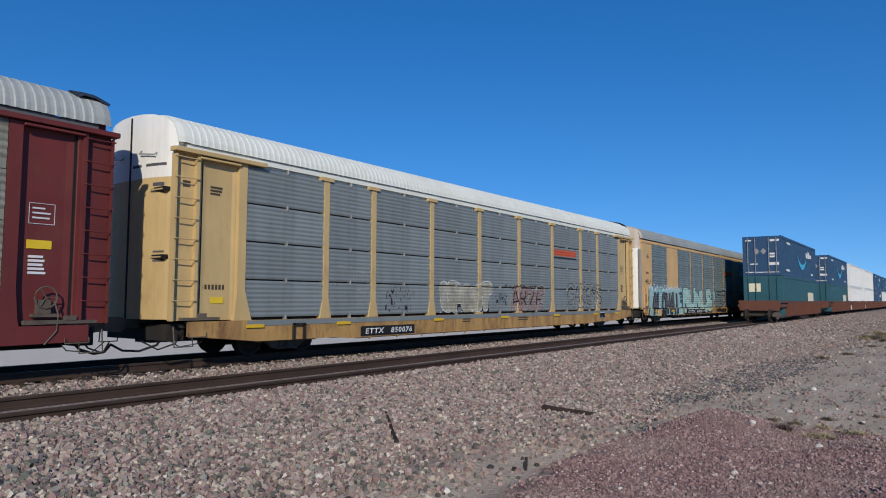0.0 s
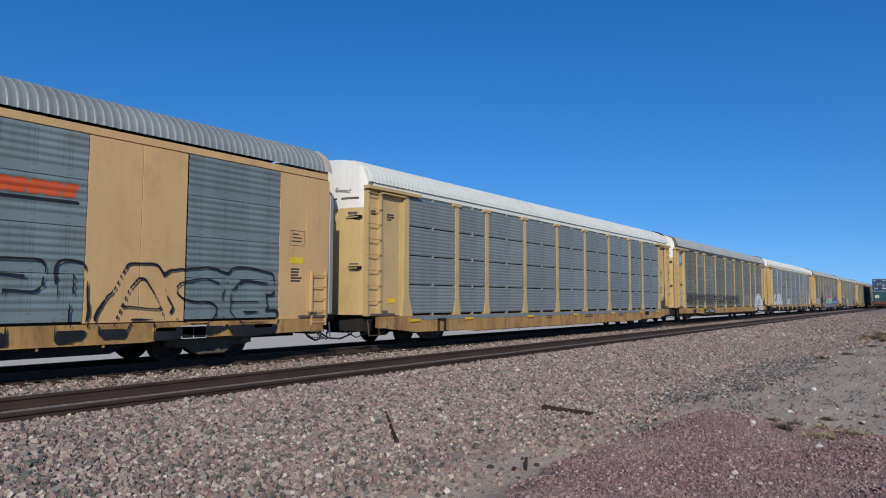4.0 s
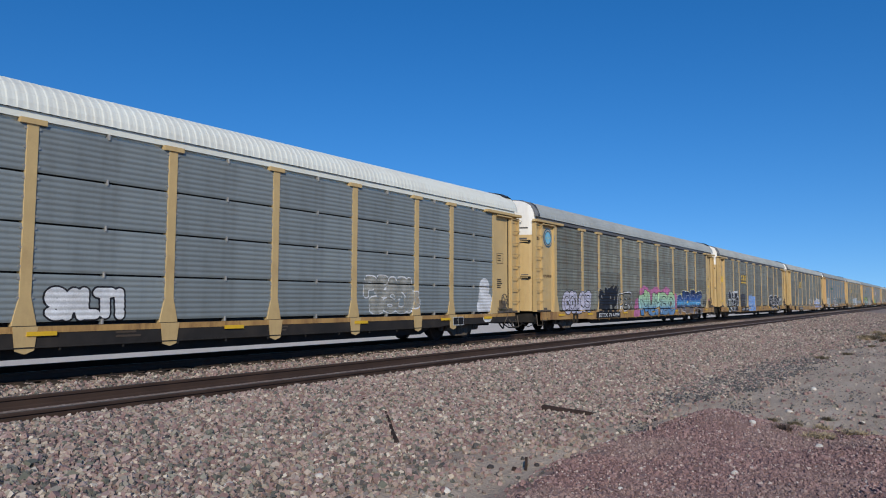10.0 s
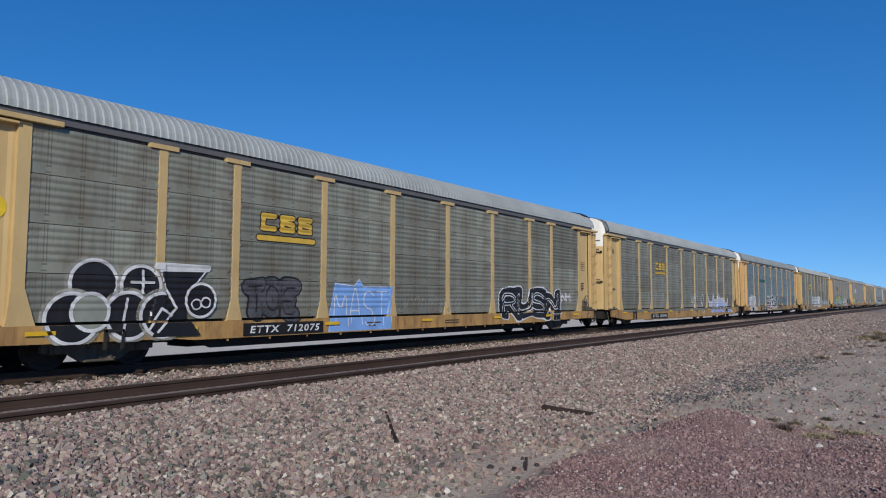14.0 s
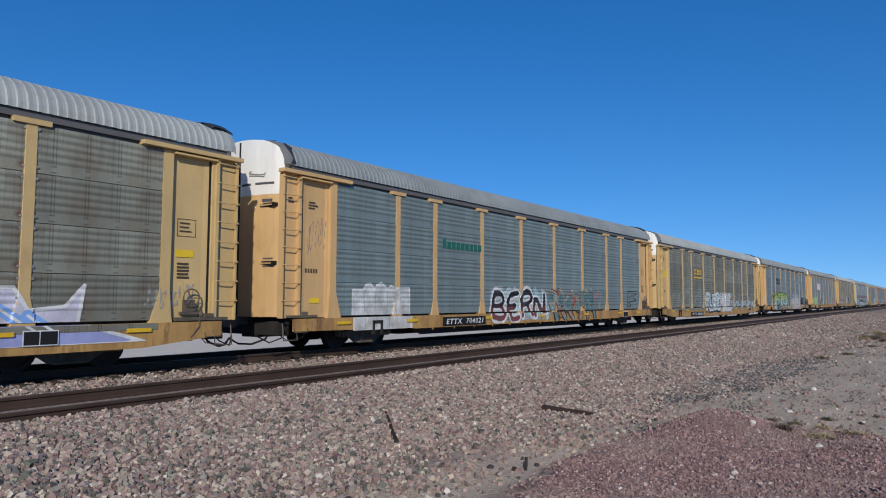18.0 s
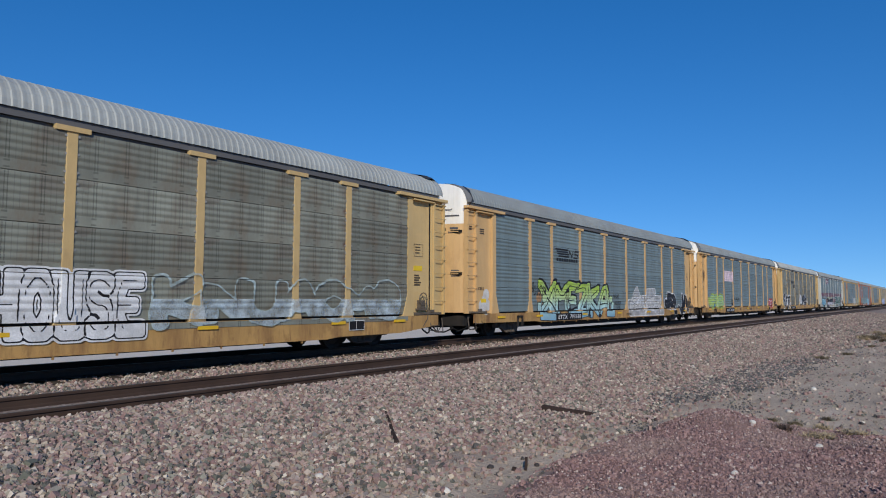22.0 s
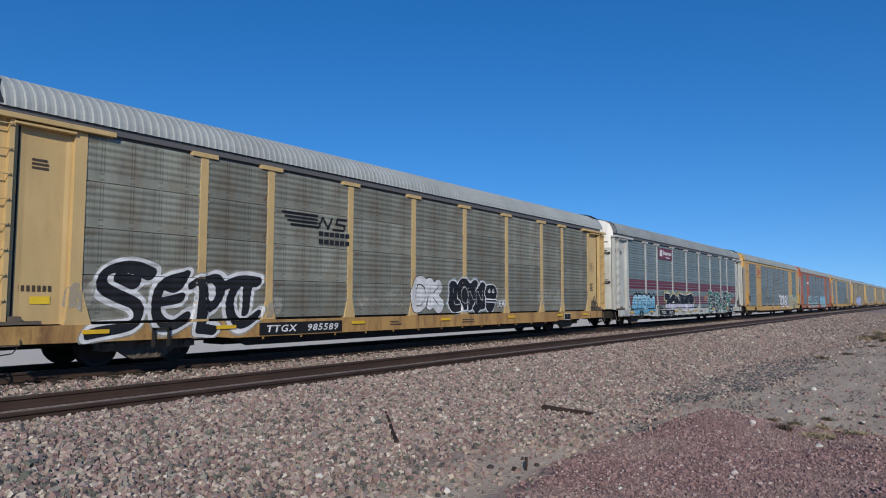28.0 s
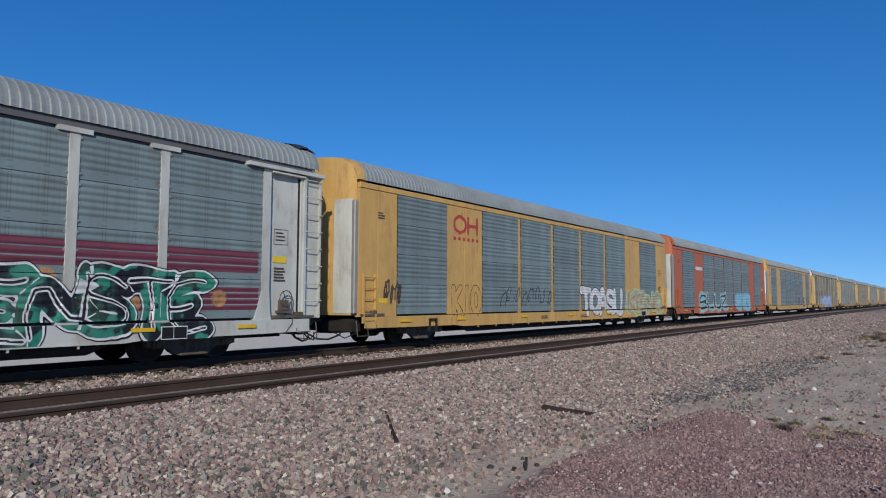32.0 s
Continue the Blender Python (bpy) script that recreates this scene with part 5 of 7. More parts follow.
def surface(style, kind):
    """The height lines and the face of a car's side for paint that lies on it."""
    n = 44 if kind == "new" else 40
    lines = [0.53 + 0.0463 * i for i in range(9)]
    g = GAP[kind]
    gaps = {len(lines) - 1}
    for r in range(ROWS):
        lines += [P_BOT + r * ROW_H + g + (ROW_H - 2 * g) * i / n for i in range(n + 1)]
        gaps.add(len(lines) - 1)
    stakes = [s * x for x in (STAKES if style == "wedge" else STAKES[:2]) for s in (-1, 1)]

    def face(x, z):
        if z < 0.91:
            return Y_SILL
        ax = abs(x)
        if style == "wedge":
            if any(abs(x - s) < stake_half(z) for s in stakes):
                return Y_STAKE
            if ax > PANEL_END:
                return Y_STAKE if 11.67 < ax < 11.90 or 12.9 < ax < 13.02 else -1.446
        else:
            if any(abs(x - s) < 0.115 for s in stakes):
                return Y_STAKE + 0.04
            if 6.92 < ax < 9.12 or ax > 11.73:
                return Y_STAKE + 0.03
        return Y_PANEL - rib(min(z, P_TOP - 1e-4), kind)
    edges = []
    for s in stakes:
        h = 0.105 if style == "wedge" else 0.115
        edges += [s - h - 0.002, s - h + 0.002, s + h - 0.002, s + h + 0.002]
    for e in ((11.665, 11.672, 11.898, 11.903) if style == "wedge" else (6.918, 6.923, 9.118, 9.123, 11.727, 11.733)):
        edges += [e, -e]
    return lines, face, edges, {round(lines[i], 5) for i in gaps}


PAINTED = {}


def paint(car, name, strokes, layers, label, xstep=0.055, panels_only=False, wild=0.0, nib=None, block=0, fills=()):
    """Paint on the near side of a car. layers: (grow, ink, low, high[, how]) in metres round the strokes; how is a half-width
    (an outline), a pair (a layer set off sideways and up) or "seams" (lines where one letter laps the next)."""
    style, kind = STYLE[car.name]
    lines, face, edges, gaps = surface(style, kind)
    grow = max(l[0] for l in layers) + 0.16
    strokes = strokes if not fills else [list(f) + [f[0]] for f in fills] + list(strokes)
    pts = np.array([p for s in strokes for p in s])
    x0, x1 = pts[:, 0].min() - grow, pts[:, 0].max() + grow
    z0, z1 = pts[:, 1].min() - grow, pts[:, 1].max() + grow
    xs = np.array(sorted(list(np.arange(x0, x1 + xstep, xstep)) + [e for e in edges if x0 < e < x1]))
    zs = np.array([z for z in lines if z0 - 0.05 <= z <= z1 + 0.05])
    if len(zs) < 2:
        return
    ids = strokes.letters if isinstance(strokes, Strokes) else [0] * len(strokes)
    segs = [(s[i], s[i + 1], q) for s, q in zip(strokes, ids) for i in range(len(s) - 1)]
    gx, gz = np.meshgrid(xs, zs, indexing="ij")

    def field(dx, dz):
        """The distance to the nearest stroke, and how much further the next letter is."""
        P = np.stack([gx.ravel() - dx, gz.ravel() - dz], 1)
        if wild:        # letters bulge and lean like freehand spraying
            P = P + wild * np.stack([np.sin(3.1 * P[:, 1] + 1.7 * P[:, 0]) + 0.5 * np.sin(7.3 * P[:, 1] - 2.0 * P[:, 0]), np.sin(2.3 * P[:, 0] + 0.4) + 0.6 * np.sin(5.9 * P[:, 0] + 2.0 * P[:, 1])], 1)
        within = np.zeros(len(P), bool)
        for f in fills:
            for (ax, az), (bx, bz) in zip(f, list(f[1:]) + [f[0]]):
                if az != bz:
                    within ^= ((P[:, 1] > az) != (P[:, 1] > bz)) & (P[:, 0] < ax + (bx - ax) * (P[:, 1] - az) / (bz - az))
        R = np.identity(2)
        if nib:         # a broad nib: thick one way, thin the other
            ca, sa = math.cos(radians(nib[0])), math.sin(radians(nib[0]))
            R = np.array([[ca, -sa / nib[1]], [sa, ca / nib[1]]])
        P = P @ R
        best, second, owner = np.full(len(P), 9.0), np.full(len(P), 9.0), np.full(len(P), -1)
        for a, b, q in segs:
            a, b = np.array(a) @ R, np.array(b) @ R
            ab = b - a
            t = np.clip(((P - a) @ ab) / max(ab @ ab, 1e-9), 0, 1)
            e = np.abs(P - a - t[:, None] * ab)
            d = (e[:, 0] ** block + e[:, 1] ** block) ** (1 / block) if block else np.hypot(e[:, 0], e[:, 1])
            other = owner != q
            near = d < best
            second = np.where(near & other, best, np.where(~near & other, np.minimum(second, d), second))
            owner = np.where(near, q, owner)
            best = np.minimum(best, d)
        if wild:
            best = best * (1 + 0.22 * np.sin(2.7 * gx.ravel() + 1.0) * np.sin(4.1 * gz.ravel()))
        best = np.where(within, -best, best)
        return best.reshape(gx.shape), (second - best).reshape(gx.shape)

    d, apart = field(0, 0)
    ys = np.array([[face(x, z) for z in zs] for x in xs])
    stake_x = [q * x for x in (STAKES if style == 'wedge' else STAKES[:2]) for q in (-1, 1)]
    done = PAINTED.setdefault(car.name, [])
    base = max([q[4] for q in done if q[0] < x1 and x0 < q[1] and q[2] < z1 and z0 < q[3]], default=0.0)
    done.append((x0, x1, z0, z1, base + 0.0035 * len(layers)))
    on_stake = np.array([min([abs(x - q) for q in stake_x]) < (0.1045 if style == "wedge" else 0.1145) or abs(x) > 11.66 for x in xs])[:, None]
    for n, (g, ink, lo, hi, *how) in enumerate(layers):
        if not how:
            f = d - g
        elif how[0] == "seams":
            f = np.maximum(apart - 0.03, d - g)
        elif isinstance(how[0], tuple):
            f = field(*how[0])[0] - g
        else:
            f = np.abs(d - g) - how[0]
        f = np.maximum(f, np.maximum(lo - gz, gz - hi))
        if panels_only:
            f = np.where(on_stake, 1.0, f)
        lift = base + 0.0035 * (n + 1)
        vids = -np.ones(f.shape, int)
        verts, faces = [], []

        def vid(i, j):
            if vids[i, j] < 0:
                vids[i, j] = len(verts)
                verts.append((xs[i], ys[i, j] - lift, zs[j]))
            return int(vids[i, j])

        ins = f < 0
        act = ins[:-1, :-1] | ins[1:, :-1] | ins[1:, 1:] | ins[:-1, 1:]
        for i, j in zip(*np.nonzero(act)):
            if round(zs[j], 5) in gaps:
                continue
            c = ((i, j), (i + 1, j), (i + 1, j + 1), (i, j + 1))
            v = [f[q] for q in c]
            if max(v) < 0:
                faces.append([vid(*q) for q in c])
                continue
            poly = []
            for m in range(4):
                p, q = c[m], c[(m + 1) % 4]
                if v[m] < 0:
                    poly.append(vid(*p))
                if (v[m] < 0) != (v[(m + 1) % 4] < 0):
                    t = v[m] / (v[m] - v[(m + 1) % 4])
                    verts.append((xs[p[0]] + t * (xs[q[0]] - xs[p[0]]), ys[p] + t * (ys[q] - ys[p]) - lift, zs[p[1]] + t * (zs[q[1]] - zs[p[1]])))
                    poly.append(len(verts) - 1)
            if len(poly) > 2:
                faces.append(poly)
        add_islands(name, verts, faces, INK[ink], car, label)


def add_islands(name, verts, faces, mat, car, label):
    """Every large patch of paint is a part of its own; the specks stay together."""
    root = list(range(len(verts)))

    def find(i):
        while root[i] != i:
            root[i] = root[root[i]]
            i = root[i]
        return i

    for f in faces:
        a = find(f[0])
        for q in f[1:]:
            root[find(q)] = a
    groups, size = {}, {}
    for f in faces:
        g = find(f[0])
        groups.setdefault(g, []).append(f)
        xs, zs = [verts[q][0] for q in f], [verts[q][2] for q in f]
        size[g] = size.get(g, 0) + (max(xs) - min(xs)) * (max(zs) - min(zs))
    order = sorted(groups, key=lambda g: -size[g])
    single = [g for g in order if size[g] > 0.06][:7] or order[:1]
    rest = [g for g in order if g not in single]
    for part_of in [[g] for g in single] + ([rest] if rest else []):
        used, out = {}, []
        for g in part_of:
            for f in groups[g]:
                out.append([used.setdefault(q, len(used)) for q in f])
        ob = mesh_obj(name, [verts[q] for q in used], out, mat, car, label)
        if len(part_of) > 1:
            tagged(ob, kind="stuff")


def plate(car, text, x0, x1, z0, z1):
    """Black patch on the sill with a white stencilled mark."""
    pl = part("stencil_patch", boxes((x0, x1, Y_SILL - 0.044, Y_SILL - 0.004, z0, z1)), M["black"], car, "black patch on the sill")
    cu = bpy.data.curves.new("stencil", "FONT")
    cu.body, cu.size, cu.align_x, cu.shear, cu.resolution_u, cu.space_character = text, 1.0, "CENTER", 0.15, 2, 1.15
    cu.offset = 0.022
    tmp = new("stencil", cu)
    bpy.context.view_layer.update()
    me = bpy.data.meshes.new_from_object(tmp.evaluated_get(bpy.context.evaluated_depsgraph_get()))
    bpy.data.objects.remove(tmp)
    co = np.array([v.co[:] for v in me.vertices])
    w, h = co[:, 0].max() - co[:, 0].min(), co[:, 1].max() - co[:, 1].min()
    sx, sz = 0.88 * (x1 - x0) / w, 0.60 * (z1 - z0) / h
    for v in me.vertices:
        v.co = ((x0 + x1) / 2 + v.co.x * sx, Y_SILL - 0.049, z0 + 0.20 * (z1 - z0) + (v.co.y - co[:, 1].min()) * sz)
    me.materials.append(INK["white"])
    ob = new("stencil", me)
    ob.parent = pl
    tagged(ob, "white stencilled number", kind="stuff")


def bars(car, name, rows, ink, y, label):
    """Unreadable small print as bars: (x0, x1, z0, z1) each."""
    tagged(part(name, boxes(*[(a, b, y - 0.004, y, c, d) for a, b, c, d in rows]), INK[ink], car, label), kind="stuff")


def cap_grab_mesh(y0, y1):
    """Bent round handle on the upper end door."""
    bm = bmesh.new()
    tube(bm, [(end_x(y0) - 0.004, y0, 4.66), (end_x(y0) - 0.07, y0, 4.60), (end_x(y1) - 0.07, y1, 4.66), (end_x(y1) - 0.004, y1, 4.74)], 0.016, 5)
    return bm


def print_block(x, z, w, n, h=0.045, step=0.075, seed=0):
    rng = random.Random(seed)
    return [(x, x + w * rng.uniform(0.6, 1.0), z - i * step, z - i * step + h) for i in range(n)]


STYLE = {}
for k, c in CARS.items():
    STYLE[c.name] = ("flush" if k in (1, 14, 15, 16) else "wedge", "new" if k in (0, 2, 4) else "perf")

# small print, labels and reflectors that all the cars carry
YC = -1.446
for k, c in CARS.items():
    wedge = STYLE[c.name][0] == "wedge"
    y = YC if wedge else Y_STAKE + 0.028
    dark = "white" if k == -1 else "stencil"
    if k < 18:
        if wedge:
            for i, (y0, y1, z0, z1) in enumerate(((-1.2, -0.62, 4.36, 4.42), (-0.45, -0.1, 4.36, 4.42), (-1.16, -0.86, 3.90, 3.98), (-1.16, -0.80, 3.76, 3.84), (-1.2, -0.92, 2.42, 2.46), (-1.2, -0.94, 2.32, 2.36), (-1.2, -0.92, 2.22, 2.26))):
                shared(("endprint", i), "end_print", lambda: end_strip_mesh(y0, y1, z0, z1, 0.006), INK["white" if k == -1 else "grey"], c)
            for i, (y0, y1) in enumerate(((-0.95, -0.45), (0.3, 0.75))):
                shared(("capgrab", i), "cap_grab", lambda: cap_grab_mesh(y0, y1), M["bare"], c)
            bars(c, "cap_print", print_block(-13.35, 3.98, 0.2, 2, 0.05, 0.09, k), "stencil", -1.475, "small dark stencil beside the ladder")
        bars(c, "small_print", print_block(-12.62, 3.95, 0.34, 3, seed=k), dark, y, "dark stencilled lines too small to read")
        bars(c, "small_print", print_block(12.12, 2.15, 0.38, 5, seed=k + 40), dark, y, "dark stencilled lines too small to read")
        bars(c, "data_box", [(12.10, 12.56, 2.78, 2.79), (12.10, 12.56, 3.16, 3.17), (12.10, 12.11, 2.78, 3.17), (12.55, 12.56, 2.78, 3.17)] + print_block(12.16, 3.06, 0.34, 3, 0.03, 0.09, k), dark, y, "outlined box of stencilled data")
        part("yellow_label", boxes((12.08, 12.52, y - 0.006, y - 0.001, 2.32, 2.48) if k % 2 else (-12.55, -12.2, y - 0.006, y - 0.001, 1.30, 1.44)), INK["label"], c, "small yellow warning label")
    for x in (-11.4, -8.4, -4.0 if k != 1 else -0.9, 0.2, 4.5, 8.6, 11.2):
        shared(("reflector",), "reflector", lambda: boxes((-0.26, 0.26, Y_SILL - 0.012, Y_SILL + 0.01, 0.72, 0.80)), INK["reflect"], c, pose(x, -0.03, 0))
    shared(("jackpad",), "jack_pad", lambda: boxes((-10.22, -10.17, -1.66, -1.58, 0.40, 0.80), (-9.87, -9.82, -1.66, -1.58, 0.40, 0.80), (-10.22, -9.82, -1.66, -1.60, 0.74, 0.80)), M["under"], c)
    dp = shared(("dataplate",), "data_plate", lambda: boxes((9.0, 9.62, Y_SILL - 0.035, Y_SILL - 0.03, 0.54, 0.82)), INK["white"], c)
    for a, b in ((9.02, 9.28), (9.30, 9.60)):
        shared(("dataface", a), "data_face", lambda: boxes((a, b, Y_SILL - 0.042, Y_SILL - 0.036, 0.56, 0.80)), M["black"], dp)
    if k < 18:
        bars(c, "sill_print", print_block(1.2, 0.70, 0.9, 2, 0.04, 0.08, k) + print_block(-2.6, 0.72, 0.6, 2, 0.04, 0.08, k + 9), "stencil", Y_SILL - 0.005, "faint sill stencil")

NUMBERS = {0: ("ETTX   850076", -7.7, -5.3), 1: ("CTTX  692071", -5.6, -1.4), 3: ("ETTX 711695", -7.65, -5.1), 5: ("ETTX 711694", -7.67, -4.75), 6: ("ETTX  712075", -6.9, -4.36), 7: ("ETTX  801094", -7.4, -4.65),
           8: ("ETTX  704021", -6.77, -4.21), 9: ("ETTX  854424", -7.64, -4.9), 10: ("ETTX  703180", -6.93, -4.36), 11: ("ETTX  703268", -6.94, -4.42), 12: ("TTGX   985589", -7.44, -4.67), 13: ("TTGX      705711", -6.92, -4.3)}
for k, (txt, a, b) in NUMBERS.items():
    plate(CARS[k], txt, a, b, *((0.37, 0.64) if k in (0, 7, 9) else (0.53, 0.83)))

L, H = 0.5, 2.6      # low and high limits of most paint


def logo_blocks(car, x0, x1, z0, z1):
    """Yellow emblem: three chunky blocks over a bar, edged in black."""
    w = (x1 - x0) / 3
    s = []
    for i in range(3):
        a = x0 + i * w
        s += [[(a + 0.10, z1 - 0.14), (a + w - 0.12, z1 - 0.14)], [(a + 0.12, z1 - 0.14), (a + 0.12, z0 + 0.30)], [(a + 0.10, z0 + 0.30), (a + w - 0.12, z0 + 0.30)]] + ([[(a + 0.12, z0 + 0.5), (a + w - 0.12, z0 + 0.44)]] if i else [])
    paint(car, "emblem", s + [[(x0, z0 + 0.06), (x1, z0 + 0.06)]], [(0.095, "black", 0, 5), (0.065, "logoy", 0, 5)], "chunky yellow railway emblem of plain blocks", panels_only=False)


for k, q in ((6, (-6.45, -4.65, 2.85, 3.6)), (7, (-6.4, -4.65, 2.95, 3.7)), (9, (-6.5, -4.75, 2.9, 3.6))):
    logo_blocks(CARS[k], *q)
for k in (10, 12):
    c = CARS[k]
    st = [[(-6.75 + 0.10 * i, 3.62 - 0.10 * i), (-5.55, 3.62 - 0.10 * i)] for i in range(4)]
    st += [[(-5.5, 3.30), (-5.35, 3.60), (-5.15, 3.30), (-5.0, 3.60)], [(-4.42, 3.60), (-4.8, 3.60), (-4.85, 3.46), (-4.5, 3.44), (-4.55, 3.30), (-4.95, 3.30)]]
    paint(c, "emblem", st, [(0.035, "black", 0, 5)], "black striped railway emblem")
    z = 3.10 if k == 10 else 3.05
    bars(c, "emblem_print", [(-6.7 + 0.24 * i, -6.52 + 0.24 * i, z, z + 0.13) for i in range(9)] if k == 10 else [(-5.5 + 0.2 * i, -5.34 + 0.2 * i, z + 0.05, z + 0.17) for i in range(6)] + [(-5.5 + 0.2 * i, -5.34 + 0.2 * i, z - 0.16, z - 0.04) for i in range(6)], "black", Y_PANEL - 0.032, "black lettering bars")
bars(CARS[8], "emblem_print", [(-6.72 + 0.27 * i, -6.52 + 0.27 * i, 3.12, 3.44 if i == 0 else 3.36) for i in range(9)], "ferro", Y_PANEL - 0.032, "dark green lettering bars")
plq = part("plaque", boxes((-6.84, -4.38, Y_PANEL - 0.045, Y_PANEL - 0.03, 3.84, 4.52)), INK["maroon"], CARS[13], "maroon railway plaque")
part("plaque_print", boxes(*[(-6.0 + 0.19 * i, -5.87 + 0.19 * i, Y_PANEL - 0.05, Y_PANEL - 0.046, 4.12, 4.37 if i == 0 else 4.29) for i in range(8)], (-5.6, -4.9, Y_PANEL - 0.05, Y_PANEL - 0.046, 3.94, 4.0), (-6.65, -6.2, Y_PANEL - 0.05, Y_PANEL - 0.046, 4.02, 4.40)), INK["white"], plq, "white lettering bars and emblem")
paint(CARS[13], "stripe", [[(-11.6, z), (11.6, z)] for z in (2.10, 2.28, 2.46)], [(0.074, "maroon", 0, 5)], "maroon stripes along the panels", 0.3, True)
paint(CARS[13], "stripe", [[(-11.6, z), (11.6, z)] for z in (1.20, 1.34, 1.48, 1.62)], [(0.054, "maroon", 0, 5)], "thin maroon stripes low on the panels", 0.3, True)
for k, a in ((0, 4.35), (1, 4.45)):
    paint(CARS[k], "emblem", [[(a + 0.3 * i, 3.36), (a + 0.08 + 0.3 * i, 3.56)] for i in range(8)], [(0.125, "orange", 3.32, 3.60)], "orange slanted emblem blocks", panels_only=True)
    paint(CARS[k], "emblem", [[(a - 0.1, 3.24), (a + 2.3, 3.24)]], [(0.035, "black", 0, 5)], "black underline", panels_only=True)
paint(CARS[15], "emblem", [[(-8.7, 3.6), (-7.3, 3.6)]], [(0.12, "white", 0, 5)], "white emblem bar")
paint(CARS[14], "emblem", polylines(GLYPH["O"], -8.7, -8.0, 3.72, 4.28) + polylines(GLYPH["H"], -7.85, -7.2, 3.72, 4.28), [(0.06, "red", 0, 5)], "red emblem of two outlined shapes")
bars(CARS[14], "emblem_print", [(-8.75 + 0.28 * i, -8.6 + 0.28 * i, 3.45, 3.56) for i in range(6)], "red", Y_STAKE + 0.026, "small red lettering bars")
for k in (3, 5):
    paint(CARS[k], "emblem", discs([(-12.30, 4.04)]), [(0.43, "silver", 0, 5), (0.405, "disc", 0, 5), (0.25, "aqua", 0, 5)], "round dark teal emblem with a light blue middle", 0.03)
    paint(CARS[k], "emblem", [[(-12.30, 3.86), (-12.30, 4.22)], [(-12.47, 4.04), (-12.13, 4.04)]], [(0.045, "cyan", 0, 5)], "pale cross in the emblem", 0.03)
    paint(CARS[k], "emblem", [[(-12.30 + 0.325 * math.cos(a), 4.04 + 0.325 * math.sin(a)), (-12.30 + 0.325 * math.cos(a + 0.12), 4.04 + 0.325 * math.sin(a + 0.12))] for a in [0.25 * i for i in range(25)]], [(0.028, "silver", 0, 5)], "pale marks round the emblem", 0.03)
paint(CARS[6], "emblem", discs([(-12.42 + 0.1 * i, 3.03) for i in range(-2, 3)]), [(0.22, "label", 0, 5)], "bright yellow sticker on the corner sheet")
paint(CARS[9], "emblem", discs([(-12.42 + 0.1 * i, 3.03) for i in range(-2, 3)]), [(0.22, "label", 0, 5)], "bright yellow sticker on the corner sheet")
paint(CARS[11], "patch", [[(-6.75, z), (-4.42, z + 0.0)] for z in (3.0, 3.2, 3.4, 3.58)], [(0.14, "rose", 2.90, 3.72)], "pale pink painted-out rectangle")

for k, z, n in ((3, 2.36, 9), (5, 2.36, 9), (8, 2.10, 6), (10, 1.75, 5), (11, 1.78, 5), (12, 1.53, 7), (0, 1.62, 7), (7, 1.9, 6), (9, 1.9, 6), (1, 2.9, 5)):
    bars(CARS[k], "corner_number", [(-12.80 + 0.093 * i, -12.745 + 0.093 * i, z, z + 0.11) for i in range(n)], "stencil", YC if k != 1 else Y_STAKE + 0.026, "dark stencilled characters as bars")

# graffiti, car by car
G = "graffiti"
c = CARS[0]
paint(c, G, word("UPOST", -3.7, -0.7, 1.15, 1.80, 3, 0.2), [(0.20, "black", 0.9, 1.4, (0.05, -0.13)), (0.21, "cream", L, H), (0.21, "white", L, H, 0.014), (0.21, "ghost", L, H, "seams")], "pale cream bubble letters with dark drips", 0.04, wild=0.022)
paint(c, G, discs([(-3.8 + 0.31 * i, 0.98 + 0.05 * math.sin(i * 2.3)) for i in range(11)]), [(0.035, "white", L, H)], "pale drips", 0.04)
paint(c, G, word("ARZE", 0.85, 3.4, 1.08, 1.80, 4), [(0.19, "pinkish", L, H), (0.19, "cream", L, H, 0.022), (0.17, "black", L, H, 0.012), (0.16, "red", L, H, "seams"), (0.03, "black", 1.2, 1.75)], "faded pink letters with black fills and a cream outline", 0.04, wild=0.03)
paint(c, G, squiggle(0.3, 3.4, 1.85, 2.0, 7, 12), [(0.012, "black", L, H)], "thin black scribbles", 0.03)
paint(c, G, word("CAKEYS", 5.7, 9.6, 1.2, 2.0, 5), [(0.15, "ghost", L, H, 0.035), (0.18, "black", L, H, 0.012), (0.02, "black", L, H)], "pale hollow letters edged in thin black", 0.04, wild=0.03)
paint(c, G, word("FTR", -8.7, -7.4, 1.2, 2.3, 6), [(0.02, "chalk", L, H)], "thin chalky tag", wild=0.022)
paint(c, G, squiggle(-6.6, -5.2, 1.0, 1.9, 8, 7), [(0.014, "black", L, H)], "thin black scribbles")
paint(c, G, squiggle(-0.4, 0.5, 1.2, 1.7, 9, 6), [(0.012, "black", L, H)], "thin black scribbles")

c = CARS[1]
paint(c, G, discs([(-12.2 + 0.30 * i, 1.88 + 0.10 * math.sin(i * 2.1)) for i in range(20)] + [(-12.2 + 0.40 * i, 1.45) for i in range(15)] + [(-12.2 + 0.40 * i, 1.05) for i in range(15)] + [(-12.2 + 0.40 * i, 0.72) for i in range(15)]), [(0.27, "cyan", 0.52, H)], "cloud of pale cyan spray")
paint(c, G, discs([(-12.3 + 0.27 * i, 2.16 + 0.10 * math.sin(i * 2.7)) for i in range(21)]), [(0.075, "white", L, H)], "white paint spots")
paint(c, G, discs([(-12.1 + 0.55 * i, 2.30 + 0.08 * math.sin(i * 1.9)) for i in range(9)]), [(0.04, "white", L, H)], "white paint spots")
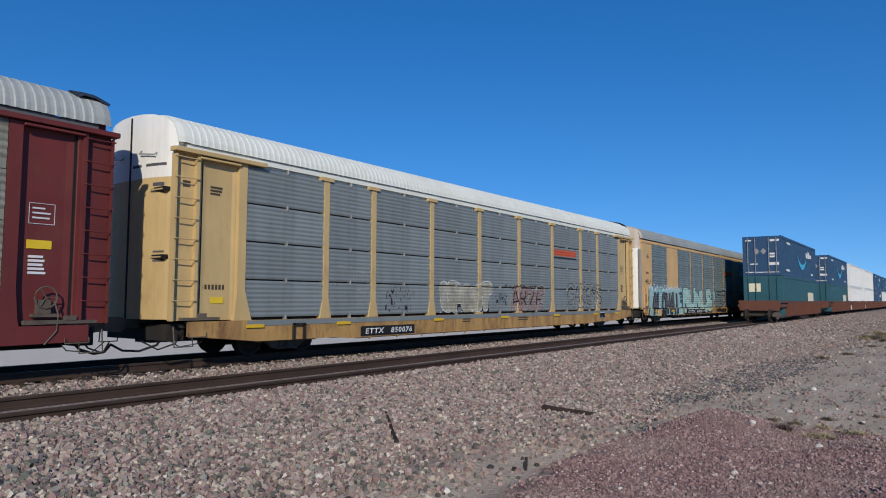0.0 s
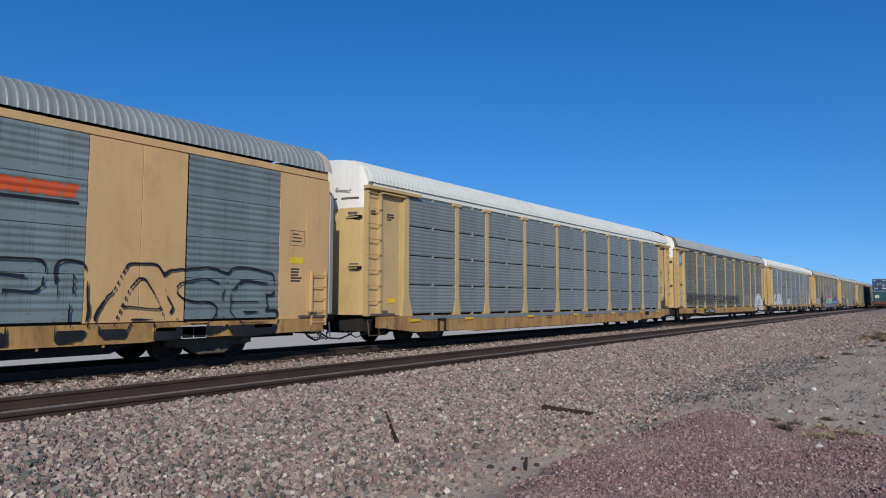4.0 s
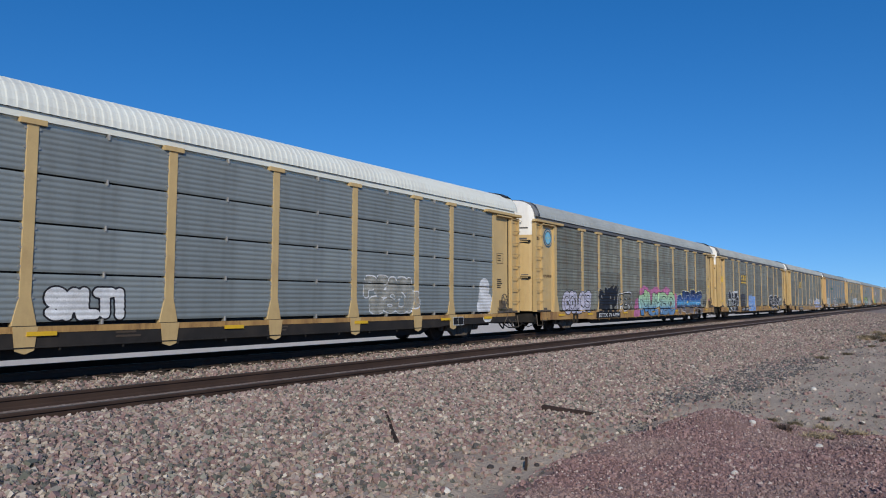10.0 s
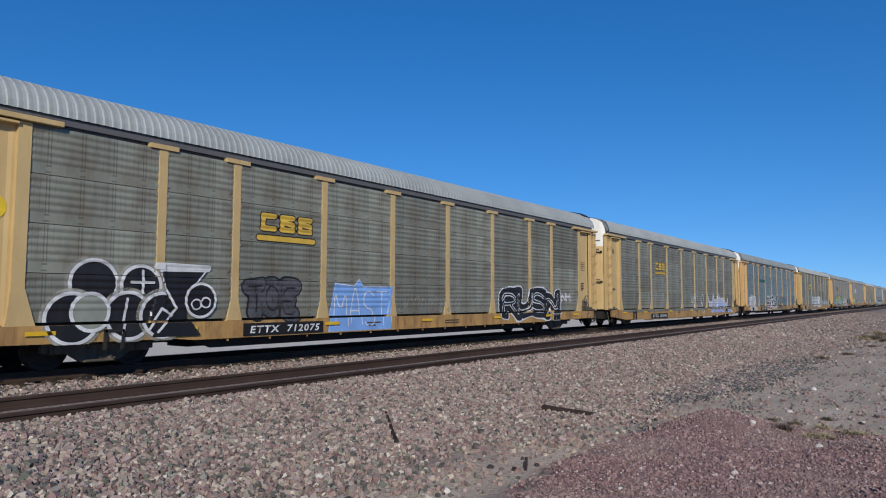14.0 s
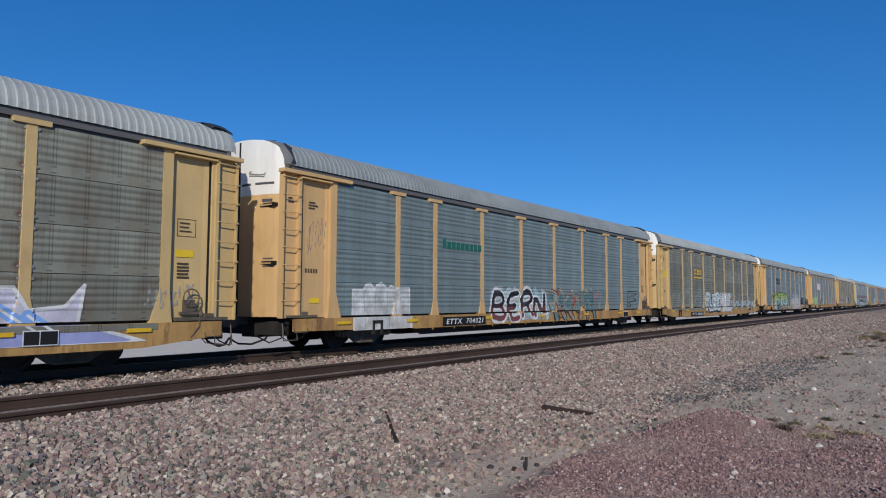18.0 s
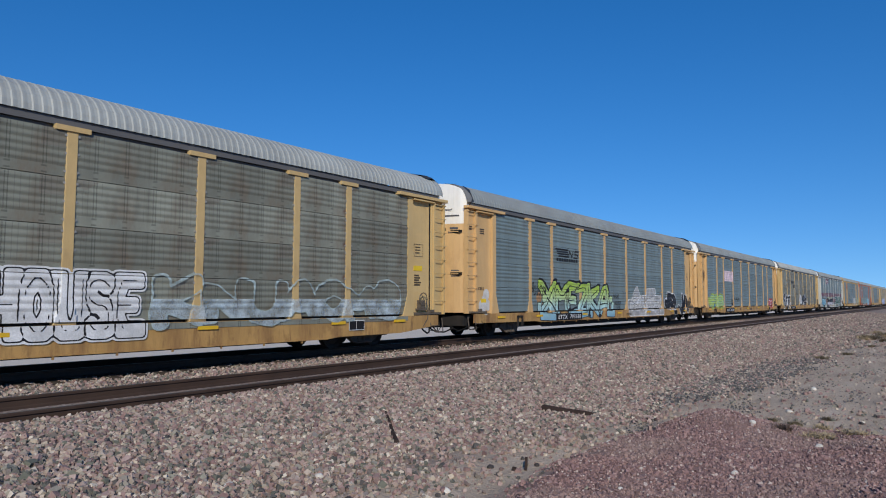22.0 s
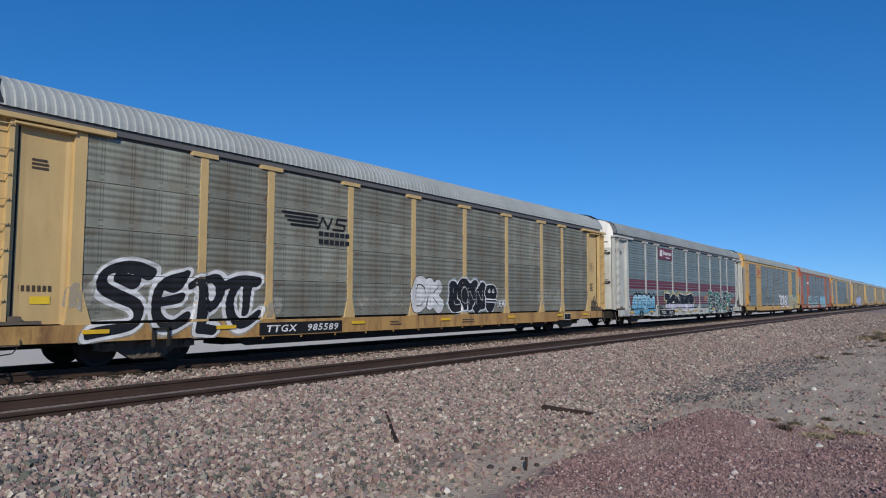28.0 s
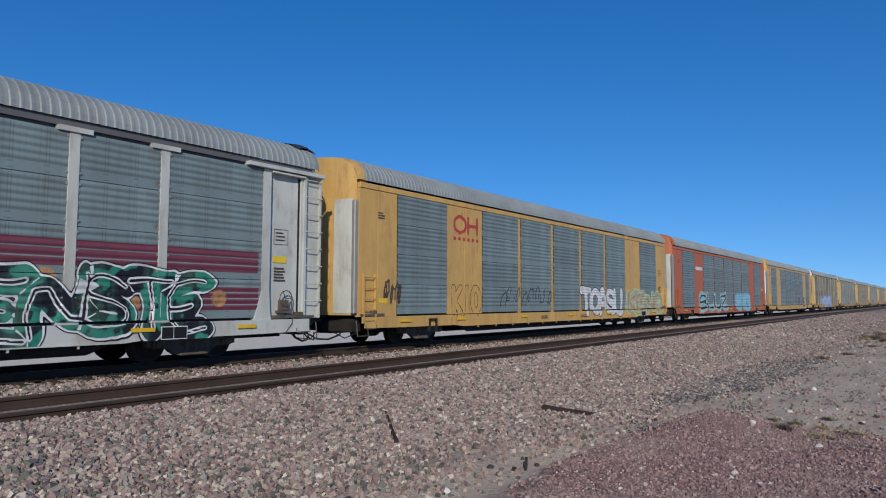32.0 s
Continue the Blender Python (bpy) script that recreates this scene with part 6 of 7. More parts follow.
paint(c, G, word("ALOHA!", -11.75, -6.95, 0.72, 1.76, 11, 0.22, 0.04), [(0.14, "black", L, H, (-0.07, -0.06)), (0.14, "black", L, H), (0.105, "shade", L, H)], "big grey letters outlined in black", 0.04, wild=0.02, block=4)
part("placard", boxes((-11.2, -10.6, Y_SILL - 0.05, Y_SILL - 0.005, 0.50, 0.87)), M["tan"], c, "square tan placard on the sill")
paint(c, G, word("IKNOW", -6.95, -6.2, 1.74, 1.94, 18) + word("ITS", -6.8, -6.4, 1.48, 1.66, 19) + word("OVER", -6.75, -6.2, 1.24, 1.42, 20), [(0.016, "navy", L, H)], "small dark handwriting", 0.025)
paint(c, G, word("RUNLS", -6.1, 0.55, 0.85, 1.98, 12, 0.2), [(0.28, "navy", L, H, (0.12, -0.08)), (0.285, "navy", L, H), (0.255, "mint", L, H)], "big pale mint letters with navy shading", 0.045, wild=0.04, block=3)
paint(c, G, word("201", 0.9, 1.6, 1.45, 2.0, 13), [(0.05, "cyan", L, H)], "pale cyan scrawl", 0.04)
paint(c, G, word("ESTIASE", 1.75, 11.6, 0.85, 1.85, 14, 0.16, 0.03), [(0.27, "black", L, 0.80), (0.28, "black", L, H, 0.022), (0.26, "black", 0.9, H, "seams"), (0.018, "black", L, H)], "large hollow letters drawn in black outline", wild=0.022, block=4)
paint(c, G, word("HELP", -12.9, -12.0, 2.35, 2.6, 15), [(0.022, "black", L, H)], "black handwriting on the corner sheet", wild=0.022)
paint(c, G, squiggle(-12.95, -12.3, 0.7, 2.0, 16, 5), [(0.02, "black", L, H)], "black scribbles")

c = CARS[2]
paint(c, G, word("NICR", 12.05, 12.75, 0.98, 1.18, 17), [(0.016, "red", L, H)], "small red tag", wild=0.022)
bars(c, "sill_mark", [(5.28, 5.46, 0.58, 0.78), (5.5, 5.68, 0.58, 0.78), (5.72, 5.92, 0.58, 0.78)], "brown", Y_SILL - 0.005, "brown sill emblem blocks")

c = CARS[3]
for i in range(4):
    paint(c, G, squiggle(-11.4, -4.2, 1.02 + 0.2 * i, 1.32 + 0.2 * i, 20 + i, 30), [(0.017, "black", L, H)], "rows of illegible black handwriting", 0.03)
    if i < 3:
        paint(c, G, squiggle(-4.2, 2.75, 1.02 + 0.24 * i, 1.36 + 0.24 * i, 30 + i, 24), [(0.018, "black", L, H)], "rows of illegible black handwriting", 0.03)
paint(c, G, polylines(GLYPH["G"], -12.75, -11.9, 1.05, 1.95), [(0.10, "silver", L, H), (0.10, "ghost", L, H, 0.02)], "faded silver scrawl on the corner sheet")
paint(c, G, discs([(8.9, 1.0), (9.0, 1.3), (9.4, 1.5), (9.4, 0.9), (9.9, 1.65), (10.0, 1.2), (10.4, 1.7), (10.3, 0.9), (10.8, 1.55), (10.9, 1.1), (11.3, 1.15), (11.6, 1.0), (11.2, 0.75), (8.75, 0.8)]),
      [(0.42, "white", L, H), (0.42, "black", L, H, 0.02)], "white bubble shape outlined in black")
paint(c, G, [[(9.0 + 0.0 * i + 0.45 * math.cos(1.05 * i), 1.15 + 0.45 * math.sin(1.05 * i)), (9.0, 1.15)] for i in range(6)] + [[(10.3 + (0.05 + 0.022 * j) * math.cos(0.8 * j), 1.25 + (0.05 + 0.022 * j) * math.sin(0.8 * j)) for j in range(14)]],
      [(0.018, "black", L, H)], "black spokes and spiral", 0.03)

c = CARS[4]
paint(c, G, word("CJEK", -11.2, -7.2, 1.15, 1.95, 41, 0.1), [(0.26, "silver", 0.97, H), (0.15, "white", 0.97, H)], "big blurred silver letters", wild=0.03, block=3)
paint(c, G, word("SALT!", -3.85, -2.35, 1.08, 1.52, 42, 0.12), [(0.13, "black", L, H), (0.095, "white", L, H)], "small white bubble letters outlined in black", 0.03)
paint(c, G, word("ULM", -6.6, -5.9, 1.15, 1.6, 43), [(0.04, "black", L, H), (0.02, "white", L, H)], "small tag", 0.03)
paint(c, G, word("PEARL", 4.75, 7.2, 1.55, 2.0, 44) + word("SOUP", 5.0, 7.3, 1.1, 1.4, 45), [(0.13, "ghost", L, H), (0.12, "white", L, H, 0.018)], "faded pale bubble letters", wild=0.022)
paint(c, G, discs([(10.95, 1.15), (11.05, 1.5), (11.1, 1.85), (11.3, 1.3), (11.2, 0.9)]), [(0.34, "white", 0.6, H)], "white sprayed blob")
paint(c, G, squiggle(-12.95, -11.95, 1.95, 2.4, 46, 5) + word("ATISA", -12.9, -12.0, 1.68, 1.92, 47), [(0.018, "red", L, H)], "red scrawl on the corner sheet", 0.03)
paint(c, G, discs([(-6.95, 1.1), (-6.95, 1.3), (-6.9, 1.45)]), [(0.14, "white", L, H)], "white patch")

c = CARS[5]
paint(c, G, word("COLOS", -11.0, -8.2, 1.0, 1.62, 51, 0.16), [(0.23, "black", L, H), (0.195, "lilac", L, H), (0.2, "black", L, H, "seams"), (0.02, "black", L, H)], "fat pale bubble letters outlined in black", 0.04, wild=0.022)
paint(c, G, word("RAPP", -7.1, -4.85, 0.70, 1.80, 52, 0.1), [(0.22, "ghost", L, H), (0.17, "black", L, H), (0.19, "black", L, 0.95)], "heavy black letters smeared over the panels and sill", 0.04, wild=0.05, block=1.4)
paint(c, G, [[(-5.9 + 0.16 * i, 1.75), (-5.75 + 0.17 * i, 2.0 + 0.08 * (i % 3))] for i in range(7)], [(0.06, "black", L, H)], "ragged black brush strokes", 0.04)
paint(c, G, word("PER", -4.75, -2.95, 1.0, 1.62, 53), [(0.16, "white", L, H, 0.022), (0.12, "black", L, H, 0.02), (0.03, "ghost", L, H)], "hollow letters edged in black and white", 0.035, wild=0.022, block=4)
paint(c, G, discs([(-1.4 + 0.42 * i, 1.78 + 0.12 * math.sin(i * 1.4)) for i in range(13)] + [(-2.2, 0.9), (-2.1, 1.2), (4.6, 1.2), (4.5, 1.5), (-2.3, 0.7), (-2.5, 0.62)]), [(0.33, "pink", L, H)], "pink spray clouds")
paint(c, G, word("NUMSO", -1.65, 4.1, 0.78, 1.62, 54, 0.2), [(0.30, "black", L, H), (0.265, "numso", L, H), (0.26, "black", L, H, "seams"), (0.022, "black", L, H)], "letters fading from pale green to blue", 0.045, wild=0.03, block=4)
paint(c, G, squiggle(-1.6, 4.0, 0.62, 0.85, 57, 7), [(0.012, "white", L, H)], "thin white highlights", 0.03)
paint(c, G, word("NORE", 4.95, 10.25, 0.80, 1.78, 55, 0.22), [(0.36, "yhaze", 1.0, H), (0.31, "white", L, H), (0.28, "black", L, H), (0.26, "nore", L, H), (0.25, "white", L, H, "seams"), (0.012, "white", L, H)], "big navy and blue letters with white outline", 0.045, wild=0.03, block=4)
paint(c, G, squiggle(10.7, 11.5, 1.0, 1.5, 56, 8), [(0.014, "black", L, H)], "black scribbles", 0.03)
paint(c, G, discs([(12.2, 1.3), (12.4, 1.2), (12.5, 1.4)]), [(0.14, "pink", L, H)], "pink smear on the corner sheet")

c = CARS[6]
for x, z, r in ((-10.42, 1.70, 0.46), (-9.45, 1.66, 0.42), (-9.72, 1.06, 0.47), (-8.98, 1.06, 0.46), (-10.84, 1.02, 0.48)):
    paint(c, G, discs([(x, z)]), [(r + 0.05, "ghost", L, H, 0.05), (r, "black", L, H), (r, "white", L, H, 0.035)], "black ball edged in white", 0.035)
paint(c, G, [[(-9.1, 2.10), (-7.86, 2.08)]], [(0.075, "white", L, H)], "white bar over the black letters", 0.04, fills=())
paint(c, G, [], [(0.02, "black", L, H), (0.0, "white", 1.55, H, 0.018)], "black wedge-shaped letter", 0.04, fills=[[(-9.05, 2.0), (-7.92, 2.02), (-8.35, 1.55), (-8.42, 1.0), (-8.1, 0.62), (-9.2, 0.62), (-8.8, 1.3)]])
paint(c, G, discs([(-10.49, 1.14)]), [(0.34, "bare", L, H), (0.36, "white", L, H, 0.035)], "round opening edged in white", 0.035)
paint(c, G, discs([(-8.05, 1.37)]), [(0.37, "black", L, H), (0.37, "white", L, H, 0.03)], "black eye edged in white", 0.035)
paint(c, G, discs([(-8.17, 1.28), (-7.93, 1.32)]), [(0.11, "white", L, H, 0.018)], "white rings in the eye", 0.03)
paint(c, G, [[(-9.43, 1.52), (-9.43, 1.98)], [(-9.68, 1.74), (-9.18, 1.74)], [(-9.3, 0.75), (-9.0, 1.2), (-8.75, 1.05)], [(-9.1, 0.7), (-8.65, 1.2), (-8.9, 1.6)], [(-9.85, 0.72), (-9.75, 1.4)]], [(0.028, "white", L, H)], "white strokes on black", 0.03)
paint(c, G, word("TOE", -6.75, -5.2, 1.05, 1.70, 62, 0.2), [(0.24, "black", L, H), (0.195, "grey", L, H), (0.2, "black", L, H, "seams"), (0.02, "black", L, H)], "grey bubble letters outlined in black", 0.04, wild=0.022)
paint(c, G, [], [(0.0, "sky", L, 2.1), (-0.02, "white", L, 2.1, 0.012)], "light blue painted block edged in thin white", 0.04, fills=[[(-4.15, 0.52), (-3.85, 1.86), (-3.1, 1.80), (-2.86, 2.0), (-2.7, 1.78), (-1.42, 1.80), (-1.55, 0.52)]])
paint(c, G, word("MAST", -3.9, -1.6, 0.65, 1.7, 63), [(0.018, "white", L, H)], "thin white outlines on blue", 0.03)
paint(c, G, squiggle(-1.2, 3.8, 1.0, 1.5, 64, 14), [(0.016, "chalk", L, H)], "thin chalky scrawl", 0.03)
paint(c, G, word("RUSN", 5.0, 9.6, 0.92, 1.62, 65, 0.1), [(0.31, "white", L, H), (0.26, "black", L, H), (0.05, "white", L, H, 0.018)], "white scrawled letters on black", 0.045, wild=0.03, block=4)
paint(c, G, word("NM", 9.9, 10.8, 1.35, 1.7, 66), [(0.05, "white", L, H)], "white tag", 0.03)

c = CARS[7]
paint(c, G, word("MYIIB", 0.6, 3.5, 0.62, 1.95, 71, 0.1), [(0.026, "white", L, H), (0.09, "white", L, 1.2, 0.008)], "thin white hollow letters", 0.03, wild=0.05)
STAR = [(4.42, 1.85), (4.95, 1.30), (5.6, 1.30), (5.95, 1.92), (6.15, 1.47), (6.85, 1.45), (7.0, 1.72), (7.08, 1.38), (7.52, 1.90), (7.7, 1.57), (8.85, 1.60), (9.1, 1.18), (9.75, 1.25), (10.1, 1.66), (10.0, 0.92), (11.35, 0.52), (8.4, 0.5), (5.5, 0.45), (5.0, 0.72)]
paint(c, G, [], [(0.0, "lilac", 0.86, H), (0.0, "peri", L, 0.9), (0.0, "white", L, H, 0.035)], "lilac spiky star shape edged in white", 0.04, fills=[STAR])
paint(c, G, [[(5.3, 0.6), (6.2, 1.0), (6.0, 1.3)], [(6.4, 0.6), (7.1, 1.15), (7.5, 0.85), (7.9, 1.3)], [(7.0, 0.5), (7.6, 0.8), (8.5, 0.6)], [(8.0, 0.95), (8.6, 1.25), (9.2, 0.8)], [(9.1, 1.1), (9.6, 0.75)]], [(0.10, "sky", 0.9, H), (0.025, "white", L, H)], "white strokes and blue shading in the star", 0.035, wild=0.03)
paint(c, G, squiggle(11.3, 12.6, 1.2, 1.7, 73, 7), [(0.02, "chalk", L, H)], "chalky tag")

c = CARS[8]
paint(c, G, [], [(0.0, "milk", L, H), (0.0, "white", L, H, 0.022)], "milky white block with round tops", 0.04, fills=[[(-11.0, 0.52), (-11.0, 1.68), (-10.55, 1.68), (-10.48, 1.82), (-10.25, 1.87), (-10.07, 1.70), (-9.97, 1.84), (-9.75, 1.90), (-9.52, 1.72), (-9.35, 1.82), (-9.15, 1.75), (-8.45, 1.76), (-8.4, 0.52)]])
paint(c, G, [[(-10.5, 0.6), (-10.55, 1.65)], [(-10.05, 0.6), (-10.05, 1.65)], [(-9.5, 0.6), (-9.5, 1.65)], [(-9.1, 0.6), (-9.12, 1.65)]], [(0.02, "silver", L, H)], "faint lines on white", 0.03, wild=0.02)
paint(c, G, discs([(-3.4 + 0.36 * i, 1.5 + 0.12 * math.sin(i * 2.2)) for i in range(12)] + [(-3.4 + 0.4 * i, 0.95) for i in range(11)]), [(0.36, "haze", L, H), (0.2, "cyan", L, H)], "pale blue haze of spray")
paint(c, G, word("BERN", -3.7, 0.6, 0.72, 1.66, 82, 0.2), [(0.20, "white", L, H), (0.10, "bern", L, H), (0.20, "cream", L, H, 0.014)], "black and maroon letters edged in white", 0.04, wild=0.04, block=1.3)
paint(c, G, discs([(1.0 + 0.5 * i, 1.5 + 0.2 * math.sin(i * 2.1)) for i in range(11)]), [(0.2, "pinkish", L, H)], "faint reddish haze")
paint(c, G, [[(1.2 + 0.78 * i + (0.06 + 0.03 * j) * math.cos(0.9 * j + i), 1.35 + 0.12 * math.sin(2 * i) + (0.06 + 0.03 * j) * math.sin(0.9 * j + i)) for j in range(11)] + [(1.5 + 0.78 * i, 0.62)] for i in range(6)], [(0.15, "scroll", L, H), (0.15, "black", L, H, 0.016), (0.15, "black", L, 0.95, 0.03), (0.11, "cream", L, H, 0.012), (0.05, "black", 1.1, H, 0.010)], "faded teal and sand scrollwork letters", 0.04, wild=0.02)
paint(c, G, discs([(0.95, 1.8), (1.95, 1.85), (2.1, 1.72), (3.1, 1.8), (4.6, 1.85), (5.2, 1.9), (6.05, 1.2), (6.1, 1.05)]), [(0.085, "cream", L, H)], "pale paint spots", 0.04)
paint(c, G, [[(9.85, 1.05), (9.9, 1.85), (11.2, 1.88), (10.7, 1.6), (11.1, 1.4), (10.0, 1.3), (10.4, 1.1), (9.85, 1.05)], [(10.95, 1.68), (11.05, 1.72)], [(10.1, 1.5), (10.6, 1.7)]], [(0.022, "black", L, H)], "black scribbled figure", 0.03)
paint(c, G, squiggle(-12.7, -11.95, 2.6, 3.6, 85, 5), [(0.012, "pinkish", L, 5)], "faint red scrawl on the corner sheet", 0.03)

c = CARS[9]
paint(c, G, word("ARNSO", -8.9, -3.6, 1.0, 1.95, 91, 0.12), [(0.20, "dust", L, H, 0.022), (0.03, "dust", L, H, 0.012)], "large thin chalk outlines", 0.04, wild=0.04, block=3)
paint(c, G, word("RUSE", -3.9, -0.2, 0.85, 1.72, 92, 0.14), [(0.25, "black", L, H, (-0.08, -0.10)), (0.245, "black", L, H), (0.22, "ice", L, H), (0.10, "haze", L, 1.3), (0.2, "black", L, H, "seams"), (0.02, "black", L, H)], "ice-white letters with black shading", 0.04, wild=0.03, block=3)
paint(c, G, word("HOUSE", 0.05, 2.95, 0.78, 1.78, 93, 0.2, 0.02), [(0.22, "white", L, H), (0.185, "black", L, H), (0.16, "white", L, H), (0.16, "black", L, H, "seams"), (0.012, "black", L, H)], "white block letters outlined in black", 0.035, block=5)
paint(c, G, word("KNUAOMB", 3.3, 11.2, 1.0, 1.72, 94, 0.12), [(0.19, "dust", L, H, 0.022), (0.19, "haze", L, 1.4)], "thin chalk outlines", 0.04, wild=0.04, block=3)

c = CARS[10]
XME = word("XMEZKA", -8.0, -1.1, 0.80, 2.05, 101, -0.12, 0.16)
paint(c, G, discs([(-8.3, 1.5), (-7.8, 1.25), (-4.2, 0.8), (-1.4, 0.75), (-1.0, 1.0)]), [(0.22, "peach", L, H)], "peach spray patches")
paint(c, G, XME, [(0.235, "black", L, 2.4, (0.07, 0.05)), (0.215, "black", L, 2.4), (0.19, "xme", L, 2.4), (0.185, "black", L, H, "seams"), (0.022, "black", L, H)], "tangled lime and turquoise letters outlined in black", 0.04, wild=0.035, block=4)
paint(c, G, [[(-8.3, 1.15), (-8.2, 0.72), (-6.9, 0.68)], [(-7.9, 1.45), (-7.8, 1.5)], [(-1.3, 0.75), (-0.6, 0.72), (-0.55, 1.15)], [(-0.85, 1.42), (-0.75, 1.45)]], [(0.17, "black", L, H), (0.14, "xme", L, H)], "turquoise tails outlined in black", 0.04, block=4)
paint(c, G, word("TRUE", -0.5, 0.3, 1.52, 1.68, 102) + word("NEVER", -0.3, 0.55, 1.18, 1.34, 103) + word("DIE", 0.0, 0.5, 0.98, 1.12, 104), [(0.014, "black", L, H)], "small black handwriting", 0.025)
BLK = [[(1.75, 0.75), (1.7, 1.25), (2.4, 1.3), (2.5, 1.6), (2.95, 1.95), (3.35, 1.4), (3.6, 1.45), (4.4, 1.5), (4.6, 1.85), (5.75, 1.9), (5.6, 1.5), (6.7, 1.45), (6.4, 1.1), (7.0, 0.75), (1.75, 0.75)], [(1.9, 1.0), (6.6, 1.0)], [(2.6, 1.3), (5.6, 1.3)], [(2.6, 1.6), (3.1, 1.6)], [(4.7, 1.65), (5.5, 1.7)]]
paint(c, G, BLK, [(0.20, "silver", L, H), (0.19, "white", L, H, 0.028)], "crumpled silver painted block")
paint(c, G, word("SEZA", 2.2, 6.6, 0.85, 1.5, 105) + squiggle(1.9, 6.8, 0.7, 1.6, 109, 12), [(0.05, "white", L, H), (0.012, "grey", L, H)], "white outlines on silver", 0.04, wild=0.03)
paint(c, G, discs([(4.25, 1.1)]), [(0.2, "white", L, H, 0.03)], "white ring", 0.04)
paint(c, G, word("JRO", 7.65, 9.5, 1.1, 1.62, 106, 0.22), [(0.29, "white", L, H), (0.235, "black", L, H), (0.012, "silver", L, H)], "fat black letters edged in white", 0.04, wild=0.022)
paint(c, G, word("JA", 10.2, 11.9, 0.72, 1.65, 107, 0.1), [(0.23, "white", L, H), (0.17, "black", L, H)], "black scrawl edged in white", wild=0.022)
paint(c, G, squiggle(-9.0, -7.6, 1.6, 2.1, 108, 6), [(0.018, "black", L, H)], "black handwriting", 0.03)
paint(c, G, discs([(-12.5, 1.2), (-12.3, 1.4), (-12.1, 1.2), (-12.2, 1.6), (-12.45, 1.05)]), [(0.2, "milk", L, H)], "pale grey patch on the corner sheet")

c = CARS[11]
paint(c, G, discs([(-10.8 + 0.3 * i, 1.3 + 0.15 * math.sin(i * 2)) for i in range(12)]), [(0.30, "blue", L, H)], "blue haze of spray")
paint(c, G, word("SPIKES", -10.9, -7.5, 1.05, 1.62, 111, 0.1), [(0.27, "limehaze", L, H), (0.16, "aqua", L, H), (0.135, "lime", L, H), (0.02, "blue", L, H)], "lime letters edged in blue", 0.045, wild=0.03)
paint(c, G, squiggle(-11.6, -10.95, 1.0, 1.65, 112, 5), [(0.03, "lime", L, H)], "lime scrawl")
paint(c, G, discs([(-10.4, 1.85), (-10.0, 1.93), (-9.3, 1.9), (-8.6, 1.88), (-8.0, 1.7), (-7.5, 1.55)]), [(0.06, "lime", L, H)], "lime paint spots")
paint(c, G, squiggle(-5.0, -4.4, 1.0, 1.6, 113, 4) + squiggle(-3.9, -2.2, 1.35, 1.65, 114, 9), [(0.018, "black", L, H)], "small black tags", 0.03)
paint(c, G, polylines("46 28 07 05 40 85 87 68 46", -12.66, -12.28, 2.0, 2.42) + squiggle(-12.8, -12.0, 2.55, 3.5, 115, 6), [(0.014, "stencil", L, 5)], "hand-drawn heart and scrawl", 0.02)
paint(c, G, word("OO", 9.6, 11.2, 0.85, 1.4, 116, 0.1), [(0.22, "red", L, H), (0.06, "rose", L, H)], "red bubble letters", wild=0.022)

c = CARS[12]
SEPT = [[(-10.25, 1.93), (-10.7, 2.10), (-11.22, 1.98), (-11.35, 1.65), (-10.9, 1.45), (-10.5, 1.28), (-10.5, 0.95), (-10.9, 0.80), (-11.5, 0.70)], [(-10.95, 1.85), (-10.6, 1.72)],
        [(-9.5, 1.88), (-9.95, 1.76), (-10.15, 1.40), (-10.1, 1.00), (-9.8, 0.80), (-9.42, 0.98)], [(-10.1, 1.32), (-9.55, 1.42)], [(-9.9, 1.75), (-9.6, 1.60), (-9.4, 1.92)],
        [(-9.25, 1.70), (-9.0, 1.86), (-8.93, 1.20), (-9.1, 0.72)], [(-9.0, 1.80), (-8.62, 1.90), (-8.48, 1.50), (-8.72, 1.20), (-8.95, 1.25)], [(-9.1, 0.72), (-8.75, 0.68)],
        [(-8.42, 1.70), (-8.0, 1.86), (-7.48, 1.82)], [(-8.05, 1.80), (-8.28, 1.40), (-8.2, 0.95), (-7.9, 0.78), (-7.48, 1.05)], [(-7.78, 1.70), (-7.82, 1.10)]]
SEPT = [polyline_round(p) for p in SEPT]
paint(c, G, SEPT, [(0.30, "ghost", L, H), (0.25, "white", L, H), (0.145, "black", L, H)], "black broad-nibbed letters haloed in white", 0.035, wild=0.012, nib=(40, 0.62))
paint(c, G, word("RAMEN.", -3.95, -2.9, 1.2, 1.5, 122), [(0.03, "ghost", L, H)], "pale tag", 0.03)
paint(c, G, word("ERSKT", -2.8, -1.9, 1.4, 1.62, 123) + word("DMR", -2.6, -1.9, 1.16, 1.34, 124), [(0.026, "ghost", L, H)], "pale tag", 0.03)
paint(c, G, word("DK", -1.35, 0.05, 1.2, 1.85, 120, 0.25), [(0.26, "black", L, H), (0.235, "white", L, H), (0.23, "black", L, H, "seams"), (0.015, "black", L, H)], "fat white letters outlined in black", 0.04, wild=0.03)
paint(c, G, word("LONN", 0.7, 2.6, 1.22, 1.82, 125, 0.16), [(0.36, "haze", L, H), (0.31, "white", L, H), (0.27, "black", L, H), (0.27, "white", L, H, "seams"), (0.018, "silver", L, H)], "black bubble letters edged in white", 0.04, wild=0.022)
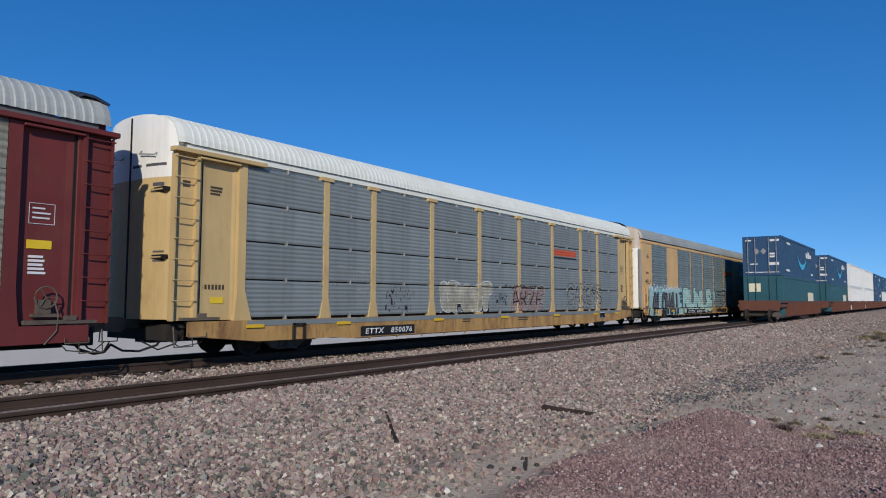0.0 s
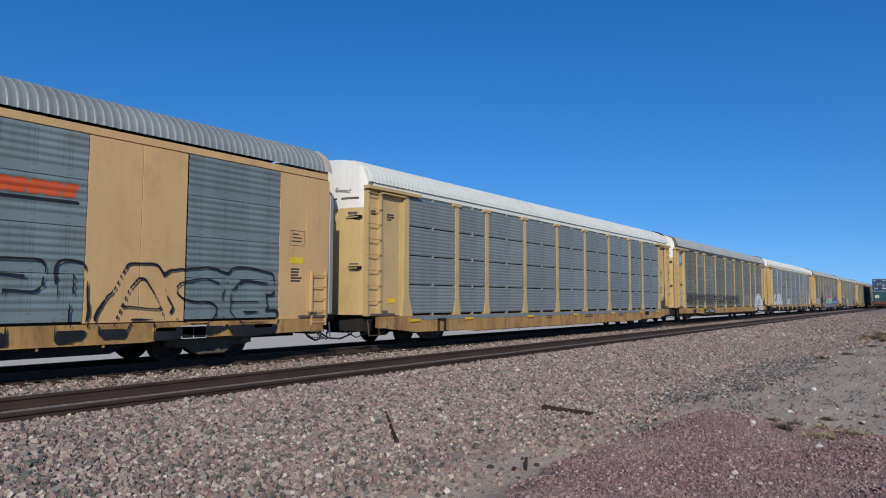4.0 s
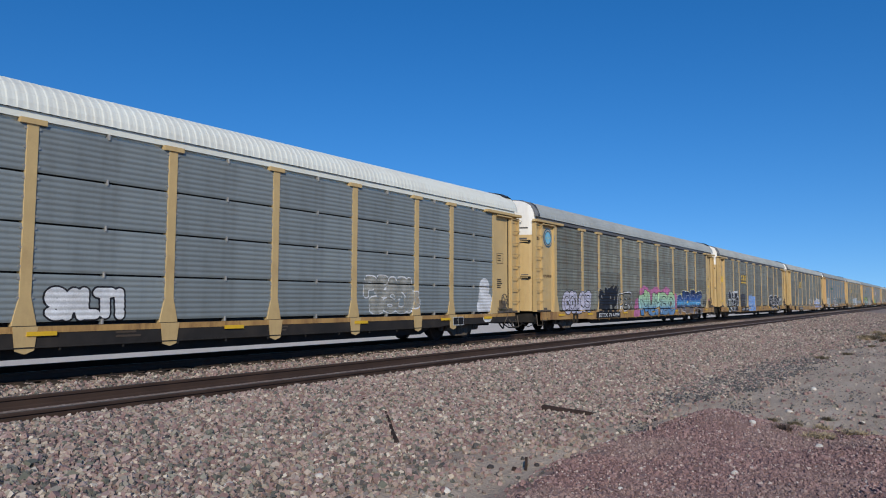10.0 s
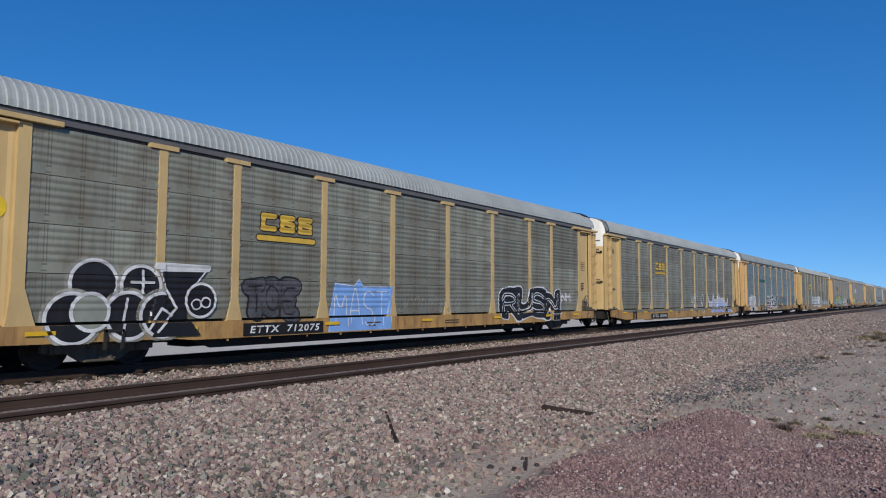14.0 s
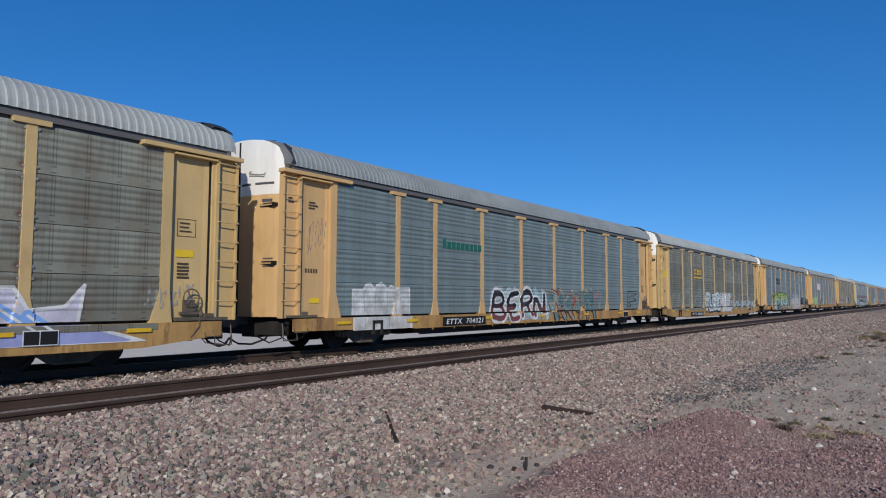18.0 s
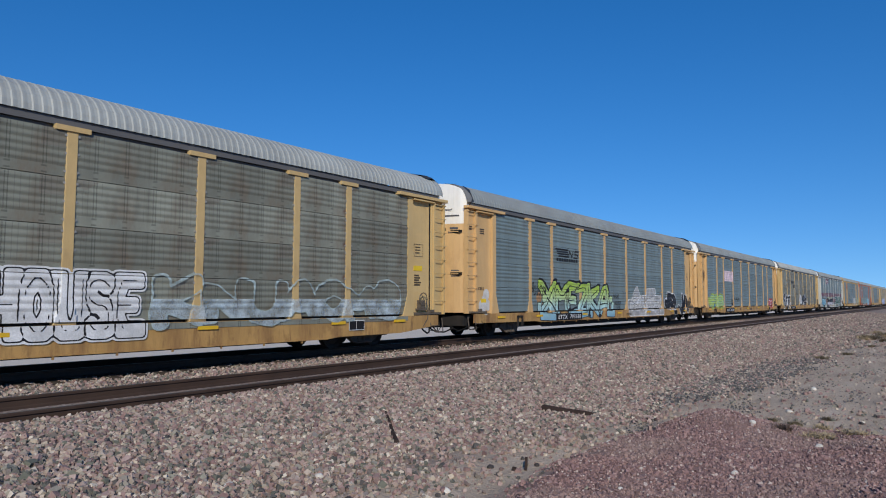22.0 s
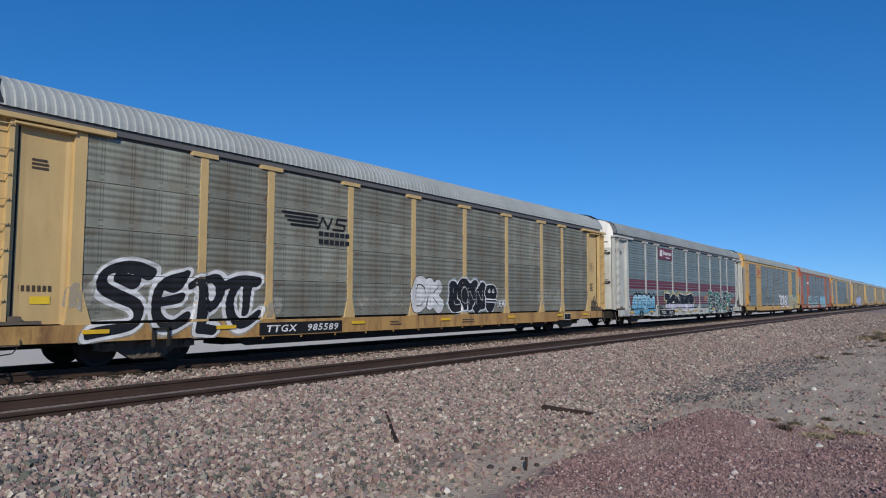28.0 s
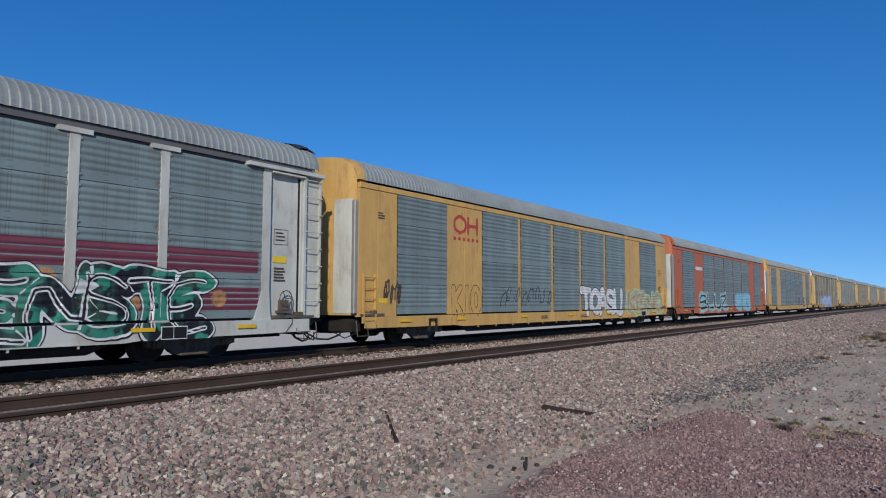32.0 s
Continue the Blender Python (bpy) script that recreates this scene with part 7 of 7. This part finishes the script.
paint(c, G, discs([(3.0, 1.65), (3.1, 1.5), (3.2, 1.65), (3.05, 1.25)]), [(0.34, "white", L, H), (0.30, "black", L, H)], "round black face edged in white", 0.04)
paint(c, G, discs([(2.98, 1.72), (3.25, 1.72)]) + [[(2.75, 1.38), (3.45, 1.36)]], [(0.075, "white", L, H), (0.03, "black", L, H)], "white eyes and mouth", 0.03)
paint(c, G, word("DEAD", 3.55, 4.15, 1.15, 1.38, 129), [(0.022, "white", L, H)], "small white letters", 0.03)
paint(c, G, squiggle(6.5, 9.1, 1.1, 1.8, 127, 9), [(0.028, "ghost", L, H)], "pale scrawl", 0.03)
paint(c, G, squiggle(-11.9, -11.4, 1.2, 1.7, 128, 3) + squiggle(-7.2, -6.7, 0.95, 1.4, 129, 3), [(0.05, "ghost", L, H)], "smudges of white spray")

c = CARS[13]
paint(c, G, word("DESAN", -11.0, -7.75, 0.86, 1.50, 131, 0.16), [(0.27, "black", L, H, (0.09, 0.06)), (0.25, "black", L, H), (0.225, "bubble", L, H), (0.22, "black", L, H, "seams"), (0.018, "black", L, H)], "fat light blue letters with black shading", 0.04, wild=0.022)
paint(c, G, discs([(-7.25 + 0.16 * (i % 6), 0.62 + 0.13 * (i // 6) + 0.04 * (i % 2)) for i in range(24)] + [(-11.7 + 0.16 * (i % 3), 0.6 + 0.15 * (i // 3)) for i in range(12)]), [(0.05, "black", L, H)], "black paint dots", 0.03)
paint(c, G, word("ZONERS", -5.8, -0.1, 0.95, 1.62, 132, 0.14), [(0.33, "yhaze", L, H), (0.25, "lilac", L, 1.25), (0.23, "white", L, H), (0.185, "black", 1.17, H), (0.18, "lilac", L, 1.18), (0.18, "white", 1.1, H, "seams")], "black-topped letters with lilac lower half and yellow haze", 0.045, wild=0.03, block=4)
paint(c, G, discs([(2.9 + 0.42 * i, 1.55 + 0.25 * math.sin(i * 2.3)) for i in range(19)]), [(0.2, "peach", L, H)], "peach spray clouds")
paint(c, G, word("SHENSTE", 3.6, 10.2, 0.68, 1.82, 133, 0.0, 0.16), [(0.31, "black", L, H), (0.285, "white", L, H), (0.24, "camo", L, H), (0.22, "white", L, H, "seams"), (0.055, "white", L, H), (0.022, "black", L, H)], "tangled green, black and white letters", 0.04, wild=0.05, block=1.5)

c = CARS[14]
paint(c, G, word("KIO", -8.75, -7.05, 0.95, 1.8, 141), [(0.12, "black", L, H, 0.014)], "thin black hollow letters", 0.03)
paint(c, G, squiggle(-12.4, -11.5, 1.3, 2.0, 142, 5), [(0.03, "stencil", L, H)], "brown scrawl")
paint(c, G, squiggle(-5.8, -1.5, 1.2, 1.9, 143, 8), [(0.02, "black", L, H)], "thin black scrawl", 0.03)
paint(c, G, word("TOASU", 1.5, 6.4, 0.80, 1.85, 144, 0.08), [(0.20, "black", L, H), (0.165, "white", L, H)], "white letters outlined in black", wild=0.022)
paint(c, G, word("KENO", 7.2, 12.6, 0.85, 1.7, 145, 0.08), [(0.30, "green", L, H), (0.24, "cream", L, H), (0.05, "peach", L, H)], "beige and green letters", wild=0.022)

c = CARS[15]
paint(c, G, word("BLUZ", -8.1, -0.6, 0.85, 1.75, 151, 0.1), [(0.30, "silver", L, H), (0.22, "cyan", L, H), (0.06, "black", L, H)], "pale blue and silver letters", wild=0.022)
paint(c, G, word("SRES", 2.2, 7.3, 0.8, 1.75, 152, 0.1), [(0.28, "aqua", L, H), (0.12, "cyan", L, H)], "light blue letters", wild=0.022)
paint(CARS[17], G, word("MOKE", -6.0, 4.0, 0.85, 1.8, 171, 0.1), [(0.4, "sky", L, H), (0.15, "lilac", L, H)], "pale blue letters", 0.1)
paint(CARS[16], G, word("TIS", 3.0, 8.0, 0.85, 1.7, 161, 0.1), [(0.25, "ghost", L, H), (0.1, "grey", L, H)], "faded letters", 0.1)
for k in (18, 20, 21):
    paint(CARS[k], G, word("ORE", -8.0 + k % 5, -1.0 + k % 5, 0.9, 1.6, k, 0.1), [(0.3, "ghost", L, H)], "faded pale letters", 0.12)


# ---- things lying on the ground ----
M_DARKGRAVEL = stone_material("blue_grey_gravel", [(0.0, (0.05, 0.05, 0.055)), (0.5, (0.11, 0.108, 0.108)), (0.85, (0.20, 0.185, 0.175)), (1.0, (0.36, 0.33, 0.30))])
M["straw"] = material("dry_straw", (0.42, 0.33, 0.20), 0.9, var=0.25, scale=6, per_island=0.3)
M["twig"] = material("dead_brown_twigs", (0.13, 0.09, 0.07), 0.95, var=0.3, scale=6, per_island=0.35)
M["scrub"] = material("grey_green_dry_scrub", (0.19, 0.155, 0.10), 0.95, var=0.3, scale=6, per_island=0.35)
M["pale_rock"] = material("pale_limestone", (0.58, 0.55, 0.50), 0.9, var=0.15, scale=8, bump=0.5)
M["dark_rock"] = material("dark_basalt", (0.05, 0.045, 0.045), 0.9, var=0.25, scale=8, bump=0.5)

P4 = scatter(5200, 11.5, 27, 2.0, 5.2, lambda x, y: max(0.0, 1 - ((x - 18.0) / 7.0) ** 2 - ((y - 3.75 + 0.06 * (x - 18)) / 0.85) ** 2 + 0.5 * noise.noise((x * 0.9, y * 1.4, 8.0))), 14)
stones("dark_gravel", P4, rs.uniform(0.016, 0.034, len(P4)), M_DARKGRAVEL, "patch of dark blue-grey gravel on the sand")
P5 = scatter(5000, 4.0, 34, 0.3, 5.0, lambda x, y: view_weight(x, y) * (1 - mound(x, y)), 15)
stones("sand_pebbles", P5, rs.uniform(0.004, 0.012, len(P5)), M_BALLAST, "small pebbles strewn over the sand")


P7 = scatter(2600, 9.0, 30, 0.4, 5.2, lambda x, y: view_weight(x, y) * (1 - mound(x, y)) * max(0.0, noise.noise((x * 0.35, y * 1.6, 21.0)) * 2.2), 17)
stones("grey_grit", P7, rs.uniform(0.008, 0.020, len(P7)), M_DARKGRAVEL, "streaks of grey grit across the sand")


def stick(pts, r, label, tip=0.5):
    """A split piece of old timber lying on the ground."""
    base = Vector((*pts[0], ground_z(*pts[0])))
    bm = bmesh.new()
    rings = []
    for i, (x, y) in enumerate(pts):
        k = r * (1 - (1 - tip) * i / (len(pts) - 1))
        c = Vector((x, y, ground_z(x, y) + r * 0.8)) - base
        rings.append([bm.verts.new(c + Vector((k * random.uniform(0.7, 1.1) * math.cos(a), k * random.uniform(0.8, 1.2) * math.sin(a) * 0.8 + 0.0, k * math.sin(a + 0.9)))) for a in (0.3, 1.6, 2.9, 4.2, 5.4)])
    for a, b in zip(rings, rings[1:]):
        for j in range(5):
            bm.faces.new((a[j], a[(j + 1) % 5], b[(j + 1) % 5], b[j]))
    bm.faces.new(rings[0])
    bm.faces.new(rings[-1][::-1])
    bmesh.ops.recalc_face_normals(bm, faces=bm.faces)
    ob = part("wood_piece", bm, M["wood"], None)
    ob.location = base
    return tagged(ob, label, "wood piece")


stick([(7.77, 6.71), (7.35, 6.28), (6.95, 5.88), (6.62, 5.53)], 0.028, "split dark timber stick lying on the ballast", 1.5)
stick([(10.10, 5.33), (10.13, 5.05), (10.2, 4.8), (10.22, 4.54)], 0.055, "dark weathered timber block lying on the gravel", 0.5)
stick([(8.17, 7.57), (8.3, 7.4), (8.45, 7.21)], 0.014, "thin dark twig on the ballast", 0.6)
stick([(7.72, 7.30), (7.76, 7.1), (7.86, 6.95)], 0.012, "thin dark twig on the ballast", 0.6)
stick([(10.4, 4.05), (10.5, 3.8), (10.45, 3.6)], 0.014, "thin dark twig on the sand", 0.6)


def stub(x, y, h, r):
    bm = bmesh.new()
    prism(bm, [(-r, -0.05), (r, -0.05), (r * 0.9, h * 0.8), (0.2 * r, h), (-r * 0.8, h * 0.85)], -r * 0.7, r * 0.7)
    ob = part("wood_stub", bm, M["wood"], None)
    ob.matrix_world = pose(x, y, ground_z(x, y), 4, 12, random.uniform(0, 90))
    return tagged(ob, "short broken dark stake standing in the gravel", "stake")


stub(6.65, 3.73, 0.14, 0.022)
stub(6.52, 3.80, 0.05, 0.03)


def rock(x, y, r, mat, label):
    bm = bmesh.new()
    bmesh.ops.create_icosphere(bm, subdivisions=2, radius=r)
    s = random.uniform(0, 50)
    for v in bm.verts:
        v.co *= 1 + 0.35 * noise.noise(v.co / r * 0.9 + Vector((s, 0, 0)))
        v.co.z *= 0.7
    ob = part("rock", bm, M[mat], None)
    ob.matrix_world = pose(x, y, ground_z(x, y) + r * 0.3, 0, 0, random.uniform(0, 360))
    return tagged(ob, label, "rock", "loose rocks")


for x, y, r in ((9.6, 2.04, 0.045), (7.1, 1.68, 0.036), (8.6, 3.49, 0.035), (8.51, 3.55, 0.03), (6.0, 2.4, 0.025), (5.4, 3.9, 0.045), (9.0, 1.2, 0.04), (5.0, 5.2, 0.05), (4.2, 5.6, 0.05), (12.6, 2.1, 0.05), (16.0, 2.2, 0.06), (19.0, 5.5, 0.06)):
    rock(x, y, r, "pale_rock", "pale limestone lump lying loose on the gravel")
for x, y, r in ((8.59, 3.38, 0.045), (6.9, 3.73, 0.032), (6.48, 4.08, 0.04), (8.4, 4.3, 0.03), (4.6, 4.4, 0.04), (11.6, 3.2, 0.05), (3.1, 6.2, 0.04)):
    rock(x, y, r, "dark_rock", "dark basalt lump lying loose on the gravel")


def tuft(x, y, r, h, n, mat, label, name="grass_tuft"):
    """Dry blades fanning out from one root."""
    rng = random.Random(int(x * 100 + y * 10))
    verts, faces = [], []
    for i in range(n):
        a, lean, hh = rng.uniform(0, 6.28), rng.uniform(0.2, 1.0), h * rng.uniform(0.5, 1.1)
        bx, by = rng.gauss(0, r * 0.3), rng.gauss(0, r * 0.3)
        d = Vector((math.cos(a), math.sin(a), 0))
        s = Vector((-d.y, d.x, 0)) * 0.004 * (1 + 4 * r)
        p0 = Vector((bx, by, -0.01))
        p1 = p0 + d * lean * r * 0.5 + Vector((0, 0, hh * 0.65))
        p2 = p0 + d * lean * r * 1.1 + Vector((0, 0, hh * (1.0 - 0.4 * lean)))
        b = len(verts)
        verts += [p0 - s, p0 + s, p1 + s * 0.8, p1 - s * 0.8, p2]
        faces += [(b, b + 1, b + 2, b + 3), (b + 3, b + 2, b + 4)]
    ob = mesh_obj(name, verts, faces, M[mat])
    ob.location = (x, y, ground_z(x, y))
    return tagged(ob, label, "plant", "dry plants on the sand")


tuft(11.0, 1.43, 0.16, 0.14, 160, "straw", "tuft of dry pale straw at the edge of the cinder heap")
tuft(10.9, 1.70, 0.12, 0.09, 90, "straw", "low tuft of dry pale straw on the sand")
tuft(9.75, 1.28, 0.24, 0.10, 300, "straw", "flattened dry pale straw on the cinder heap")
tuft(9.85, 1.72, 0.16, 0.10, 130, "twig", "dead dark brown shrub on the cinder heap", "dead_shrub")
tuft(10.15, 0.95, 0.18, 0.07, 160, "straw", "flattened dry pale straw on the cinder heap")
for x, y, r, h in ((11.24, 1.82, 0.14, 0.10), (11.1, 1.1, 0.12, 0.09), (12.2, 1.5, 0.12, 0.07), (11.5, 2.15, 0.10, 0.07), (24.0, 3.05, 0.30, 0.16), (26.5, 2.6, 0.25, 0.12), (37.0, 2.6, 0.6, 0.30), (38.5, 3.1, 0.5, 0.25), (41.0, 2.4, 0.6, 0.28), (35.0, 2.0, 0.4, 0.2), (31.0, 2.2, 0.3, 0.12)):
    tuft(x, y, r, h, 170, "scrub", "low grey-brown dry desert scrub growing in the sand", "desert_scrub")
for x, y in ((36.2, 2.9), (39.5, 2.2), (44.0, 2.9)):
    tuft(x, y, 0.35, 0.22, 150, "straw", "clump of dry straw-coloured grass on the sand")



# ---- what moves ----
def run(t):
    """How far the long train has rolled at t seconds."""
    u = (t - 16.0) / 16.0
    return 192.397 + 196.999 * u - 3.817 * u * u


def motions():
    times = [2.0 * i for i in range(17)]
    for k, car in CARS.items():
        walk(car, [(t, pose(PITCH * k - run(t) + HALF, FAR_C, 0.0)) for t in times])
    steps = [i / FPS for i in range(32 * FPS + 1)]
    turn = [(t, -math.degrees((run(t) - run(0)) / WHEEL_R)) for t in steps]
    for w, a in WHEELSETS:
        walk(w, [(t, pose(a, 0, WHEEL_R, 0, d, 0)) for t, d in turn])
    for thing, x0, z in STACK:
        walk(thing, [(t, pose(x0 + 29.1 * t, NEAR_C, NEAR_Z + z)) for t in times])


motions()
